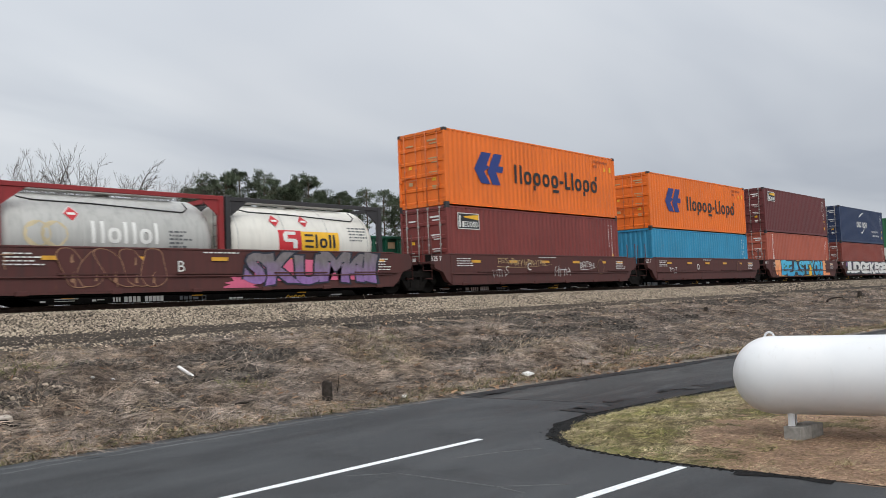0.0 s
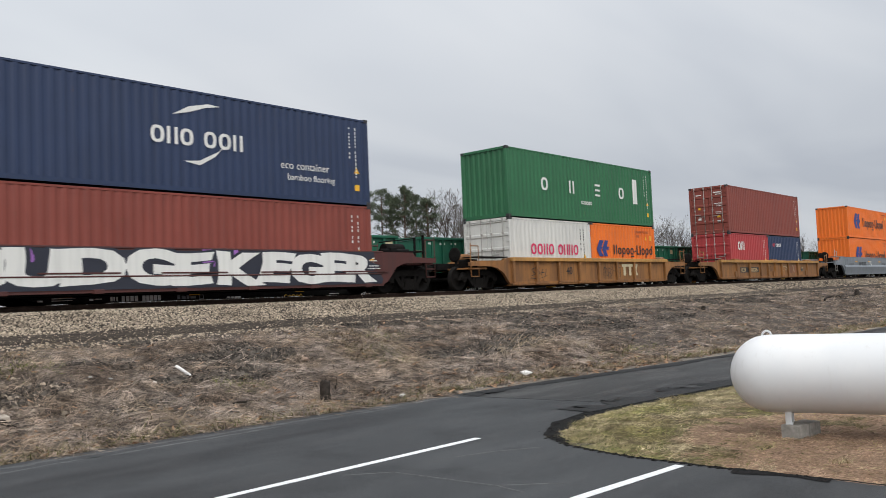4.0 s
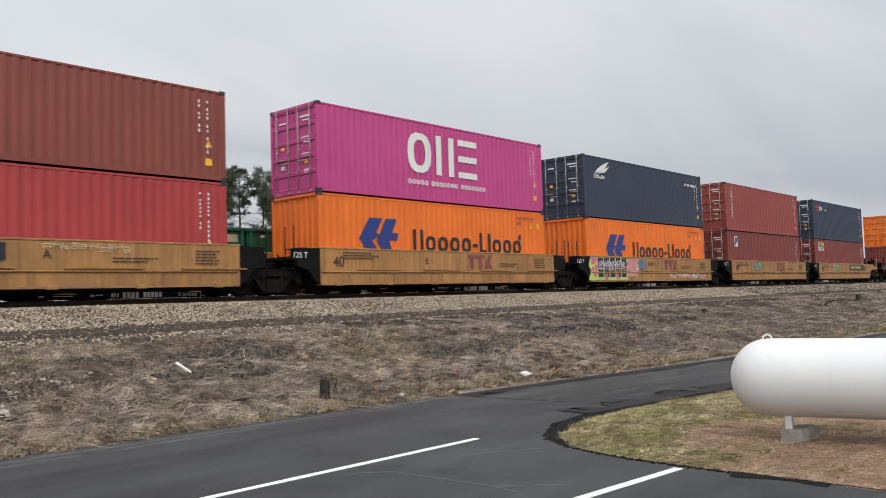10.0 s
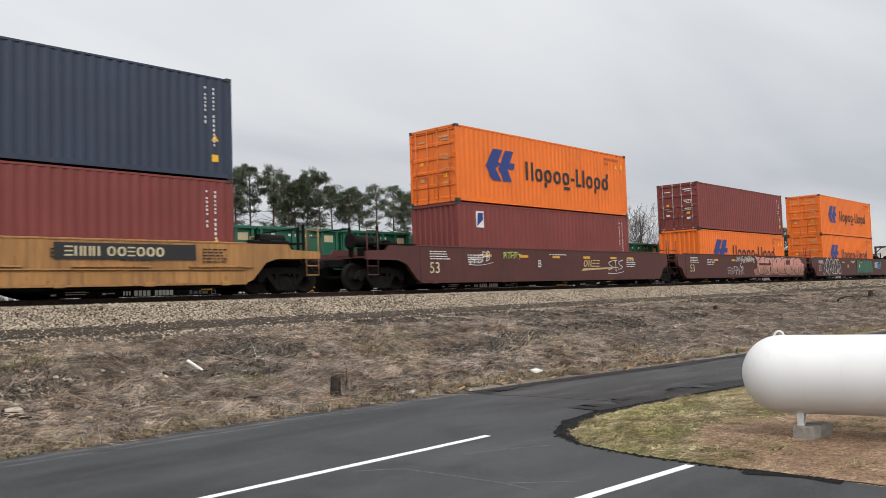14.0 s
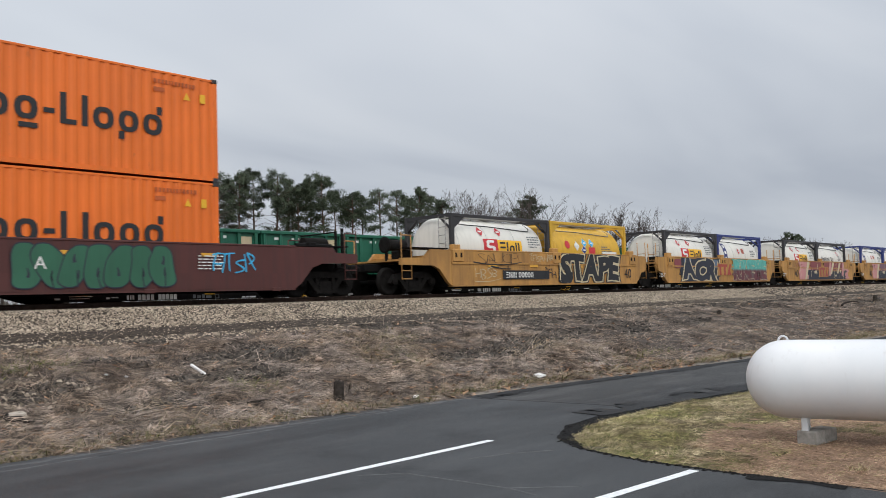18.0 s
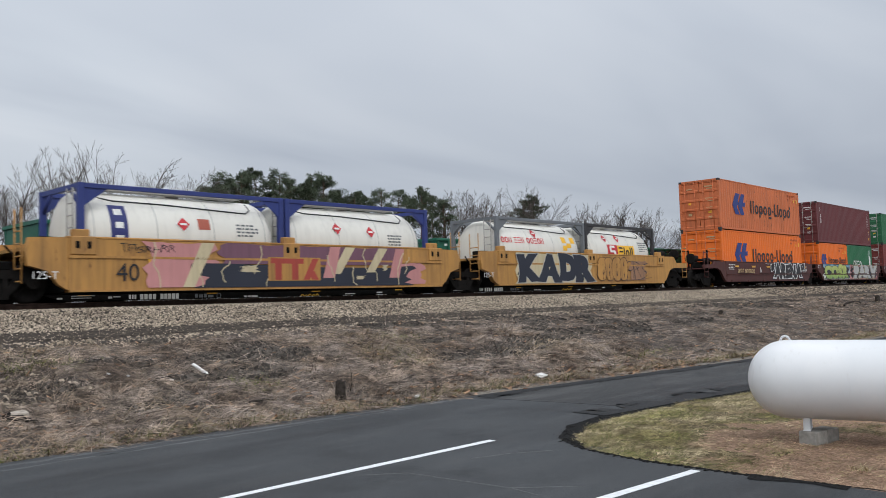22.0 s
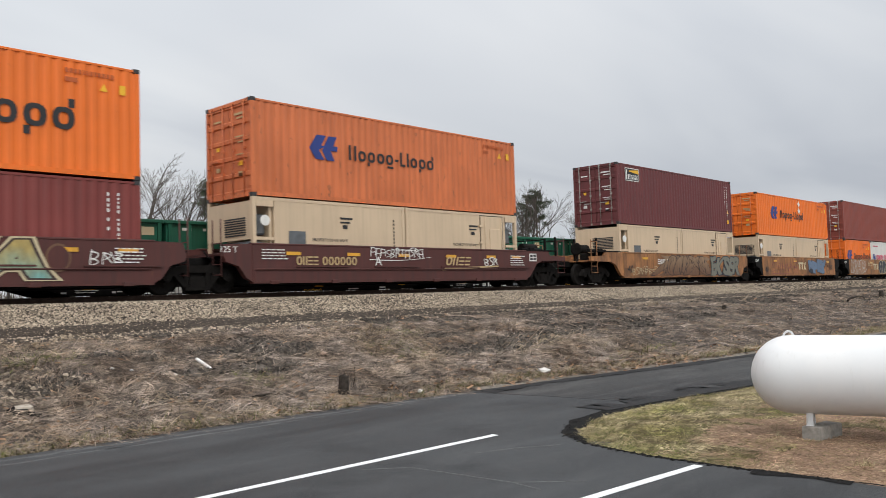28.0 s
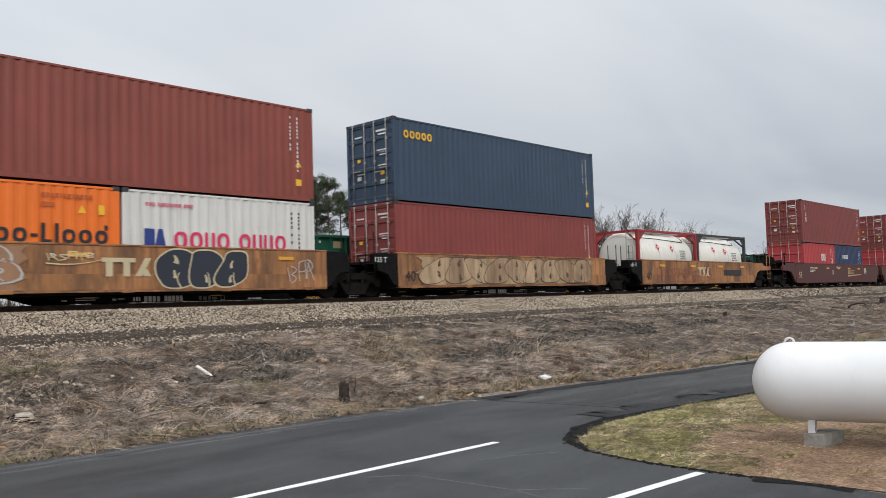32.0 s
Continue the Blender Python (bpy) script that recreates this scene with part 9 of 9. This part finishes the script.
def blades(name, spots, material, label, category, width, segs=2, seed=3, hug=False):
    """Curved thin stems; spots give (x, y, z, way, length, rise, droop). hug: they arch over the bank's own slope."""
    rnd = random.Random(seed)
    verts, faces = [], []
    for x, y, z, a, ln, rise, droop in spots:
        c, s = math.cos(a), math.sin(a)
        w = width * rnd.uniform(0.6, 1.3) * (1 + max(0.0, x - 5) / 38)
        bend, tip = rnd.gauss(0, 0.35), rnd.uniform(-0.25, 0.8)
        b = len(verts)
        for k in range(segs + 1):
            t = k / segs
            r = ln * t
            hz = rise * ln * t - droop * ln * t * t
            ca, sa = math.cos(a + bend * t), math.sin(a + bend * t)
            ww = w * (1 - 0.6 * t)
            px, py = x + r * ca, y + r * sa
            if hug:
                hz = bank_z(px, py) - z + droop + rise * ln * t * (1.15 - t)
            up = ww * tip if ca > 0 else -ww * tip
            verts.append((px - sa * ww, py + ca * ww, z + hz + up))
            verts.append((px + sa * ww, py - ca * ww, z + hz - up))
        for k in range(segs):
            i = b + 2 * k
            faces.append((i, i + 1, i + 3, i + 2))
    me = bpy.data.meshes.new(name)
    me.from_pydata(verts, [], faces)
    me.materials.append(material)
    return tagged(new(name, me), label, category, kind="stuff")


def bank_spot(rnd):
    x = 2.5 + (16 * rnd.random() if rnd.random() < 0.5 else 12 + 50 * rnd.random() ** 1.25)
    e = edge_y(x)
    y = e + (0.1 if x < 10.5 else 0.26) + (15.9 - e) * rnd.random()
    return x, y


RUBBLE = [(9.3, 14.0, 1.7, 0.55), (8.9, 13.0, 1.0, 0.45), (15.2, 12.5, 2.0, 0.6), (17.8, 12.8, 1.4, 0.5), (6.8, 14.6, 0.9, 0.3), (5.0, 13.2, 0.8, 0.3), (19.0, 14.0, 1.3, 0.35), (27.0, 13.4, 1.6, 0.4), (9.3, 14.2, 0.9, 0.35), (16.8, 12.9, 1.1, 0.4), (6.9, 14.5, 0.6, 0.25), (14.6, 13.9, 0.7, 0.3), (22.0, 12.6, 1.0, 0.35), (6.3, 11.9, 0.5, 0.25)]


def make_bank():
    rnd = random.Random(21)
    vine, mat, straw, twig = [], [], [], []
    cv, cf = [], []
    for k in range(245000):
        x, y = bank_spot(rnd)
        z = bank_z(x, y)
        m = noise.noise((x * 0.42, y * 0.55, 1.7)) + 0.5 * noise.noise((x * 1.5, y * 1.4, 4.4))
        thin = any(((x - cx) / rx) ** 2 + ((y - cy) / ry) ** 2 < 0.6 + 0.9 * abs(m) for cx, cy, rx, ry in RUBBLE) or (y > 12.9 and not 10.4 < x < 14.0 and noise.noise((x * 0.38, y * 0.9, 7.7)) + 0.6 * noise.noise((x * 1.3, y * 1.6, 3.1)) > 0.14)
        # matted vines lie downhill, towards the road, in swirling hanks
        a = -math.pi / 2 + 2.2 * noise.noise((x * 0.6, y * 0.7, 9.3)) + 1.6 * noise.noise((x * 1.9, y * 1.9, 2.3)) + rnd.gauss(0, 0.8)
        a2 = rnd.uniform(0, 6.28)
        if k % 5 < 2:
            if (not thin or rnd.random() < 0.3) and not (m < -0.42 and k % 3):
                top = max(0.35, min(1.0, (16.3 - y) / 1.1))
                vine.append((x, y, z, a, rnd.uniform(0.18, 0.70) * top * (1.0 if x < 11 else 0.75), (rnd.uniform(0.04, 0.28) if k % 3 else rnd.uniform(0.3, 0.8)) * top, rnd.uniform(0.0, 0.02)))
        elif (not thin or rnd.random() < 0.35) and not (m < -0.3 and k % 2) and k % 3:
            mat.append((x, y, z, a2, rnd.uniform(0.07, 0.26), rnd.uniform(0.0, 0.2), rnd.uniform(0.0, 0.015)))
        if thin and k % 2 == 0:
            b, s = len(cv), 0.012 + 0.060 * rnd.random() ** 1.6
            for dx, dy, dz in ((-1, -1, 0), (1, -1, 0), (1, 1, 0), (-1, 1, 0), (rnd.uniform(-.6, .6), rnd.uniform(-.6, .6), 1)):
                cv.append((x + dx * s * rnd.uniform(.5, 1.2), y + dy * s * rnd.uniform(.5, 1.2), z + 0.01 + dz * s * 0.8))
            cf.extend(((b, b + 1, b + 4), (b + 1, b + 2, b + 4), (b + 2, b + 3, b + 4), (b + 3, b, b + 4)))
        if m > 0.38 and rnd.random() < 0.07:
            straw.append((x, y, z, a + rnd.gauss(0, 0.4), rnd.uniform(0.15, 0.5), rnd.uniform(0.5, 1.3), rnd.uniform(0.5, 1.3)))
        if rnd.random() < 0.004:
            twig.append((x, y, z, rnd.uniform(0, 6.28), rnd.uniform(0.2, 0.8), rnd.uniform(0.2, 1.3), rnd.uniform(0, 0.6)))
    blades("dead_vines", vine, TWIG, "matted grey-brown dead vines covering the bank", "dead vines", 0.0034, 3, 5, True)
    blades("vine_litter", mat, TWIG, "broken bits of dead vine littering the bank", "dead vines", 0.0036, 1, 15, True)
    blades("dry_grass", straw, STRAW, "dry straw-coloured grass tufts on the bank", "dry grass", 0.005, 2, 6)
    blades("dead_twigs", twig, TWIG, "dry twigs sticking out of the bank", "twigs", 0.0034, 3, 7)
    me = bpy.data.meshes.new("cinders")
    me.from_pydata(cv, [], cf)
    me.materials.append(CINDER)
    tagged(new("cinders", me), "dark cinder rubble showing between the vines", "rubble", kind="stuff")
    # straw fringe along the road
    fringe = []
    for k in range(9000):
        x = 2.5 + 32 * rnd.random() ** 1.2
        y = edge_y(x) + abs(rnd.gauss(0.04, 0.16)) + (0.0 if x < 10.5 else 0.24)
        fringe.append((x, y, ground_z(x, y), rnd.uniform(0, 6.28), rnd.uniform(0.05, 0.16), rnd.uniform(0.3, 1.6), rnd.uniform(0.2, 0.9)))
    blades("verge_grass", fringe[:6200], STRAW, "short straw-coloured grass along the road's edge", "dry grass", 0.005, 2, 8)
    blades("verge_green", fringe[6200:], GREENGRASS, "short green grass along the road's edge", "grass", 0.005, 2, 9)
    litter = []
    for k in range(1900):
        x, y = bank_spot(rnd)
        if rnd.random() < 0.5:
            y = edge_y(x) + abs(rnd.gauss(0.5, 0.6))
        litter.append((x, y, ground_z(x, y) + 0.03, rnd.uniform(0, 6.28), rnd.uniform(0.06, 0.14), rnd.uniform(-0.2, 0.7), 0.2))
    blades("fallen_leaves", litter, LEAFLITTER, "fallen brown leaves scattered on the bank", "leaves", 0.02, 1, 10)


make_bank()


def in_island(x, y):
    for (x0, y0), (x1, y1) in zip(ISLAND, ISLAND[1:]):
        if y0 <= y0 and min(y0, y1) <= y <= max(y0, y1) and y1 > y0:
            return x > x0 + (x1 - x0) * (y - y0) / (y1 - y0) + 0.03
    return False


def crumbs():
    """Broken bits of asphalt along its edges."""
    rnd = random.Random(41)
    verts, faces = [], []
    border = ragged(ISLAND[2:12], 0.02, 0.1, 3)
    lane = [(p[0], p[1]) for p in ragged(FAR_EDGE[4:8], 0.02, 0.1, 4)]
    for k in range(7200):
        x, y = rnd.choice(border if k < 6000 else lane)
        g = 0.02 + 0.8 * tar_width(x, y) * rnd.random()
        x, y = x + rnd.gauss(0, g * 0.6), y - abs(rnd.gauss(0, g)) + 0.02
        s, z = 0.003 + 0.020 * rnd.random() ** 3, max(0.02, ground_z(x, y))
        b = len(verts)
        for dx, dy, dz in ((-1, -1, 0), (1, -1, 0), (1, 1, 0), (-1, 1, 0), (rnd.uniform(-.5, .5), rnd.uniform(-.5, .5), 1)):
            verts.append((x + dx * s * rnd.uniform(.6, 1.2), y + dy * s * rnd.uniform(.6, 1.2), z + dz * s * rnd.uniform(0.3, 0.9)))
        faces.extend(((b, b + 1, b + 4), (b + 1, b + 2, b + 4), (b + 2, b + 3, b + 4), (b + 3, b, b + 4)))
    me = bpy.data.meshes.new("asphalt_crumbs")
    me.from_pydata(verts, [], faces)
    me.materials.append(BROKEN_TAR)
    tagged(new("asphalt_crumbs", me), "black crumbs of broken asphalt along the paving's edge", "debris", kind="stuff")


crumbs()


def make_island():
    rnd = random.Random(31)
    dry, green, dust, tuft = [], [], [], []
    for k in range(230000):
        x = 7.75 + 14 * rnd.random() ** 1.7
        y = rnd.uniform(-1.0, 6.6)
        if x < 8.1 and not in_island(x, y):
            continue
        if x < 8.6 and rnd.random() < 0.7 and not in_island(x - tar_width(x, y) * 1.1, y):
            continue
        if x >= 8.1 and y > island_top(x) - tar_width(x, y) * 1.05:
            continue
        z = ground_z(x, y) + 0.014
        bare = bare_here(x, y) + rnd.gauss(0, 0.10)
        if bare > 0.62 and rnd.random() < 0.88:
            dust.append((x, y, z + 0.008, rnd.uniform(0, 6.28), rnd.uniform(0.015, 0.05), rnd.uniform(0, 0.5), 0.3))
            continue
        clump = noise.noise((x * 2.6, y * 2.6, 6.6)) + 0.6 * noise.noise((x * 6.5, y * 6.5, 1.1))
        if clump < -0.28 and rnd.random() < 0.6:
            continue
        g = noise.noise((x * 0.9, y * 0.9, 8.1)) + 0.5 * noise.noise((x * 3.1, y * 3.1, 2.4)) + 0.18 * (y - 4.6)
        a = 0.4 + 3.0 * noise.noise((x * 1.2, y * 1.2, 5.5)) + rnd.gauss(0, 0.8)
        up = 0.35 + max(0.0, 1.2 * clump)
        s = (x, y, z, a, rnd.uniform(0.025, 0.075), rnd.uniform(0.1, 1.0) * up, rnd.uniform(0.1, 0.7) * up)
        (green if g > 0.07 and rnd.random() < 0.45 else dry).append(s)
    for k in range(300):       # taller tufts along the lane and here and there
        x = 8.4 + 6.0 * rnd.random() ** 1.3
        y = island_top(x) - tar_width(x, 6.2) * 1.1 - abs(rnd.gauss(0, 0.35)) if k % 3 else rnd.uniform(3.6, 6.0)
        for j in range(14):
            xx, yy = x + rnd.gauss(0, 0.03), y + rnd.gauss(0, 0.03)
            tuft.append((xx, yy, ground_z(xx, yy) + 0.012, rnd.uniform(0, 6.28), rnd.uniform(0.03, 0.085), rnd.uniform(0.5, 1.3), rnd.uniform(0.3, 1.1)))
    for j in range(90):
        tuft.append((8.46 + rnd.gauss(0, 0.05), 2.54 + rnd.gauss(0, 0.05), 0.05, rnd.uniform(0, 6.28), rnd.uniform(0.03, 0.07), rnd.uniform(0.6, 1.6), 0.4))
    blades("island_dry_grass", dry, LAWN, "flattened straw-coloured lawn around the gas tank", "dry grass", 0.0026, 1, 12)
    blades("island_green_grass", green, GREENGRASS, "patches of short green grass in the dry lawn", "grass", 0.0019, 1, 13)
    blades("lawn_tufts", tuft, LAWN, "taller straw-coloured grass tufts at the lane's edge", "dry grass", 0.0020, 2, 16)
    blades("pine_straw", dust, PINE_STRAW, "reddish pine straw and clippings on bare soil", "litter", 0.0020, 1, 14)


make_island()


# ---- small things on the bank ----
def chip(x, y, w, d, h, ang, rgb, label, name="scrap", pitch=0):
    bm = bmesh.new()
    bevel_box(bm, -w / 2, w / 2, -d / 2, d / 2, 0, h, min(h, d) * 0.3)
    for v in bm.verts:
        v.co += Vector((random.uniform(-.1, .1) * w, random.uniform(-.1, .1) * d, 0))
    ob = part(name, bm, plain("scrap_%d_%d" % (int(rgb[0] * 100), int(rgb[2] * 100)), rgb, 0.8, var=0.25, scale=12), None)
    ob.location = (x, y, ground_z(x, y) + 0.02)
    ob.rotation_euler = (radians(12), radians(pitch), radians(ang))
    return tagged(ob, label, "debris")


def stump(x, y, h, r, label):
    ob = thing("tree_stump", x, y, ground_z(x, y) - 0.03, label, "stump")
    bm = bmesh.new()
    lathe(bm, [(0, r * 1.35), (0.06, r * 1.1), (h * 0.6, r), (h * 0.95, r * 0.9), (h, r * 0.6)], "x", 12, Matrix.Rotation(radians(-90), 4, "Y"))
    for v in bm.verts:
        v.co += Vector((random.uniform(-.2, .2) * r, random.uniform(-.2, .2) * r, random.uniform(-.1, .1) * h * (v.co.z > h * 0.8)))
    part("stem", bm, plain("charred_wood", (0.040, 0.033, 0.028), 0.9, var=0.5, scale=14, bump=0.6), ob)
    return ob

chip(7.84, 13.34, 0.40, 0.06, 0.05, -80, (0.72, 0.71, 0.69), "broken white plastic pipe scrap on the bank", pitch=24)
chip(13.73, 10.18, 0.30, 0.16, 0.05, 10, (0.70, 0.69, 0.66), "crumpled white plastic scrap by the lane")
chip(10.27, 10.30, 0.13, 0.06, 0.04, 20, (0.68, 0.66, 0.62), "small white scrap at the road's edge")
chip(6.30, 13.66, 0.06, 0.05, 0.03, 0, (0.66, 0.65, 0.62), "small white scrap among dead vines")
chip(7.03, 12.89, 0.07, 0.05, 0.03, 40, (0.66, 0.65, 0.62), "small white scrap among dead vines")
chip(6.62, 13.60, 0.05, 0.05, 0.03, 10, (0.60, 0.60, 0.58), "small white scrap among dead vines")
chip(4.37, 12.22, 0.24, 0.16, 0.08, 15, (0.42, 0.37, 0.31), "pale weathered stone beside a charred log", "stone")
chip(5.10, 11.5, 0.13, 0.10, 0.05, 70, (0.46, 0.36, 0.27), "pale broken stone among dead vines", "stone")
chip(10.43, 13.18, 0.18, 0.12, 0.06, 30, (0.40, 0.29, 0.22), "curled pale dead leaf pile on the bank", "leaf_pile")


def dead_stick(name, p, q, r, label, rgb=(0.05, 0.042, 0.036), sag=0.03):
    """A crooked stick lying on the bank between two places."""
    rnd = random.Random(int(p[0] * 100))
    n = 7
    pts = []
    for k in range(n + 1):
        x, y = p[0] + (q[0] - p[0]) * k / n + rnd.gauss(0, r), p[1] + (q[1] - p[1]) * k / n + rnd.gauss(0, r)
        pts.append(Vector((x, y, ground_z(x, y) + 0.03 + r + sag * math.sin(math.pi * k / n))))
    bm = bmesh.new()
    rings = []
    for k in range(n + 1):
        d = (pts[min(n, k + 1)] - pts[max(0, k - 1)]).normalized()
        u = d.cross(Vector((0, 0, 1))).normalized()
        w = d.cross(u)
        rings.append([bm.verts.new(pts[k] + (u * math.cos(q * math.tau / 7) + w * math.sin(q * math.tau / 7)) * r * (1 - 0.09 * k)) for q in range(7)])
    for a, b in zip(rings, rings[1:]):
        for q in range(7):
            bm.faces.new((a[q], a[(q + 1) % 7], b[(q + 1) % 7], b[q]))
    bm.faces.new(rings[0][::-1])
    bm.faces.new(rings[-1])
    return tagged(part(name, bm, plain("dead_wood_%d" % int(rgb[0] * 1000), rgb, 0.9, var=0.4, scale=12, bump=0.5), None), label, "branch")


stump(9.0, 10.86, 0.36, 0.085, "charred black stump standing in dead vines")
dead_stick("log", (4.15, 12.12), (4.52, 11.98), 0.055, "short charred black log lying on the bank", (0.018, 0.016, 0.015), 0.0)
dead_stick("branch", (6.14, 12.20), (7.05, 13.10), 0.012, "thin pale dead branch lying on the bank", (0.20, 0.16, 0.13), 0.10)
dead_stick("branch", (7.5, 11.28), (7.95, 11.25), 0.022, "dark fallen branch lying on the bank", (0.035, 0.029, 0.025))
dead_stick("branch", (8.2, 13.30), (9.3, 13.75), 0.014, "thin dead branch lying across the vines", (0.13, 0.105, 0.088), 0.12)
dead_stick("branch", (5.3, 11.35), (6.7, 11.45), 0.010, "thin dead branch lying on the bank", (0.12, 0.095, 0.08), 0.04)
dead_stick("branch", (42.2, 13.1), (45.4, 13.3), 0.055, "dark fallen branch lying on the bank", (0.030, 0.022, 0.019), 0.15)
stump(30.82, 14.08, 0.18, 0.08, "dark weathered stump on the bank")
stump(49.5, 13.6, 0.38, 0.12, "dark rotten stump on the bank")


def green_patch():
    rnd = random.Random(61)
    spots = []
    for k in range(900):
        cx, cy, sx, sy = rnd.choice([(5.3, 14.5, 0.55, 0.35), (5.3, 14.5, 0.55, 0.35), (8.3, 12.4, 0.3, 0.25), (13.9, 14.6, 0.4, 0.3), (18.2, 10.4, 1.0, 0.2), (12.2, 12.9, 0.4, 0.4)])
        x, y = rnd.gauss(cx, sx), rnd.gauss(cy, sy)
        spots.append((x, y, ground_z(x, y) + 0.03, rnd.uniform(0, 6.28), rnd.uniform(0.06, 0.16), rnd.uniform(0.3, 1.4), rnd.uniform(0.2, 0.9)))
    blades("bank_weeds", spots, GREENGRASS, "patches of green weeds between the dead vines", "weeds", 0.005, 2, 44)


green_patch()


# ---- what moves: the train rolls by, its wheels turn ----
def motions():
    for ob, x, y, z in MOVING:
        walk(ob, [(t, pose(x - s, y, z)) for t, s in TRAIN])
    first = {}
    steps = [k / 30 for k in range(0, 961)]
    turn = [-float(np.interp(t, TRAIN_T, TRAIN_S)) / WHEEL_R for t in steps]
    for w, xx in WHEELS:
        if xx not in first:
            walk(w, [(t, pose(xx, 0, WHEEL_R, 0, math.degrees(a), 0)) for t, a in zip(steps, turn)])
            first[xx] = w
        else:
            w.rotation_mode = "QUATERNION"
            w.animation_data_create()
            w.animation_data.action = first[xx].animation_data.action
            w.animation_data.action_slot = first[xx].animation_data.action_slot


motions()
